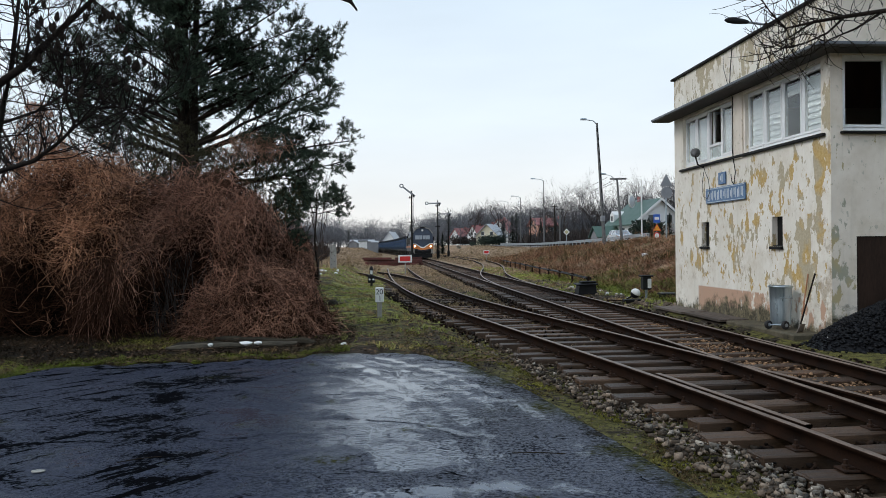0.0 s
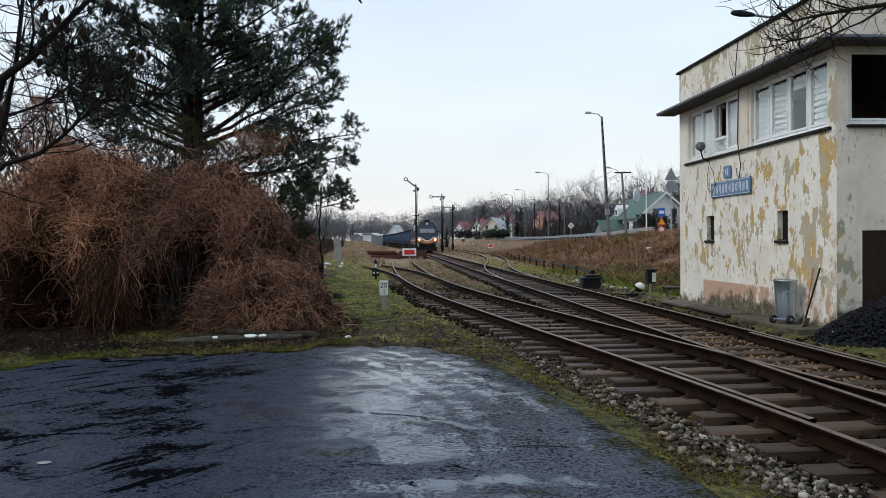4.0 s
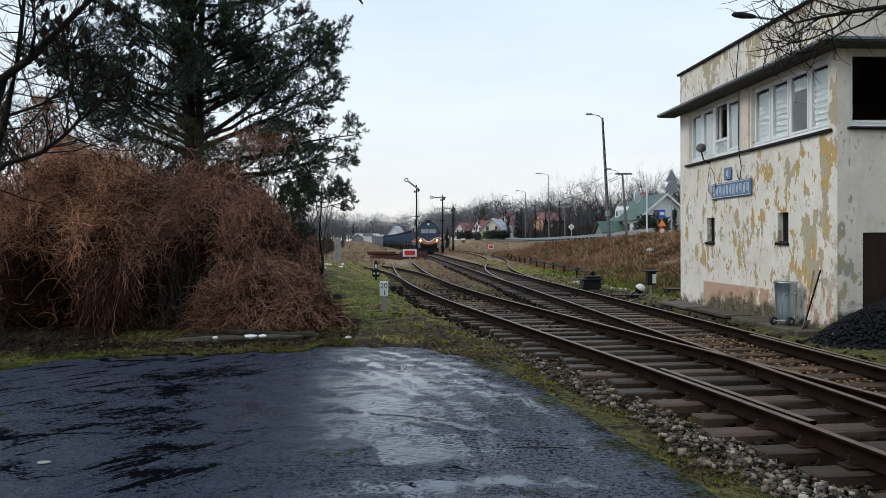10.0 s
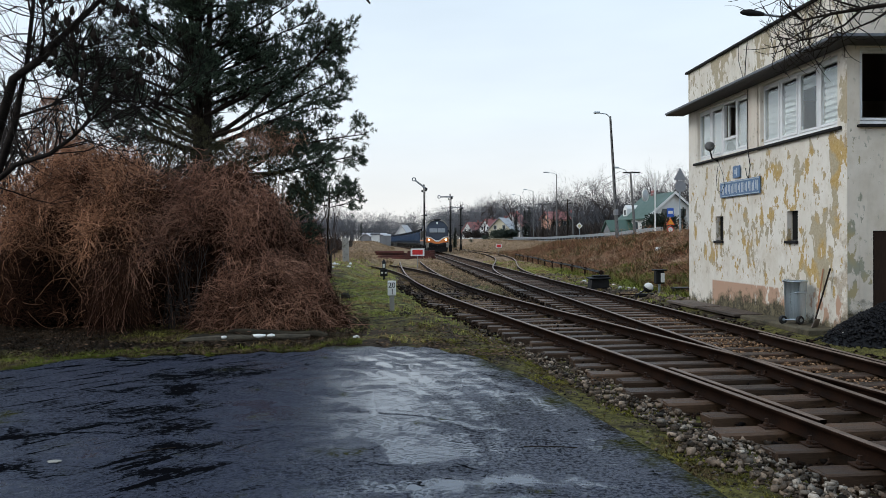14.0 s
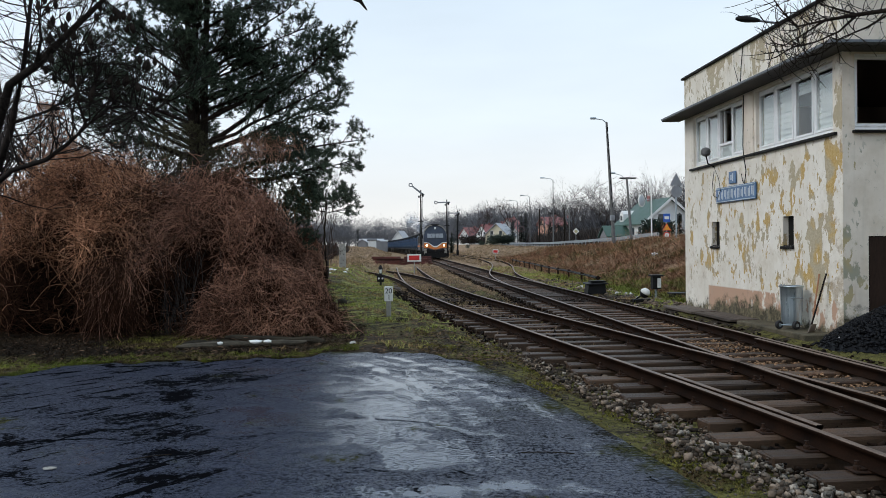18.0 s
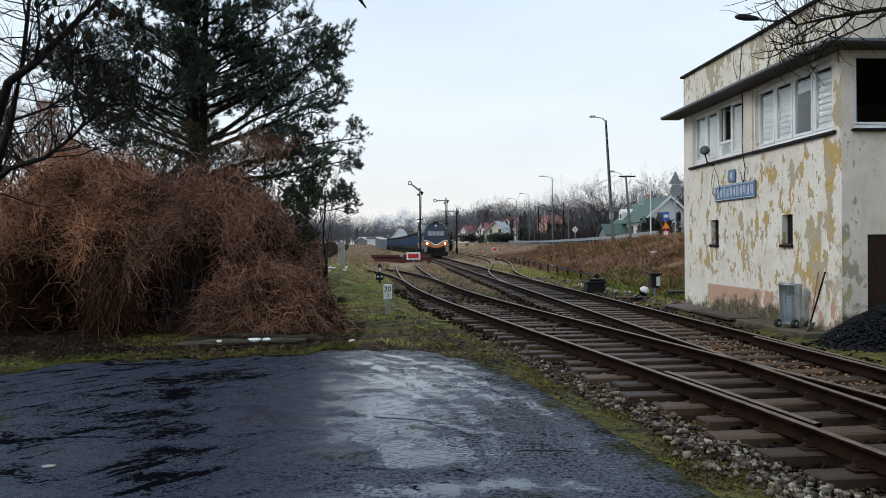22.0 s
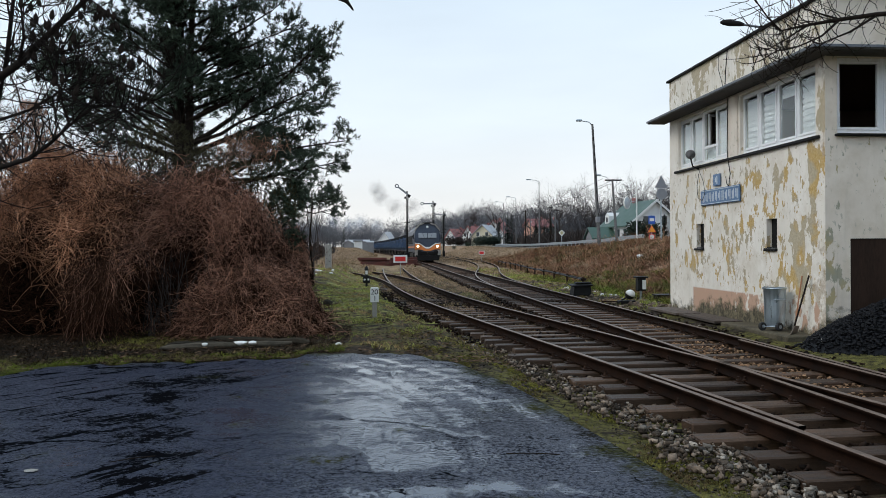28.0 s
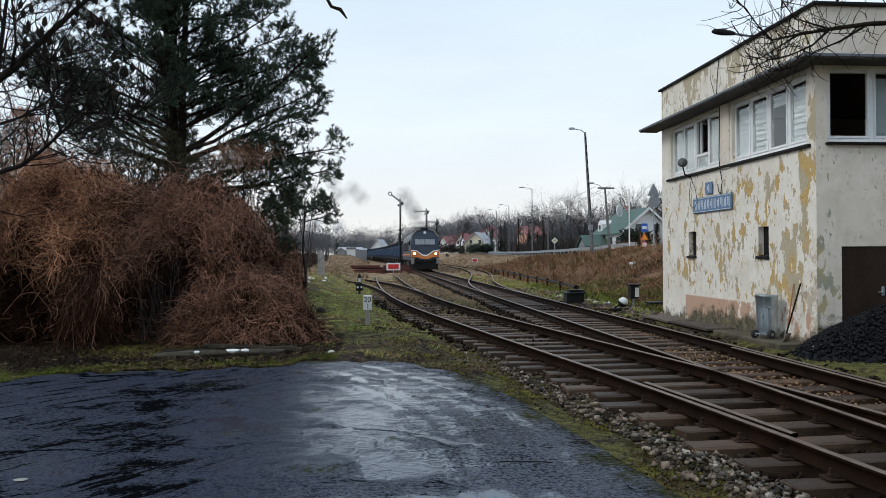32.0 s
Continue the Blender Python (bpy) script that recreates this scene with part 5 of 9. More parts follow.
def pine(name, at, height, trunks, label, seed, limbs, dense=4.8, size=(0.21, 0.34)):
    """A pine: limbs from the trunk to their tips, side branches on the outer part, shoots with needle tufts on those."""
    r = np.random.default_rng(seed)
    tree = thing(name, at, label, "tree", "pines")
    mb = MB()
    for dx, dy, lean, rad in trunks:
        pts = [(dx * (0.35 + 0.65 * min(1, t * 3)) + lean * t * height + 0.05 * math.sin(t * 9 + dx * 7), dy + 0.06 * math.sin(t * 7), t * height) for t in np.linspace(0, 1, 12)]
        mb.tube(pts, [rad * (1.35 if t == 0 else 1) * (1 - 0.9 * t) + 0.015 for t in np.linspace(0, 1, 12)], 9)
    part("trunk", mb, M_BARK, tree, smooth=True)
    wood_, twig_p, twig_r, tp, tw = MB(), [], [], [], []
    for a, e in limbs:
        a, e = np.array(a, float), np.array(e, float)
        ln = np.linalg.norm(e - a)
        d = (e - a) / ln
        bow = r.normal(0, 0.035, 3) * ln + np.array([0, 0, -0.02 * ln])
        path = [a + (e - a) * q + bow * 4 * q * (1 - q) + r.normal(0, 0.012 * ln, 3) * q * (1 - q) * 3 for q in np.linspace(0, 1, 8)]
        rad = 0.012 + 0.0125 * ln
        wood_.tube([tuple(p) for p in path], [rad * (1 - 0.85 * q) for q in np.linspace(0, 1, 8)], 6, cap=False)
        for k in range(int(3 + ln * dense * 0.93)):
            q = 1 - 0.68 * r.random() ** 1.25
            i = min(6, int(q * 7))
            b = path[i] + (path[i + 1] - path[i]) * (q * 7 - i)
            side = r.normal(0, 1, 3)
            side -= side.dot(d) * d
            side /= np.linalg.norm(side)
            w = d * r.uniform(0.5, 1.0) + side * r.uniform(0.5, 1.0) + np.array([0, 0, r.uniform(-0.05, 0.4)])
            w /= np.linalg.norm(w)
            sl = min(1.15, (0.22 + 0.30 * ln * (1.12 - q))) * r.uniform(0.7, 1.2)
            m, t = b + w * sl * 0.5 + np.array([0, 0, -0.03]), b + w * sl
            twig_p.append([b, m, t])
            twig_r.append([0.013, 0.009, 0.005])
            for j in range(int(6 + 7 * sl)):
                u = 1.0 if j == 0 else 1 - 0.6 * r.random() ** 1.4
                c = b + (t - b) * u
                g = w * 0.8 + r.normal(0, 0.6, 3) + np.array([0, 0, 0.4])
                g /= np.linalg.norm(g)
                sh = r.uniform(0.03, 0.2)
                twig_p.append([c, c + g * sh * 0.5, c + g * sh])
                twig_r.append([0.006, 0.005, 0.004])
                tp.append(c + g * sh * 0.75)
                tw.append(g)
    v, f = spikes(np.array(twig_p), np.array(twig_r))
    part("branchwork", wood_, M_BARK, tree)
    tagged(part("twigwork", np_mesh("twigwork", v, f, M_BARK), None, tree), kind="stuff")
    tp, tw = np.array(tp), np.array(tw)
    sc = r.uniform(*size, len(tp))
    v, f = joined([aimed(*CLUMPS[k], tp[k::6], tw[k::6], sc[k::6]) for k in range(6)])
    part("crown", np_mesh("crown", v, f, M_NEEDLE), None, tree, "dark green needle tufts")
    return tree


q = np.random.default_rng(5)
# limbs as (x, z) at the trunk and (x, z) at the tip
RIGHT = [(0.22, 4.70, 4.2, 6.6), (0.29, 4.77, 4.4, 7.95), (0.31, 5.5, 4.1, 7.5), (0.4, 6.1, 3.8, 7.8), (0.5, 7.1, 3.4, 8.7), (0.5, 7.5, 3.1, 9.3), (0.2, 4.5, 4.2, 6.2), (0.2, 4.4, 3.8, 5.75),
         (0.2, 3.7, 4.95, 5.05), (0.2, 3.5, 4.7, 4.5), (0.2, 3.7, 3.6, 5.2), (0.2, 3.3, 4.1, 4.1), (0.2, 3.5, 2.7, 4.9), (0.3, 6.6, 2.7, 8.3), (0.3, 5.8, 2.6, 7.1)]
LEFT = [(-0.2, 7.3, -2.9, 9.3), (-0.2, 6.5, -2.8, 8.5), (-0.2, 7.0, -1.9, 8.4), (-0.2, 6.0, -3.8, 7.8), (-0.2, 5.4, -3.6, 7.1), (-0.3, 4.8, -2.7, 7.0), (-0.3, 4.7, -3.3, 6.1), (-0.3, 4.5, -2.7, 5.4), (-0.3, 4.3, -1.9, 5.0), (-0.2, 6.1, -4.7, 7.25), (-0.2, 5.6, -2.0, 7.3), (-0.3, 4.4, -3.0, 5.7), (-0.2, 5.0, -2.4, 6.3), (-0.3, 4.9, -3.4, 6.7)]
limbs = [((x0 * 0.4, 0, z0), (x1, q.normal(0, 0.7), z1)) for x0, z0, x1, z1 in RIGHT + LEFT]
for k in range(34):
    az, zb = q.uniform(-2.1, -0.15) if k % 3 else q.uniform(0.7, 2.4), 5.3 + 4.0 * k / 34
    ln_ = q.uniform(1.0, 2.3)
    limbs.append(((0.1 * q.normal(), 0, zb), (math.cos(az) * ln_, math.sin(az) * ln_, zb + ln_ * q.uniform(0.45, 0.9))))
for k in range(13):
    az, zb = q.uniform(0.35, 2.8), 4.3 + 3.2 * k / 13
    ln_ = q.uniform(1.8, 2.9)
    limbs.append(((0.1, 0.1, zb), (math.cos(az) * ln_, math.sin(az) * ln_, zb + ln_ * q.uniform(0.35, 0.7))))
for k in range(24):
    az, zb = k * 2.4, 8.2 + 4.8 * k / 24
    ln_ = float(np.interp(zb, [8, 10, 13], [3.2, 2.7, 0.9])) * q.uniform(0.75, 1.05)
    limbs.append(((0.12, 0, zb), (math.cos(az) * ln_, math.sin(az) * ln_, zb + ln_ * q.uniform(0.4, 0.7))))
pine("pine_tree", (-5.84, 23, 0), 13.5, [(-0.16, 0, 0.0, 0.15), (0.18, 0.1, 0.012, 0.16), (0.05, 0.3, -0.012, 0.11)], "tall dark green pine with two close trunks", 5, limbs)
low = [((0, 0, 1.6 + 0.12 * k), (math.cos(k * 2.4) * 1.0, math.sin(k * 2.4) * 1.0, 2.2 + 0.12 * k)) for k in range(14)]
pine("pine_tree", (-4.0, 28, 0), 3.6, [(0, 0, 0.01, 0.08)], "low dark pine behind the brambles", 6, low)
flat_top = [((0, 0, 3.1 + 0.07 * k), (math.cos(k * 2.4) * (1.15 if k < 7 else 0.8), math.sin(k * 2.4) * 1.0, 3.45 + 0.06 * k)) for k in range(10)]
pine("pine_tree", (-2.75, 31, 0), 3.9, [(0, 0, 0.0, 0.035)], "thin flat-topped pine at the edge of the thicket", 7, flat_top, 6.0)

# a tawny conifer and an olive bush stand behind the thicket
for nm, at, hh, wd, n_, m, lab in (("conifer", (-8.5, 19.4, 0), 5.3, 0.95, 1000, M_VINER, "small tawny dying conifer behind the brambles"), ("evergreen_bush", (-5.7, 20.6, 0), 5.0, 1.9, 1300, M_OLIVE, "dull olive bush at the foot of the pine"), ("evergreen_bush", (-4.75, 21.6, 0), 4.5, 1.4, 1000, M_OLIVE, "dull olive bush behind the bramble thicket"), ("evergreen_bush", (-3.75, 22.3, 0), 5.0, 1.55, 1150, M_OLIVE, "dull olive bush overgrown with dead creeper")):
    q = np.random.default_rng(int(hh * 10))
    bu = thing(nm, at, lab, "bush" if nm != "conifer" else "tree")
    part("trunk", MB().tube([(0, 0, 0), (0.05, 0, hh * 0.9)], [0.06, 0.01], 6), M_BARK, bu)
    z = hh * (0.5 + 0.5 * q.random(n_))
    a, w = q.uniform(0, 6.28, n_), wd * np.sqrt(q.random(n_)) * np.clip((hh * 1.06 - z) / (hh * 0.45), 0.05, 1) ** 0.7
    cl = np.stack([np.cos(a) * w, np.sin(a) * w, z], -1)
    v, f = joined([batch(*CLUMPS[k], cl[k::4], q.uniform(0.12, 0.2, len(cl[k::4])), q, 1.0) for k in range(4)])
    part("crown", np_mesh("crown", v, f, m), None, bu)
    if n_ == 1150:
        st_ = np.stack([q.normal(0.1, 0.5, 500), q.normal(-0.6, 0.25, 500), 4.55 + q.normal(0, 0.18, 500)], -1)
        P = curls(q, st_, q.normal(0, 1, (500, 3)) + 1e-3, 500, 6, np.full((500, 1), 0.07), q.normal(0, 0.1, (500, 3)), 0.2, 0.12)
        tagged(part("dead_creeper", np_mesh("dead_creeper", *strands(P, np.full((500, 1), 0.005) * np.linspace(1, 0.5, 6)[None]), M_VINER), None, bu, "red-brown dead creeper"), kind="stuff")

# ---------------------------------------------------------------- train
M_NAVY = surf("grimy_dark_blue_paint", (0.012, 0.019, 0.038), (0.030, 0.043, 0.072), (0.3, 0.5), 2, 30, 0.05)
M_ORANGE = surf("orange_paint", (0.62, 0.17, 0.035), (0.75, 0.24, 0.06), (0.35, 0.5), 2, 30, 0.05)
M_SILVER = surf("grimy_silver_paint", (0.20, 0.19, 0.17), (0.34, 0.32, 0.29), (0.4, 0.6), 2, 30, 0.05)
M_WAGON = surf("blue_wagon_paint", (0.018, 0.042, 0.095), (0.042, 0.085, 0.16), (0.35, 0.55), 1.5, 25, 0.1, stain=(0.035, 0.035, 0.045))
# pale grey base colour in place of sky mirrored in the glass
M_GLASSD = surf("sky_pale_glass", (0.2, 0.22, 0.25), (0.28, 0.30, 0.32), (0.05, 0.1), 2, 10, 0)
M_LAMP = glow("headlamp_light", (1.0, 0.72, 0.42), 9.0)


def loco():
    lo = thing("locomotive", (0, 0, 0), "dark blue and orange diesel locomotive with lit headlamps", "locomotive")
    prof = [(-1.42, 1.0), (1.42, 1.0), (1.46, 2.6), (1.30, 3.45), (0.85, 3.95), (0.3, 4.08), (-0.3, 4.08), (-0.85, 3.95), (-1.30, 3.45), (-1.46, 2.6)]
    part("body", MB().prism(prof, 0.75, 18.4), M_NAVY, lo, "grimy dark body side")
    # nose: slopes back towards the windscreen
    k = len(prof)
    nose = MB().add([(x * 0.97, 0.32 + max(0, z - 2.35) * 0.28, z) for x, z in prof] + [(x * 1.004, 0.76 + max(0, z - 2.35) * 0.2, z + 0.004) for x, z in prof],
                    [tuple(range(k))] + [(i, k + i, k + (i + 1) % k, (i + 1) % k) for i in range(k)])
    part("cab_front", nose, M_NAVY, lo, "dark blue cab front")
    part("orange_band", MB().prism([(-1.40, 1.32), (-0.75, 1.32), (-0.3, 1.16), (0.3, 1.16), (0.75, 1.32), (1.40, 1.32), (1.40, 1.96), (0.85, 1.88), (0.2, 1.40), (-0.2, 1.40), (-0.85, 1.88), (-1.40, 1.96)], 0.27, 0.318), M_ORANGE, lo, "orange band with a dipped middle")
    part("pale_stripe", MB().prism([(-1.40, 1.98), (-0.85, 1.90), (-0.2, 1.42), (0.2, 1.42), (0.85, 1.90), (1.40, 1.98), (1.40, 2.06), (0.85, 2.00), (0.2, 1.58), (-0.2, 1.58), (-0.85, 2.00), (-1.40, 2.06)], 0.272, 0.318), M_WHITE, lo, "white stripe over the orange band")
    sl = pose(0, 0.31, 2.35, -15.6)
    for s in (-1, 1):
        ws = part("windscreen", MB().bev(min(s * 0.04, s * 0.98), -0.04, 0.22, max(s * 0.04, s * 0.98), 0.03, 0.78, 0.02, sl), M_GLASSD, lo, "windscreen glass coloured pale like reflected sky")
        part("wiper", MB().tube([sl @ Vector((s * 0.3, -0.06, 0.14)), sl @ Vector((s * 0.55, -0.06, 0.75))], 0.012, 5), M_DARK, ws)
        hl = part("headlamp_housing", MB().lathe([(0.16, 0), (0.16, 0.10), (0.13, 0.12)], 14, pose(s * 1.06, 0.285, 1.66, 90)), M_DARK, lo)
        part("headlamp", MB().lathe([(0.12, 0), (0.12, 0.02), (0.08, 0.05), (0.01, 0.06)], 14, pose(s * 1.06, 0.17, 1.66, 90)), M_LAMP, hl, "lit warm headlamp")
        bf = part("buffer", MB().lathe([(0.09, 0), (0.09, 0.42), (0.24, 0.44), (0.24, 0.48), (0.05, 0.51)], 14, pose(s * 0.88, 0.3, 1.02, 90)), M_DARK, lo)
        part("corner_step", MB().bev(min(s * 1.08, s * 1.42), 0.09, 0.66, max(s * 1.08, s * 1.42), 0.118, 1.24, 0.01), M_SILVER, lo, "pale step panel")
        part("mirror", MB().bev(s * 1.52 - 0.06, 0.95, 2.5, s * 1.52 + 0.06, 1.0, 2.95, 0.02), M_DARK, lo)
        part("shoulder", MB().prism([(s * 1.34, 3.35), (s * 0.88, 3.9), (s * 0.86, 3.98), (s * 0.35, 4.1), (s * 0.35, 4.2), (s * 0.92, 4.05), (s * 1.42, 3.45)], 0.55, 1.3), M_SILVER, lo, "pale roof shoulder")
        part("side_stripe", MB().box(s * 1.452 - 0.01, 1.0, 1.5, s * 1.452 + 0.01, 18.2, 1.66), M_ORANGE, lo, "orange side band")
        part("cab_window", MB().bev(s * 1.44 - 0.03, 1.2, 2.45, s * 1.44 + 0.03, 1.95, 3.1), M_GLASSD, lo)
        for q in range(9):
            part("grille", MB().bev(s * 1.455 - 0.02, 4.2 + q * 1.4, 1.95, s * 1.455 + 0.02, 5.3 + q * 1.4, 2.9), M_DARK, lo)
    part("buffer_beam", MB().bev(-1.38, 0.12, 0.72, 1.38, 0.74, 1.09, 0.03), M_DARK, lo)
    part("plough", MB().prism([(-1.25, 0.14), (1.25, 0.14), (1.30, 0.70), (-1.30, 0.70)], 0.02, 0.3), M_DARK, lo, "black snow plough")
    part("coupling", MB().tube([(0, 0.1, 0.98), (0, -0.25, 0.9), (0, -0.28, 0.6)], 0.05, 8), M_DARK, lo)
    part("top_lamp", MB().lathe([(0.14, 0), (0.14, 0.14), (0.05, 0.16)], 12, pose(0, 0.82, 3.78, 90)), M_WHITE, lo)
    part("roof_box", MB().bev(-0.5, 0.9, 4.05, 0.5, 1.8, 4.28, 0.05), M_DARK, lo)
    part("radiator_cover", MB().bev(-0.7, 6, 4.05, 0.7, 11, 4.3, 0.08), M_DARK, lo)
    part("exhaust_box", MB().bev(-0.35, 13, 4.05, 0.35, 14, 4.35), M_DARK, lo)
    for s in (-0.4, 0.4):
        part("horn", MB().tube([(s, 0.75, 4.22), (s, 1.1, 4.22)], [0.08, 0.02], 8), M_DARK, lo)
    part("fuel_tank", MB().bev(-1.25, 6.6, 0.35, 1.25, 12, 1.0, 0.12), M_DARK, lo)
    wheels = []
    wm = MB().lathe([(0.55, -0.76), (0.55, -0.73), (0.52, -0.62), (0.09, -0.60), (0.09, 0.60), (0.52, 0.62), (0.55, 0.73), (0.55, 0.76)], 18, pose(0, 0, 0, 0, 90)).mesh("wheelset", M_DARK)
    for b in (1.9, 13.1):
        for s in (-1, 1):
            part("bogie_frame", MB().bev(s * 1.05 - 0.1, b - 0.2, 0.45, s * 1.05 + 0.1, b + 3.9, 0.85, 0.05), M_DARK, lo)
        for q in range(3):
            wheels.append(part("wheelset", wm, None, lo, at=pose(0, b + 0.3 + q * 1.7, 0.55)))
    return lo, wheels


def wagon():
    w = thing("hopper_wagon", (0, 0, 0), "dark blue four-axle hopper wagon", "wagon", "wagons of the train")
    prof = [(-0.7, 1.15), (0.7, 1.15), (1.42, 1.75), (1.45, 2.75), (-1.45, 2.75), (-1.42, 1.75)]
    part("hopper", MB().prism(prof, 2.3, 10.5), M_WAGON, w)
    part("roof", MB().prism([(-1.45, 2.752), (1.45, 2.752), (1.3, 3.1), (0.8, 3.42), (0, 3.55), (-0.8, 3.42), (-1.3, 3.1)], 2.4, 10.4), M_WAGON, w)
    part("underframe", MB().bev(-1.35, 0.0, 0.95, 1.35, 12.8, 1.14, 0.03), M_DARK, w)
    for s in (-1, 1):
        for q in range(7):
            part("rib", MB().bev(s * 1.49 - 0.07, 2.3 + q * 1.34, 1.5, s * 1.49 + 0.07, 2.46 + q * 1.34, 2.85), M_WAGON, w)
        part("rim", MB().bev(s * 1.47 - 0.05, 2.3, 2.70, s * 1.47 + 0.05, 10.5, 2.82), M_WAGON, w)
    for q in range(5):
        y = 2.7 + q * 1.85
        part("roof_rib", MB().tube([(-1.46, y, 2.76), (-1.32, y, 3.14), (-0.82, y, 3.46), (0, y, 3.6), (0.82, y, 3.46), (1.32, y, 3.14), (1.46, y, 2.76)], 0.06, 5), M_DARK, w)
    for q in (0.3, 12.0):
        part("end_ladder", MB().tube([(-1.2, q, 1.1), (-1.2, q + 0.3, 2.7)], 0.025, 5).tube([(-0.85, q, 1.1), (-0.85, q + 0.3, 2.7)], 0.025, 5), M_DARK, w)
    wm = MB().lathe([(0.46, -0.76), (0.46, -0.73), (0.42, -0.62), (0.08, -0.60), (0.08, 0.60), (0.42, 0.62), (0.46, 0.73), (0.46, 0.76)], 14, pose(0, 0, 0, 0, 90)).mesh("wheelset", M_DARK)
    for b in (1.4, 9.4):
        for s in (-1, 1):
            part("bogie_frame", MB().bev(s * 1.03 - 0.08, b, 0.4, s * 1.03 + 0.08, b + 2.2, 0.75, 0.05), M_DARK, w)
        for q in (0.2, 2.0):
            part("wheelset", wm, None, w, at=pose(0, b + q, 0.46))
    return w


LOCO, LOCO_WHEELS = loco()
WAGONS = [wagon()]
for k in range(13):
    WAGONS.append(copy_thing(WAGONS[0], pose(0, 130 + k * 13.2, 0)))
RUN = [(0, 100.0), (3, 99.5), (6, 98.7), (9, 97.5), (12, 96.0), (14.5, 94.6), (17, 93.0), (19.5, 91.3), (22, 89.2), (25, 85.5), (28, 81.0), (30, 77.8), (32, 74.2)]


def on_track(y, length):
    """The pose of a vehicle whose front stands at y."""
    xa, xb = float(main_x(y + length * 0.2)), float(main_x(y + length * 0.8))
    a = math.atan2(xa - xb, length * 0.6)
    return pose(xa + (xa - xb) / 0.6 * 0.2, y, 0.16, 0, 0, math.degrees(a))


def motions():
    walk(LOCO, [(t, on_track(y, 18.4)) for t, y in RUN])
    for k, w in enumerate(WAGONS):
        walk(w, [(t, on_track(y + 19.2 + 13.2 * k, 12.8)) for t, y in RUN])
    moves()

# ---------------------------------------------------------------- bare trees
def twigs(out, p, d, ln, rad, depth, r, spread=0.6, droop=0.0, kids=(2, 4)):
    """A limb of four points and, out of it, its side twigs."""
    d = d / np.linalg.norm(d)
    pts, q, e = [p], p, d
    for i in range(3):
        e = e + r.normal(0, 0.13, 3) + np.array([0, 0, -droop])
        e /= np.linalg.norm(e)
        q = q + e * ln / 3
        pts.append(q)
    out.append((np.array(pts), np.array([rad, rad * 0.85, rad * 0.7, rad * (0.55 if depth else 0.25)]), depth))
    if depth:
        for k in range(r.integers(*kids) + 1):
            s = r.uniform(0.35, 1.0) if k else 1.0
            i = min(2, int(s * 3))
            b = pts[i] + (pts[i + 1] - pts[i]) * (s * 3 - i)
            side = r.normal(0, 1, 3)
            side -= side.dot(e) * e
            side /= np.linalg.norm(side)
            nd = e + side * spread * r.uniform(0.5, 1.3)
            twigs(out, b, nd, ln * r.uniform(0.5, 0.8), rad * (0.62 if k else 0.7) * (1.1 - 0.3 * s), depth - 1, r, spread, droop, kids)


def twig_arrays(out):
    return strands(np.array([o[0] for o in out]), np.array([o[1] for o in out]))


def bare_template(height, depth, seed, kids=(2, 4), rad=0.022, spread=0.6, flat=False):
    out, r = [], np.random.default_rng(seed)
    twigs(out, np.zeros(3), np.array([0, 0, 1.0]), height * 0.42, height * rad, depth, r, spread, -0.03, kids)
    if flat:
        big, fine = [o for o in out if o[2] > 1], [o for o in out if o[2] <= 1]
        return joined([tris(*ribbons(np.array([o[0][[0, 2, 3]] for o in big]), np.array([o[1][[0, 2, 3]] for o in big]) * 1.1)), spikes([o[0] for o in fine], [o[1] for o in fine])])
    return twig_arrays(out)


def bare_tree(name, at, height, depth, seed, label, kids=(2, 4), group="bare trees", mat=None, spread=0.6, rad=0.022):
    out, q = [], np.random.default_rng(seed)
    twigs(out, np.zeros(3), np.array([0, 0, 1.0]), height * 0.42, height * rad, depth, q, spread, -0.03, kids)
    tree = thing(name, at, label, "tree", group)
    part("trunk", np_mesh("trunk", *twig_arrays(out[:1]), mat or M_TWIG), None, tree)
    big, fine = [o for o in out[1:] if o[2] > 0], [o for o in out if o[2] == 0]
    v, f = joined([tris(*ribbons([o[0] for o in big], [o[1] for o in big])), spikes([o[0] for o in fine], [o[1] for o in fine])])
    part("crown", np_mesh("crown", v, f, mat or M_TWIG), None, tree, "bare twigs")
    return tree


for k, (x, y, h) in enumerate([(-9.5, 21.5, 6.5), (-8.2, 25, 5.2), (-11.5, 24, 6.8), (-7.6, 29, 5.6), (-5.0, 50, 5.0), (-4.6, 56, 5.4), (-13, 22, 7.5), (-9.0, 19.0, 5.5), (-7.1, 25.5, 5.6), (-6.4, 26.5, 5.2), (-7.7, 24.2, 5.8), (-4.9, 26, 5.0), (-9.8, 18.6, 5.6), (-10.6, 19.5, 6.2), (-8.4, 20.4, 6.0), (-11.4, 20.5, 6.5), (-6.7, 21.6, 5.4), (-7.3, 21.0, 5.6), (-2.9, 34, 5.2)]):
    bare_tree("bare_tree", (x, y, float(ground_z(x, y)) - 0.05), h, 5, 640 + k, "thin leafless grey-brown tree behind the brambles", (2, 4), spread=0.16 if -6 < x < -1 else 0.6, rad=0.008 if -6 < x < -1 else 0.022)

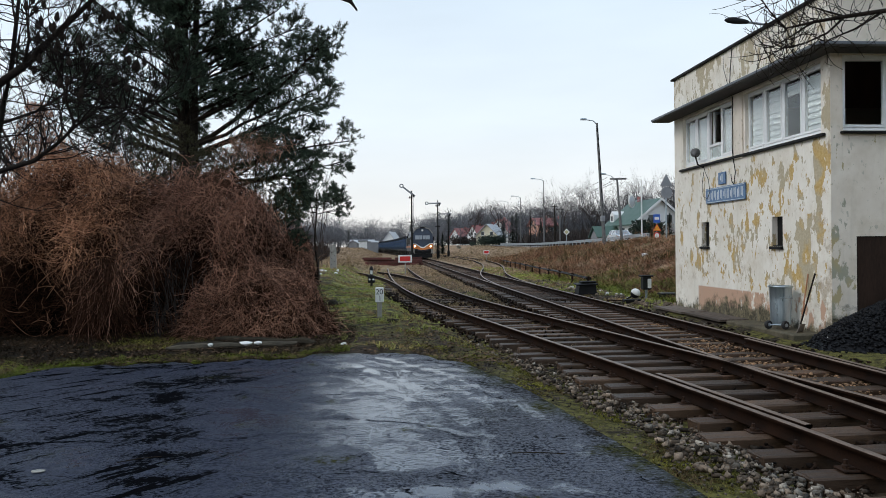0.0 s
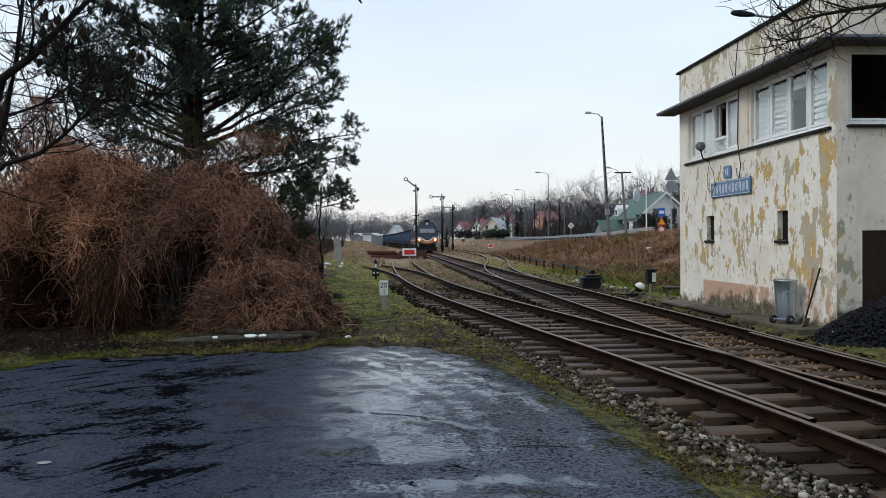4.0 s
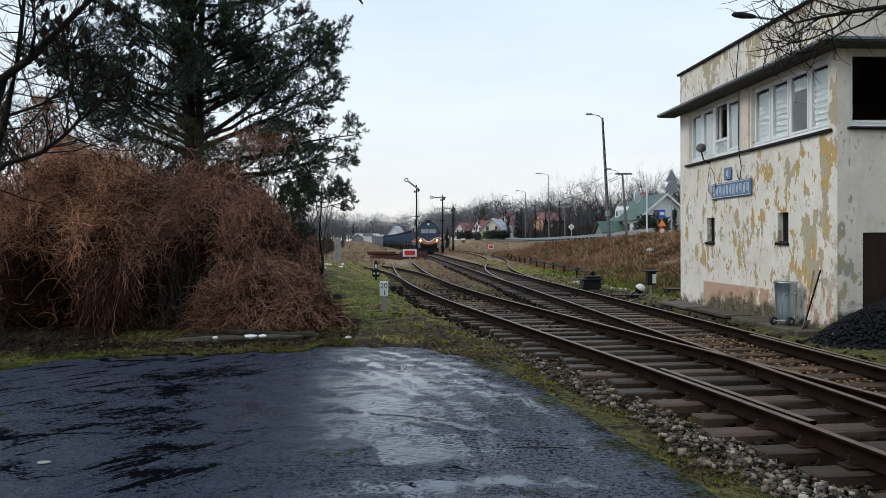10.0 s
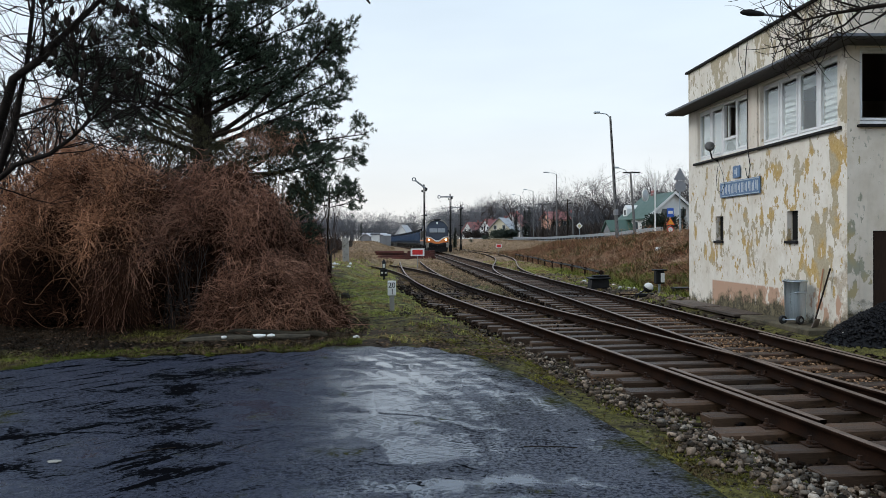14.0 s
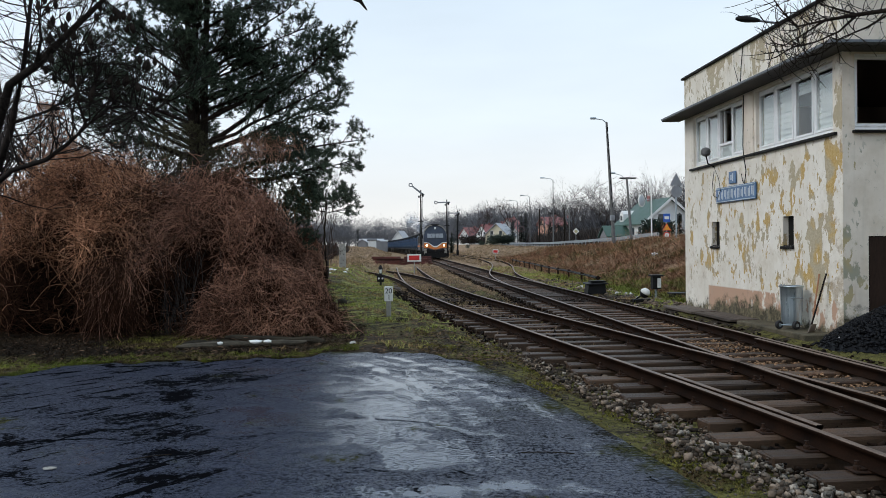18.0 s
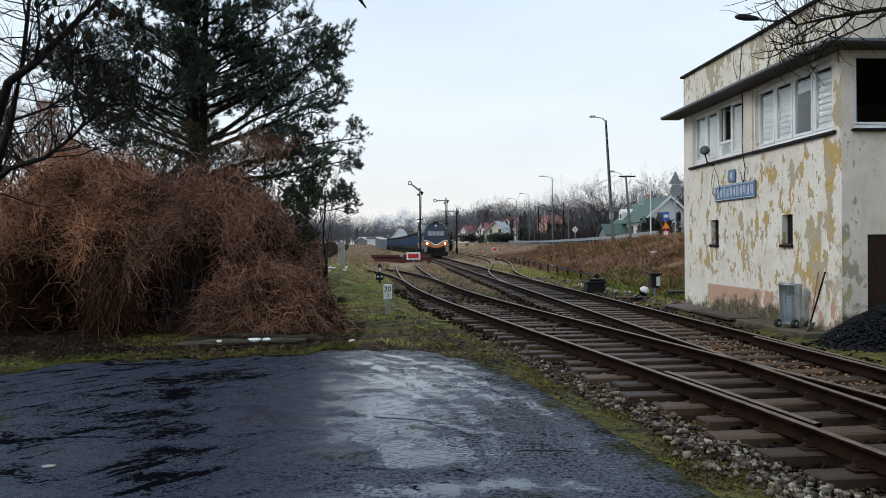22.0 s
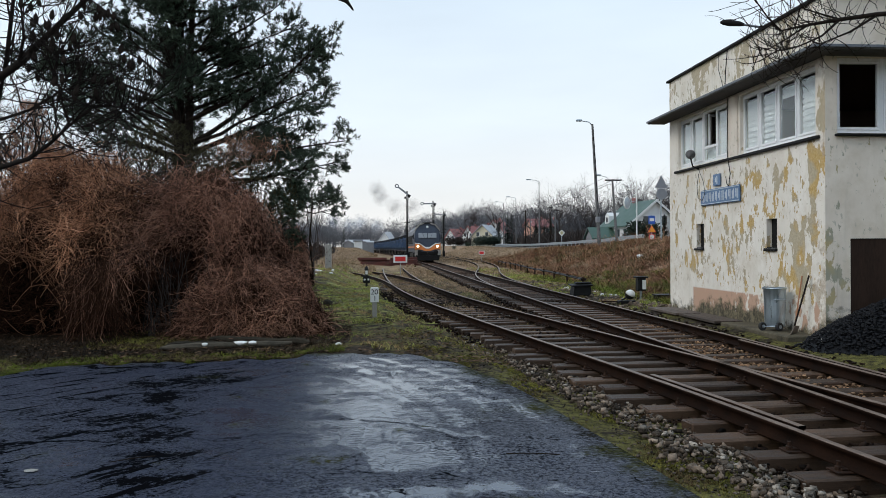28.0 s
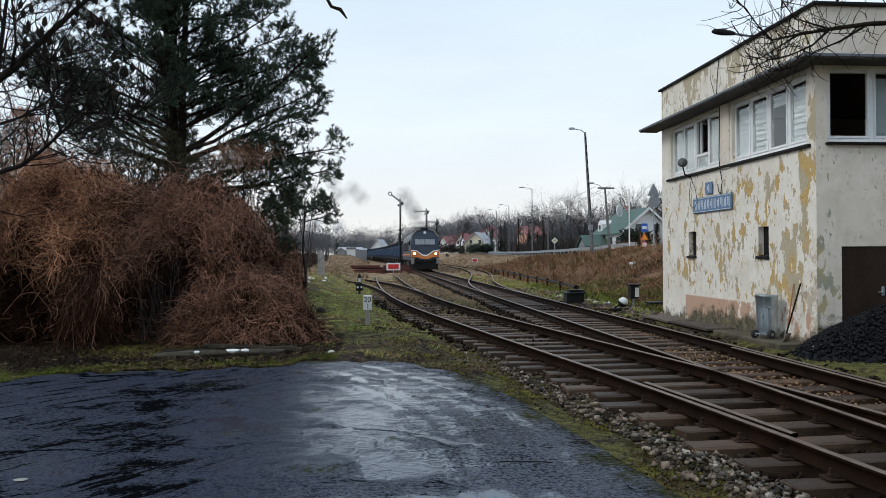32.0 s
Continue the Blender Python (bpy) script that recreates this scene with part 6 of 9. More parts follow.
# the near tree whose limbs cross the upper corner, with dark upright seed heads
M_BARK2 = surf("grey_brown_bark", (0.010, 0.008, 0.007), (0.035, 0.028, 0.024), (0.7, 0.9), 6, 40, 0.5, 0.006, spec=0.05)
sumac = thing("sumac_tree", (-5.7, 10.9, 0), "leafless sumac with dark upright seed heads", "tree")
o = np.array([-5.7, 10.9, 0])
r = np.random.default_rng(12)
mb, seeds_at, out = MB(), [], []
BOUGHS = [
    [(-5.7, 10.9, 0), (-5.5, 10.4, 1.2), (-5.0, 9.6, 2.7), (-4.4, 9.0, 3.62), (-4.1, 9.0, 3.85), (-3.73, 9.0, 4.23), (-3.36, 9.0, 4.59), (-3.0, 9, 4.9)],
    [(-5.7, 10.9, 0.1), (-5.4, 10.4, 1.3), (-4.9, 9.4, 2.4), (-4.38, 9.0, 2.64), (-4.0, 9.0, 2.76), (-3.75, 9.0, 2.95), (-3.54, 9.0, 3.15), (-3.28, 9.0, 3.37)],
    [(-5.5, 10.4, 1.2), (-5.0, 9.7, 2.4), (-4.42, 9.1, 3.2), (-4.28, 9.1, 3.9), (-4.2, 9.1, 4.6), (-4.1, 9.1, 5.2)],
    [(-4.1, 9.0, 3.85), (-3.95, 8.8, 4.1), (-3.95, 8.7, 4.6), (-3.85, 8.6, 5.1)],
    [(-3.54, 9.0, 3.15), (-3.62, 9.0, 3.4), (-3.66, 8.9, 3.75), (-3.60, 8.9, 4.0)],
    [(-3.28, 9.0, 3.37), (-3.1, 9.1, 3.4), (-2.8, 9.1, 3.3)],
    [(-4.42, 9.1, 3.2), (-4.0, 9.1, 3.35), (-3.7, 9.2, 3.6), (-3.5, 9.2, 3.62)],
]
for k, L in enumerate(BOUGHS):
    r0 = (0.075, 0.045, 0.05, 0.022, 0.018, 0.016, 0.02)[k]
    mb.tube(L, [r0 * (1 - 0.75 * i / (len(L) - 1)) for i in range(len(L))], 7)
    for q in range(27):
        i = r.integers(max(1, len(L) - 5), len(L) - 1)
        s = r.random()
        b = np.array(L[i]) * (1 - s) + np.array(L[i + 1]) * s
        d = np.array([r.normal(0.3, 0.8), r.normal(0, 0.5), r.normal(0.35, 0.5)])
        n0 = len(out)
        twigs(out, b, d, r.uniform(0.3, 0.7), 0.010, 2, r, 0.8, -0.05, (1, 3))
        for t in out[n0:]:
            if r.random() < 0.28:
                seeds_at.append(t[0][-1])
mb.v = [tuple(np.array(p) - o) for p in mb.v]
part("trunk", mb, M_BARK2, sumac, smooth=True)
v, f = twig_arrays(out)
part("twig_crown", np_mesh("twig_crown", v - o, f, M_BARK2), None, sumac)
head = MB().lathe([(0.005, 0), (0.024, 0.02), (0.030, 0.045), (0.021, 0.085), (0.004, 0.122)], 7).mesh("seed_head", M_BARK)
for k, p in enumerate([p for p in seeds_at if p[2] > 3.35][:110]):
    part("seed_head", head, None, sumac, "" if k else "dark dry seed head", at=pose(*(p - o), r.uniform(-15, 15), r.uniform(-15, 15), 0))

# a second tree beyond the right edge; its limbs hang before the building
ash = thing("overhanging_tree", (8.3, 6.0, 0), "leafless tree with limbs hanging before the building", "tree")
o = np.array([8.3, 6.0, 0])
r = np.random.default_rng(21)
mb, curly, thick = MB(), [], []
AL = [
    [(8.3, 6.0, 0), (8.2, 6.0, 2), (7.8, 6.2, 3.4), (6.6, 6.6, 4.0), (5.5, 6.9, 4.02), (4.6, 7, 3.98), (4.2, 7, 3.92), (3.87, 7, 3.86), (3.6, 7, 3.80)],
    [(4.2, 7, 3.92), (4.02, 7, 3.76), (3.8, 7, 3.66), (3.55, 7.0, 3.60), (3.38, 7, 3.5)],
    [(4.6, 7, 3.98), (4.3, 7, 3.80), (4.05, 7, 3.70), (3.84, 7, 3.55), (3.66, 7, 3.50)],
    [(3.87, 7, 3.86), (3.65, 7, 3.72), (3.48, 7, 3.62), (3.33, 7, 3.64)],
    [(3.6, 7, 3.8), (3.45, 7, 3.95), (3.34, 7, 4.1), (3.22, 7, 4.2)],
    [(4.2, 7, 3.92), (3.9, 7.1, 4.05), (3.7, 7, 4.2)],
]
AL = [L[:4] + [(x + 0.3, y, z) for x, y, z in L[4:]] if k == 0 else [(x + 0.3, y, z) for x, y, z in L] for k, L in enumerate(AL)]
for k, L in enumerate(AL):
    r0 = (0.13, 0.014, 0.014, 0.011, 0.010, 0.012)[k]
    mb.tube(L, [max(0.006, (r0 * (1 - i / (len(L) - 1)) ** 1.1) if k else (0.13, 0.11, 0.07, 0.04, 0.03, 0.024, 0.02, 0.014, 0.008)[i]) for i in range(len(L))], 7)
    for q in range((46, 22, 22, 12, 8, 12)[k]):
        i = r.integers(4 if k == 0 else 1, len(L) - 1)
        s = r.random()
        b = np.array(L[i]) * (1 - s) + np.array(L[i + 1]) * s
        d = np.array([r.normal(-0.45, 0.5), r.normal(0, 0.4), r.normal(-0.2, 0.6)])
        for ln_, rad_ in ((r.uniform(0.2, 0.5), 0.0055), (r.uniform(0.12, 0.3), 0.004), (r.uniform(0.1, 0.25), 0.0034)):
            # each twig bends up towards its tip
            pts, e = [b], d / np.linalg.norm(d)
            turn = np.array([r.normal(0, 0.12), r.normal(0, 0.1), r.uniform(-0.02, 0.26)])
            for w in range(7):
                e = e + turn + r.normal(0, 0.06, 3)
                e /= np.linalg.norm(e)
                pts.append(pts[-1] + e * ln_ / 7)
            curly.append(pts)
            thick.append(rad_ * np.linspace(1, 0.45, 8))
            b = pts[r.integers(2, 6)]
            d = e + r.normal(0, 0.7, 3)
mb.v = [tuple(np.array(p) - o) for p in mb.v]
part("trunk", mb, M_BARK, ash, smooth=True)
v, f = strands(np.array(curly), np.array(thick))
part("twig_crown", np_mesh("twig_crown", v - o, f, M_BARK), None, ash)
# and a tall one whose lowest twig hangs into the top of the picture
hang = thing("tall_bare_tree", (-6.6, 4.2, 0), "tall leafless tree with a long hanging twig", "tree")
o = np.array([-6.6, 4.2, 0])
mb = MB().tube([(-6.6, 4.2, 0), (-6.4, 4.4, 2.5), (-5.6, 4.8, 4.6), (-3.6, 5.4, 5.6), (-1.4, 5.9, 5.2), (-0.55, 6.0, 4.4), (-0.40, 6, 3.85), (-0.31, 6, 3.69), (-0.24, 6, 3.67), (-0.19, 6, 3.60)], [0.16, 0.13, 0.1, 0.06, 0.035, 0.018, 0.012, 0.013, 0.016, 0.006], 7)
mb.v = [tuple(np.array(p) - o) for p in mb.v]
part("trunk", mb, M_BARK, hang, smooth=True)

# ---------------------------------------------------------------- grass and litter
def blade_clump(seed, n=8, lean=0.5, width=0.05, simple=True):
    r = np.random.default_rng(seed)
    vs, fs = [], []
    for k in range(n):
        b = np.array([*r.normal(0, 0.22, 2), 0])
        a = r.uniform(0, 6.28)
        d = np.array([math.cos(a), math.sin(a), 0])
        s = np.array([-d[1], d[0], 0]) * width
        h = r.uniform(0.55, 1.0)
        m = b + d * lean * 0.35 * h + np.array([0, 0, h * 0.6])
        t = b + d * lean * r.uniform(0.7, 1.3) * h + np.array([0, 0, h * r.uniform(0.75, 1)])
        q = len(vs)
        if simple:
            vs += [b - s, b + s, t]
            fs.append((q, q + 1, q + 2))
            continue
        vs += [b - s, b + s, m + s * 0.6, m - s * 0.6, t]
        fs += [(q, q + 1, q + 2), (q, q + 2, q + 3), (q + 3, q + 2, q + 4)]
    return np.array(vs), np.array(fs)


def tufts(name, x, y, size, mat, label, seed, lean=0.5, width=0.05, up=0.0):
    r = np.random.default_rng(seed)
    pos = np.stack([x, y, ground_z(x, y) + up], -1)
    out = []
    for k in range(3):
        c = blade_clump(seed + k, 8, lean, width)
        sel = pos[k::3]
        out.append(batch(*c, sel, np.stack([size[k::3]] * 3, -1), r, 0.25))
    v, f = joined(out)
    return one(name, np_mesh(name, v, f, mat), None, label, "grass", kind="stuff")


def patchy(x, y, s=1.0):
    return np.sin(x * 1.9 * s + 1.3 * np.sin(y * 0.8 * s)) * np.sin(y * 1.6 * s + 0.9 * np.sin(x * 1.1 * s)) + 0.35 * np.sin(x * 5.3 * s + y * 3.1 * s)


def off_track(x, y):
    d = np.minimum(np.abs(x - main_x(y)), np.abs(x - side_x(y)))
    return d > 1.35


r = np.random.default_rng(31)
# moss and short grass round the yard
x, y = r.uniform(-9, -0.6, 8000), r.random(8000)
e = np.interp(x, ax_, edge)
y = e + 0.02 + np.interp(x, [-5.2, -4.8], [1.4, 0.6]) * y ** 1.8
tufts("yard_grass", x, y, r.uniform(0.02, 0.07, 8000), M_GRASS, "strip of short green grass along the yard", 51)
y = 2.4 + 13 * r.random(52000) ** 1.1
x = r.uniform(0.4, 3.4, 52000)
e = np.interp(x, ax_, edge, right=-9)
lft = side_x(y) - 1.35
keep = (y > e + 0.03) & (x < lft + 0.08) & (patchy(x, y, 1.6) + r.normal(0, 0.4, len(x)) + 1.6 * np.clip(x - lft + 0.7, 0, 0.7) > 0.40)
tufts("verge_moss", x[keep], y[keep], r.uniform(0.012, 0.034, keep.sum()), M_MOSS, "mossy verge between asphalt and ballast", 52, 1.0, 0.12)
x, y = r.uniform(-6, 3.2, 32000), 12.6 + 42 * r.random(32000) ** 1.3
keep = (off_track(x, y) | ((y > 20) & (r.random(len(x)) < 0.45))) & (patchy(x, y, 1.3) + r.normal(0, 0.35, len(x)) + np.clip(y - 21, 0, 9) * 0.03 - np.clip(19 - y, 0, 5) * 0.16 > 0.12) & (x < side_x(y) + 0.7) & (x > np.interp(y, [18, 24], [-2.4, -6]))
tufts("meadow_grass", x[keep], y[keep], r.uniform(0.04, 0.11, keep.sum()), M_MEADOW, "short green grass beside the siding", 53)
y = 13 + 38 * r.random(13000)
x = side_x(y) + r.uniform(-1.0, 0.72, 13000)
keep = patchy(x, y, 0.9) + r.normal(0, 0.5, len(x)) + (y - 18) * 0.06 > 0.2
tufts("siding_weeds", x[keep], y[keep], r.uniform(0.05, 0.12, keep.sum()), M_FIELD, "weeds and dead grass grown over the siding", 60, 0.8, 0.06, 0.04)
x, y = r.uniform(1.5, 4.0, 5000), r.uniform(17, 60, 5000)
keep = (x > side_x(y) - 1) & (np.abs(x - main_x(y)) > 1.2)
tufts("track_weeds", x[keep], y[keep], r.uniform(0.05, 0.14, keep.sum()), M_FIELD, "dry weeds between the tracks", 54)
x, y = r.uniform(6.9, 9.5, 6000), r.uniform(20.2, 60, 6000)
keep = (patchy(x, y, 0.7) + r.normal(0, 0.4, len(x)) > -0.3)
tufts("bank_foot_grass", x[keep], y[keep], r.uniform(0.06, 0.16, keep.sum()), M_MEADOW, "green grass at the foot of the bank", 55)
# green patches on the lower bank by the building
x, y = r.uniform(8.2, 12.5, 8000), 20.4 + 20 * r.random(8000) ** 1.3
keep = patchy(x, y, 0.9) + r.normal(0, 0.35, len(x)) - (x - 8.4) * 0.22 - (y - 20) * 0.02 > -0.6
tufts("bank_moss", x[keep], y[keep], r.uniform(0.12, 0.3, keep.sum()), M_GRASS, "green weeds on the lower bank", 59, 0.9, 0.05)
# tawny bank
x, y = r.uniform(8.2, 23, 34000), 20.5 + 75 * r.random(34000) ** 1.4
keep = (x > np.interp(y, [20, 36, 60, 110], [8.6, 9.0, 10.6, 13.5]) + r.normal(0, 0.4, len(x)))
keep &= patchy(x, y, 0.55) + 0.5 * patchy(x, y, 1.7) + r.normal(0, 0.4, len(x)) > -0.55
x, y = x[keep], y[keep]
tufts("bank_grass", x, y, r.uniform(0.12, 0.34, len(x)) * (1.1 + 0.4 * patchy(x, y, 0.8)) * np.interp(y, [20, 60], [1, 1.3]) * np.interp(x - np.interp(y, [20, 36, 60, 110], [8.9, 9.3, 11, 14]), [6, 9], [1, 0.45]), M_STRAW, "tall tawny dead grass on the railway bank", 56, 1.5, 0.03)
x, y = r.uniform(9.6, 20, 2600), r.uniform(30, 70, 2600)
keep = (x > np.interp(y, [20, 36, 60, 110], [8.9, 9.3, 11, 14]) + 0.6) & (patchy(x, y, 0.7) + r.normal(0, 0.4, len(x)) > -0.1)
tufts("bleached_bank_grass", x[keep], y[keep], r.uniform(0.18, 0.42, keep.sum()), M_FIELD, "bleached dead grass on the railway bank", 60, 1.5, 0.04)
x, y = r.uniform(-14, 31, 26000), 45 + 140 * r.random(26000) ** 1.1
keep = off_track(x, y) & (np.abs(x - main_x(y)) > 2.0) & ~((x > 9) & (y < 80)) & ~((x > 14) & (y < 88)) & (np.abs(x - road_x(y)) > 3.6)
tufts("field_grass", x[keep], y[keep], r.uniform(0.12, 0.34, keep.sum()), M_FIELD, "pale dead grass beyond the sidings", 57, 0.7, 0.05)
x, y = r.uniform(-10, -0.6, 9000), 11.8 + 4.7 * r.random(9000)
# litter darkened in its colour for the shade under the brambles
tufts("dead_litter", x, y, r.uniform(0.03, 0.11, 9000), surf("shaded_leaf_litter", (0.003, 0.0024, 0.0018), (0.050, 0.033, 0.020), (0.7, 0.9), 1, 8, 0, spec=0.05, island=0.9), "dead stalks and leaf litter coloured dark for shade under the brambles", 58, 1.6, 0.05)
x, y = r.normal(-4.2, 0.4, 1500), 13.2 + 2.6 * r.random(1500)
tufts("dead_turf", x, y, r.uniform(0.03, 0.09, 1500), M_MOSS, "olive tussocks before the hollow in the brambles", 59, 1.2, 0.08)
# fallen leaves on the verge
lf = np.array([(-1, 0, 0), (0, -0.6, 0.1), (1, 0, 0.25), (0, 0.6, 0.12)])
lq = np.array([(0, 1, 2), (0, 2, 3)])
n = 16000
x, y = r.uniform(-9.0, 3.0, n), 11.2 + 9 * r.random(n) ** 1.4
keep = (y > np.interp(x, ax_, edge, right=-9) - 0.15) & off_track(x, y) & ((x > -4.2) | (r.random(n) < 0.3))
x, y = x[keep], y[keep]
v, f = batch(lf, lq, np.stack([x, y, ground_z(x, y) + 0.035], -1), r.uniform(0.012, 0.04, len(x)), r, 0.6)
one("fallen_leaves", np_mesh("fallen_leaves", v, f, surf("dark_brown_matter", (0.03, 0.018, 0.011), (0.16, 0.10, 0.06), (0.7, 0.9), 2, 20, 0, spec=0.1, island=0.7)), None, "small brown fallen leaves on the verge", "leaves", kind="stuff")
n = 7000
y = 2.6 + 12 * r.random(n) ** 1.2
x = r.uniform(0.2, 3.3, n)
keep = (y > np.interp(x, ax_, edge, right=-9) - 0.35 * r.random(n)) & (x < side_x(y) - 1.3)
x, y = x[keep], y[keep]
v, f = stones(np.stack([x, y, np.maximum(ground_z(x, y), -0.02) + 0.012], -1), 0.004 + 0.012 * r.random(len(x)) ** 2, 61)
one("verge_grit", np_mesh("verge_grit", v, f, surf("verge_grit", (0.012, 0.010, 0.009), (0.13, 0.105, 0.085), (0.6, 0.9), 5, 40, 0, spec=0.1, island=0.9)), None, "loose grit and crumbs of earth on the verge", "grit", kind="stuff")
x, y = r.uniform(6.9, 9.3, 900), 20.3 + 18 * r.random(900) ** 1.5
v, f = stones(np.stack([x, y, ground_z(x, y) + 0.02], -1), 0.02 + 0.08 * r.random(900) ** 3, 62)
one("bank_rubble", np_mesh("bank_rubble", v, f, M_BALLAST), None, "loose stones and rubble at the foot of the bank", "rubble", kind="stuff")
q = np.random.default_rng(77)
n = 2600
x, y = q.uniform(9.8, 16.5, n), 21.0 + 24 * q.random(n) ** 1.7
keep = patchy(x, y, 0.6) + q.normal(0, 0.3, n) > 0.15
x, y = x[keep], y[keep]
d = np.stack([q.normal(-0.3, 0.6, len(x)), q.normal(-0.3, 0.6, len(x)), q.uniform(0.3, 1, len(x))], -1)
P = curls(q, np.stack([x, y, ground_z(x, y)], -1), d / np.linalg.norm(d, axis=1, keepdims=True), len(x), 7, q.uniform(0.06, 0.16, len(x))[:, None], q.normal(0, 0.15, (len(x), 3)), 0.3, 0.12)
one("bank_scrub", np_mesh("bank_scrub", *strands(P, q.uniform(0.006, 0.014, len(x))[:, None] * np.linspace(1, 0.4, 7)[None]), M_VINER), None, "brown bramble canes arching over the bank", "scrub", kind="stuff")
# saplings and dry stems on the upper bank
out = []
for k in range(260):
    x, y = r.uniform(10, 20), r.uniform(22, 60)
    twigs(out, np.array([x, y, float(ground_z(x, y))]), np.array([r.normal(-0.2, 0.3), r.normal(0, 0.3), 1]), r.uniform(0.35, 0.8), 0.008, 2, r, 0.6, 0.0, (1, 3))
one("bank_saplings", np_mesh("bank_saplings", *twig_arrays(out), M_VINE), None, "bare thin saplings and dry stems on the bank", "shrubs", kind="stuff")

# ---------------------------------------------------------------- road on the bank
M_SIGNBACK = surf("grey_sign_back", (0.2, 0.21, 0.23), (0.3, 0.31, 0.33), (0.4, 0.6), 4, 30, 0.05, metal=0.5)


M_ROAD = surf("grey_asphalt", (0.05, 0.052, 0.056), (0.09, 0.092, 0.096), (0.4, 0.7), 1, 40, 0.2, 0.004)
ry = np.concatenate([np.linspace(-300, 0, 16), np.linspace(10, 420, 90)])
RX, RY = np.meshgrid(np.linspace(-3.3, 3.3, 5), ry)
RX = RX + road_x(RY)
one("road", grid_mesh("road", RX, RY, ground_z(road_x(RY), RY) + 0.12 - 0.004 * np.abs(RX - road_x(RY)), M_ROAD), None, "grey asphalt road on top of the bank", "road", kind="structure")


def gz(x, y):
    return float(ground_z(x, y))


rail_g = thing("guardrail", (0, 0, 0), "long galvanised steel guardrail along the road", "guardrail")
yy = np.arange(62, 152, 4.0)
beam = [(-0.02, 0.42), (0.03, 0.47), (-0.02, 0.54), (-0.02, 0.60), (0.03, 0.67), (-0.02, 0.72), (-0.05, 0.72), (-0.05, 0.42)]
for a in yy:
    x0, x1 = float(road_x(a)) - 4.3, float(road_x(a + 4)) - 4.3
    bm_ = MB()
    vs = [(x0 + p, a, gz(x0, a) + q) for p, q in beam] + [(x1 + p, a + 3.99, gz(x1, a + 4) + q) for p, q in beam]
    k = len(beam)
    bm_.add(vs, [tuple(range(k)), tuple(range(2 * k - 1, k - 1, -1))] + [(i, k + i, k + (i + 1) % k, (i + 1) % k) for i in range(k)])
    part("beam", bm_, M_STEEL, rail_g)
    for d in (0, 2):
        px_ = float(road_x(a + d)) - 4.2
        part("post", MB().box(px_ - 0.04, a + d - 0.03, gz(px_, a + d) - 0.1, px_ + 0.04, a + d + 0.03, gz(px_, a + d) + 0.7), M_STEEL, rail_g)


# ---------------------------------------------------------------- street lamps, poles and signs
def street_lamp(x, y, top, arm, lean=0.0, r=0.07, mat=None, label="concrete street lamp on the road bank"):
    z = gz(x, y)
    h = top - z
    lp = thing("street_lamp", (x, y, z), label, "street lamp", "street lamps")
    part("pole", MB().tube([(0, 0, -0.2), (lean * 0.5, 0, h * 0.5), (lean, 0, h)], [r * 1.5, r * 1.15, r * 0.8], 8), mat or M_POLE, lp)
    part("arm", MB().tube([(lean, 0, h - 0.1), (lean + arm * 0.3, 0, h + 0.18), (lean + arm, 0, h + 0.28)], 0.04, 6), M_STEEL, lp)
    part("lamp_head", MB().bev(min(lean + arm * 0.85, lean + arm * 1.35), -0.13, h + 0.22, max(lean + arm * 0.85, lean + arm * 1.35), 0.13, h + 0.38, 0.05), M_STEEL, lp)
    return lp


la = street_lamp(17.92, 60, 11.65, -1.0, -0.55, 0.11, label="tall leaning perforated concrete street lamp")
for q in range(14):
    zz = 1.2 + q * 0.62
    part("recess", MB().bev(-0.045 - 0.055 * zz, -0.135, zz, 0.045 - 0.055 * zz, 0.135, zz + 0.34, 0.01), M_DARK, la)
part("junction_box", MB().bev(-0.3, -0.2, 2.0, 0.02, 0.15, 2.45, 0.02), M_SIGNBACK, la, "grey junction box")
street_lamp(24.8, 115, 11.81, -1.5)
street_lamp(26.3, 143, 11.02, -1.4)
street_lamp(27.54, 165, 11.4, -1.4)
for x, y, h, m in ((30.5, 150, 8, M_POLE), (25.2, 128, 6.5, M_BARK), (24.2, 105, 6.0, M_BARK), (25.4, 118, 5.5, M_POLE), (23.5, 99, 5.2, M_POLE)):
    pl = thing("utility_pole", (x, y, gz(x, y)), "plain utility pole beside the road", "pole", "utility poles")
    part("mast", MB().tube([(0, 0, -0.2), (0, 0, h)], [0.11, 0.07], 7), m, pl)
    part("crossarm", MB().bev(-0.5, -0.04, h - 0.25, 0.5, 0.04, h - 0.17), M_DARK, pl)
z = gz(21.97, 68)
pl = thing("utility_pole", (21.97, 68, z), "dark concrete pole with a crossarm and a lamp", "pole", "utility poles")
part("mast", MB().tube([(0, 0, -0.2), (-0.43, 0, 7.9 - z)], [0.15, 0.09], 8), M_POLE, pl)
part("crossarm", MB().bev(-1.1, -0.06, 7.75 - z, 0.45, 0.06, 7.88 - z, 0.01), M_DARK, pl)
part("lamp_arm", MB().tube([(-0.4, 0, 7.6 - z), (-1.0, 0, 8.1 - z), (-1.6, 0, 8.25 - z)], 0.03, 6), M_STEEL, pl)
part("lamp_head", MB().bev(-2.1, -0.12, 8.2 - z, -1.5, 0.12, 8.36 - z, 0.05), M_STEEL, pl)
wires = thing("overhead_wires", (0, 0, 0), "thin overhead wires between the roadside poles", "wires")
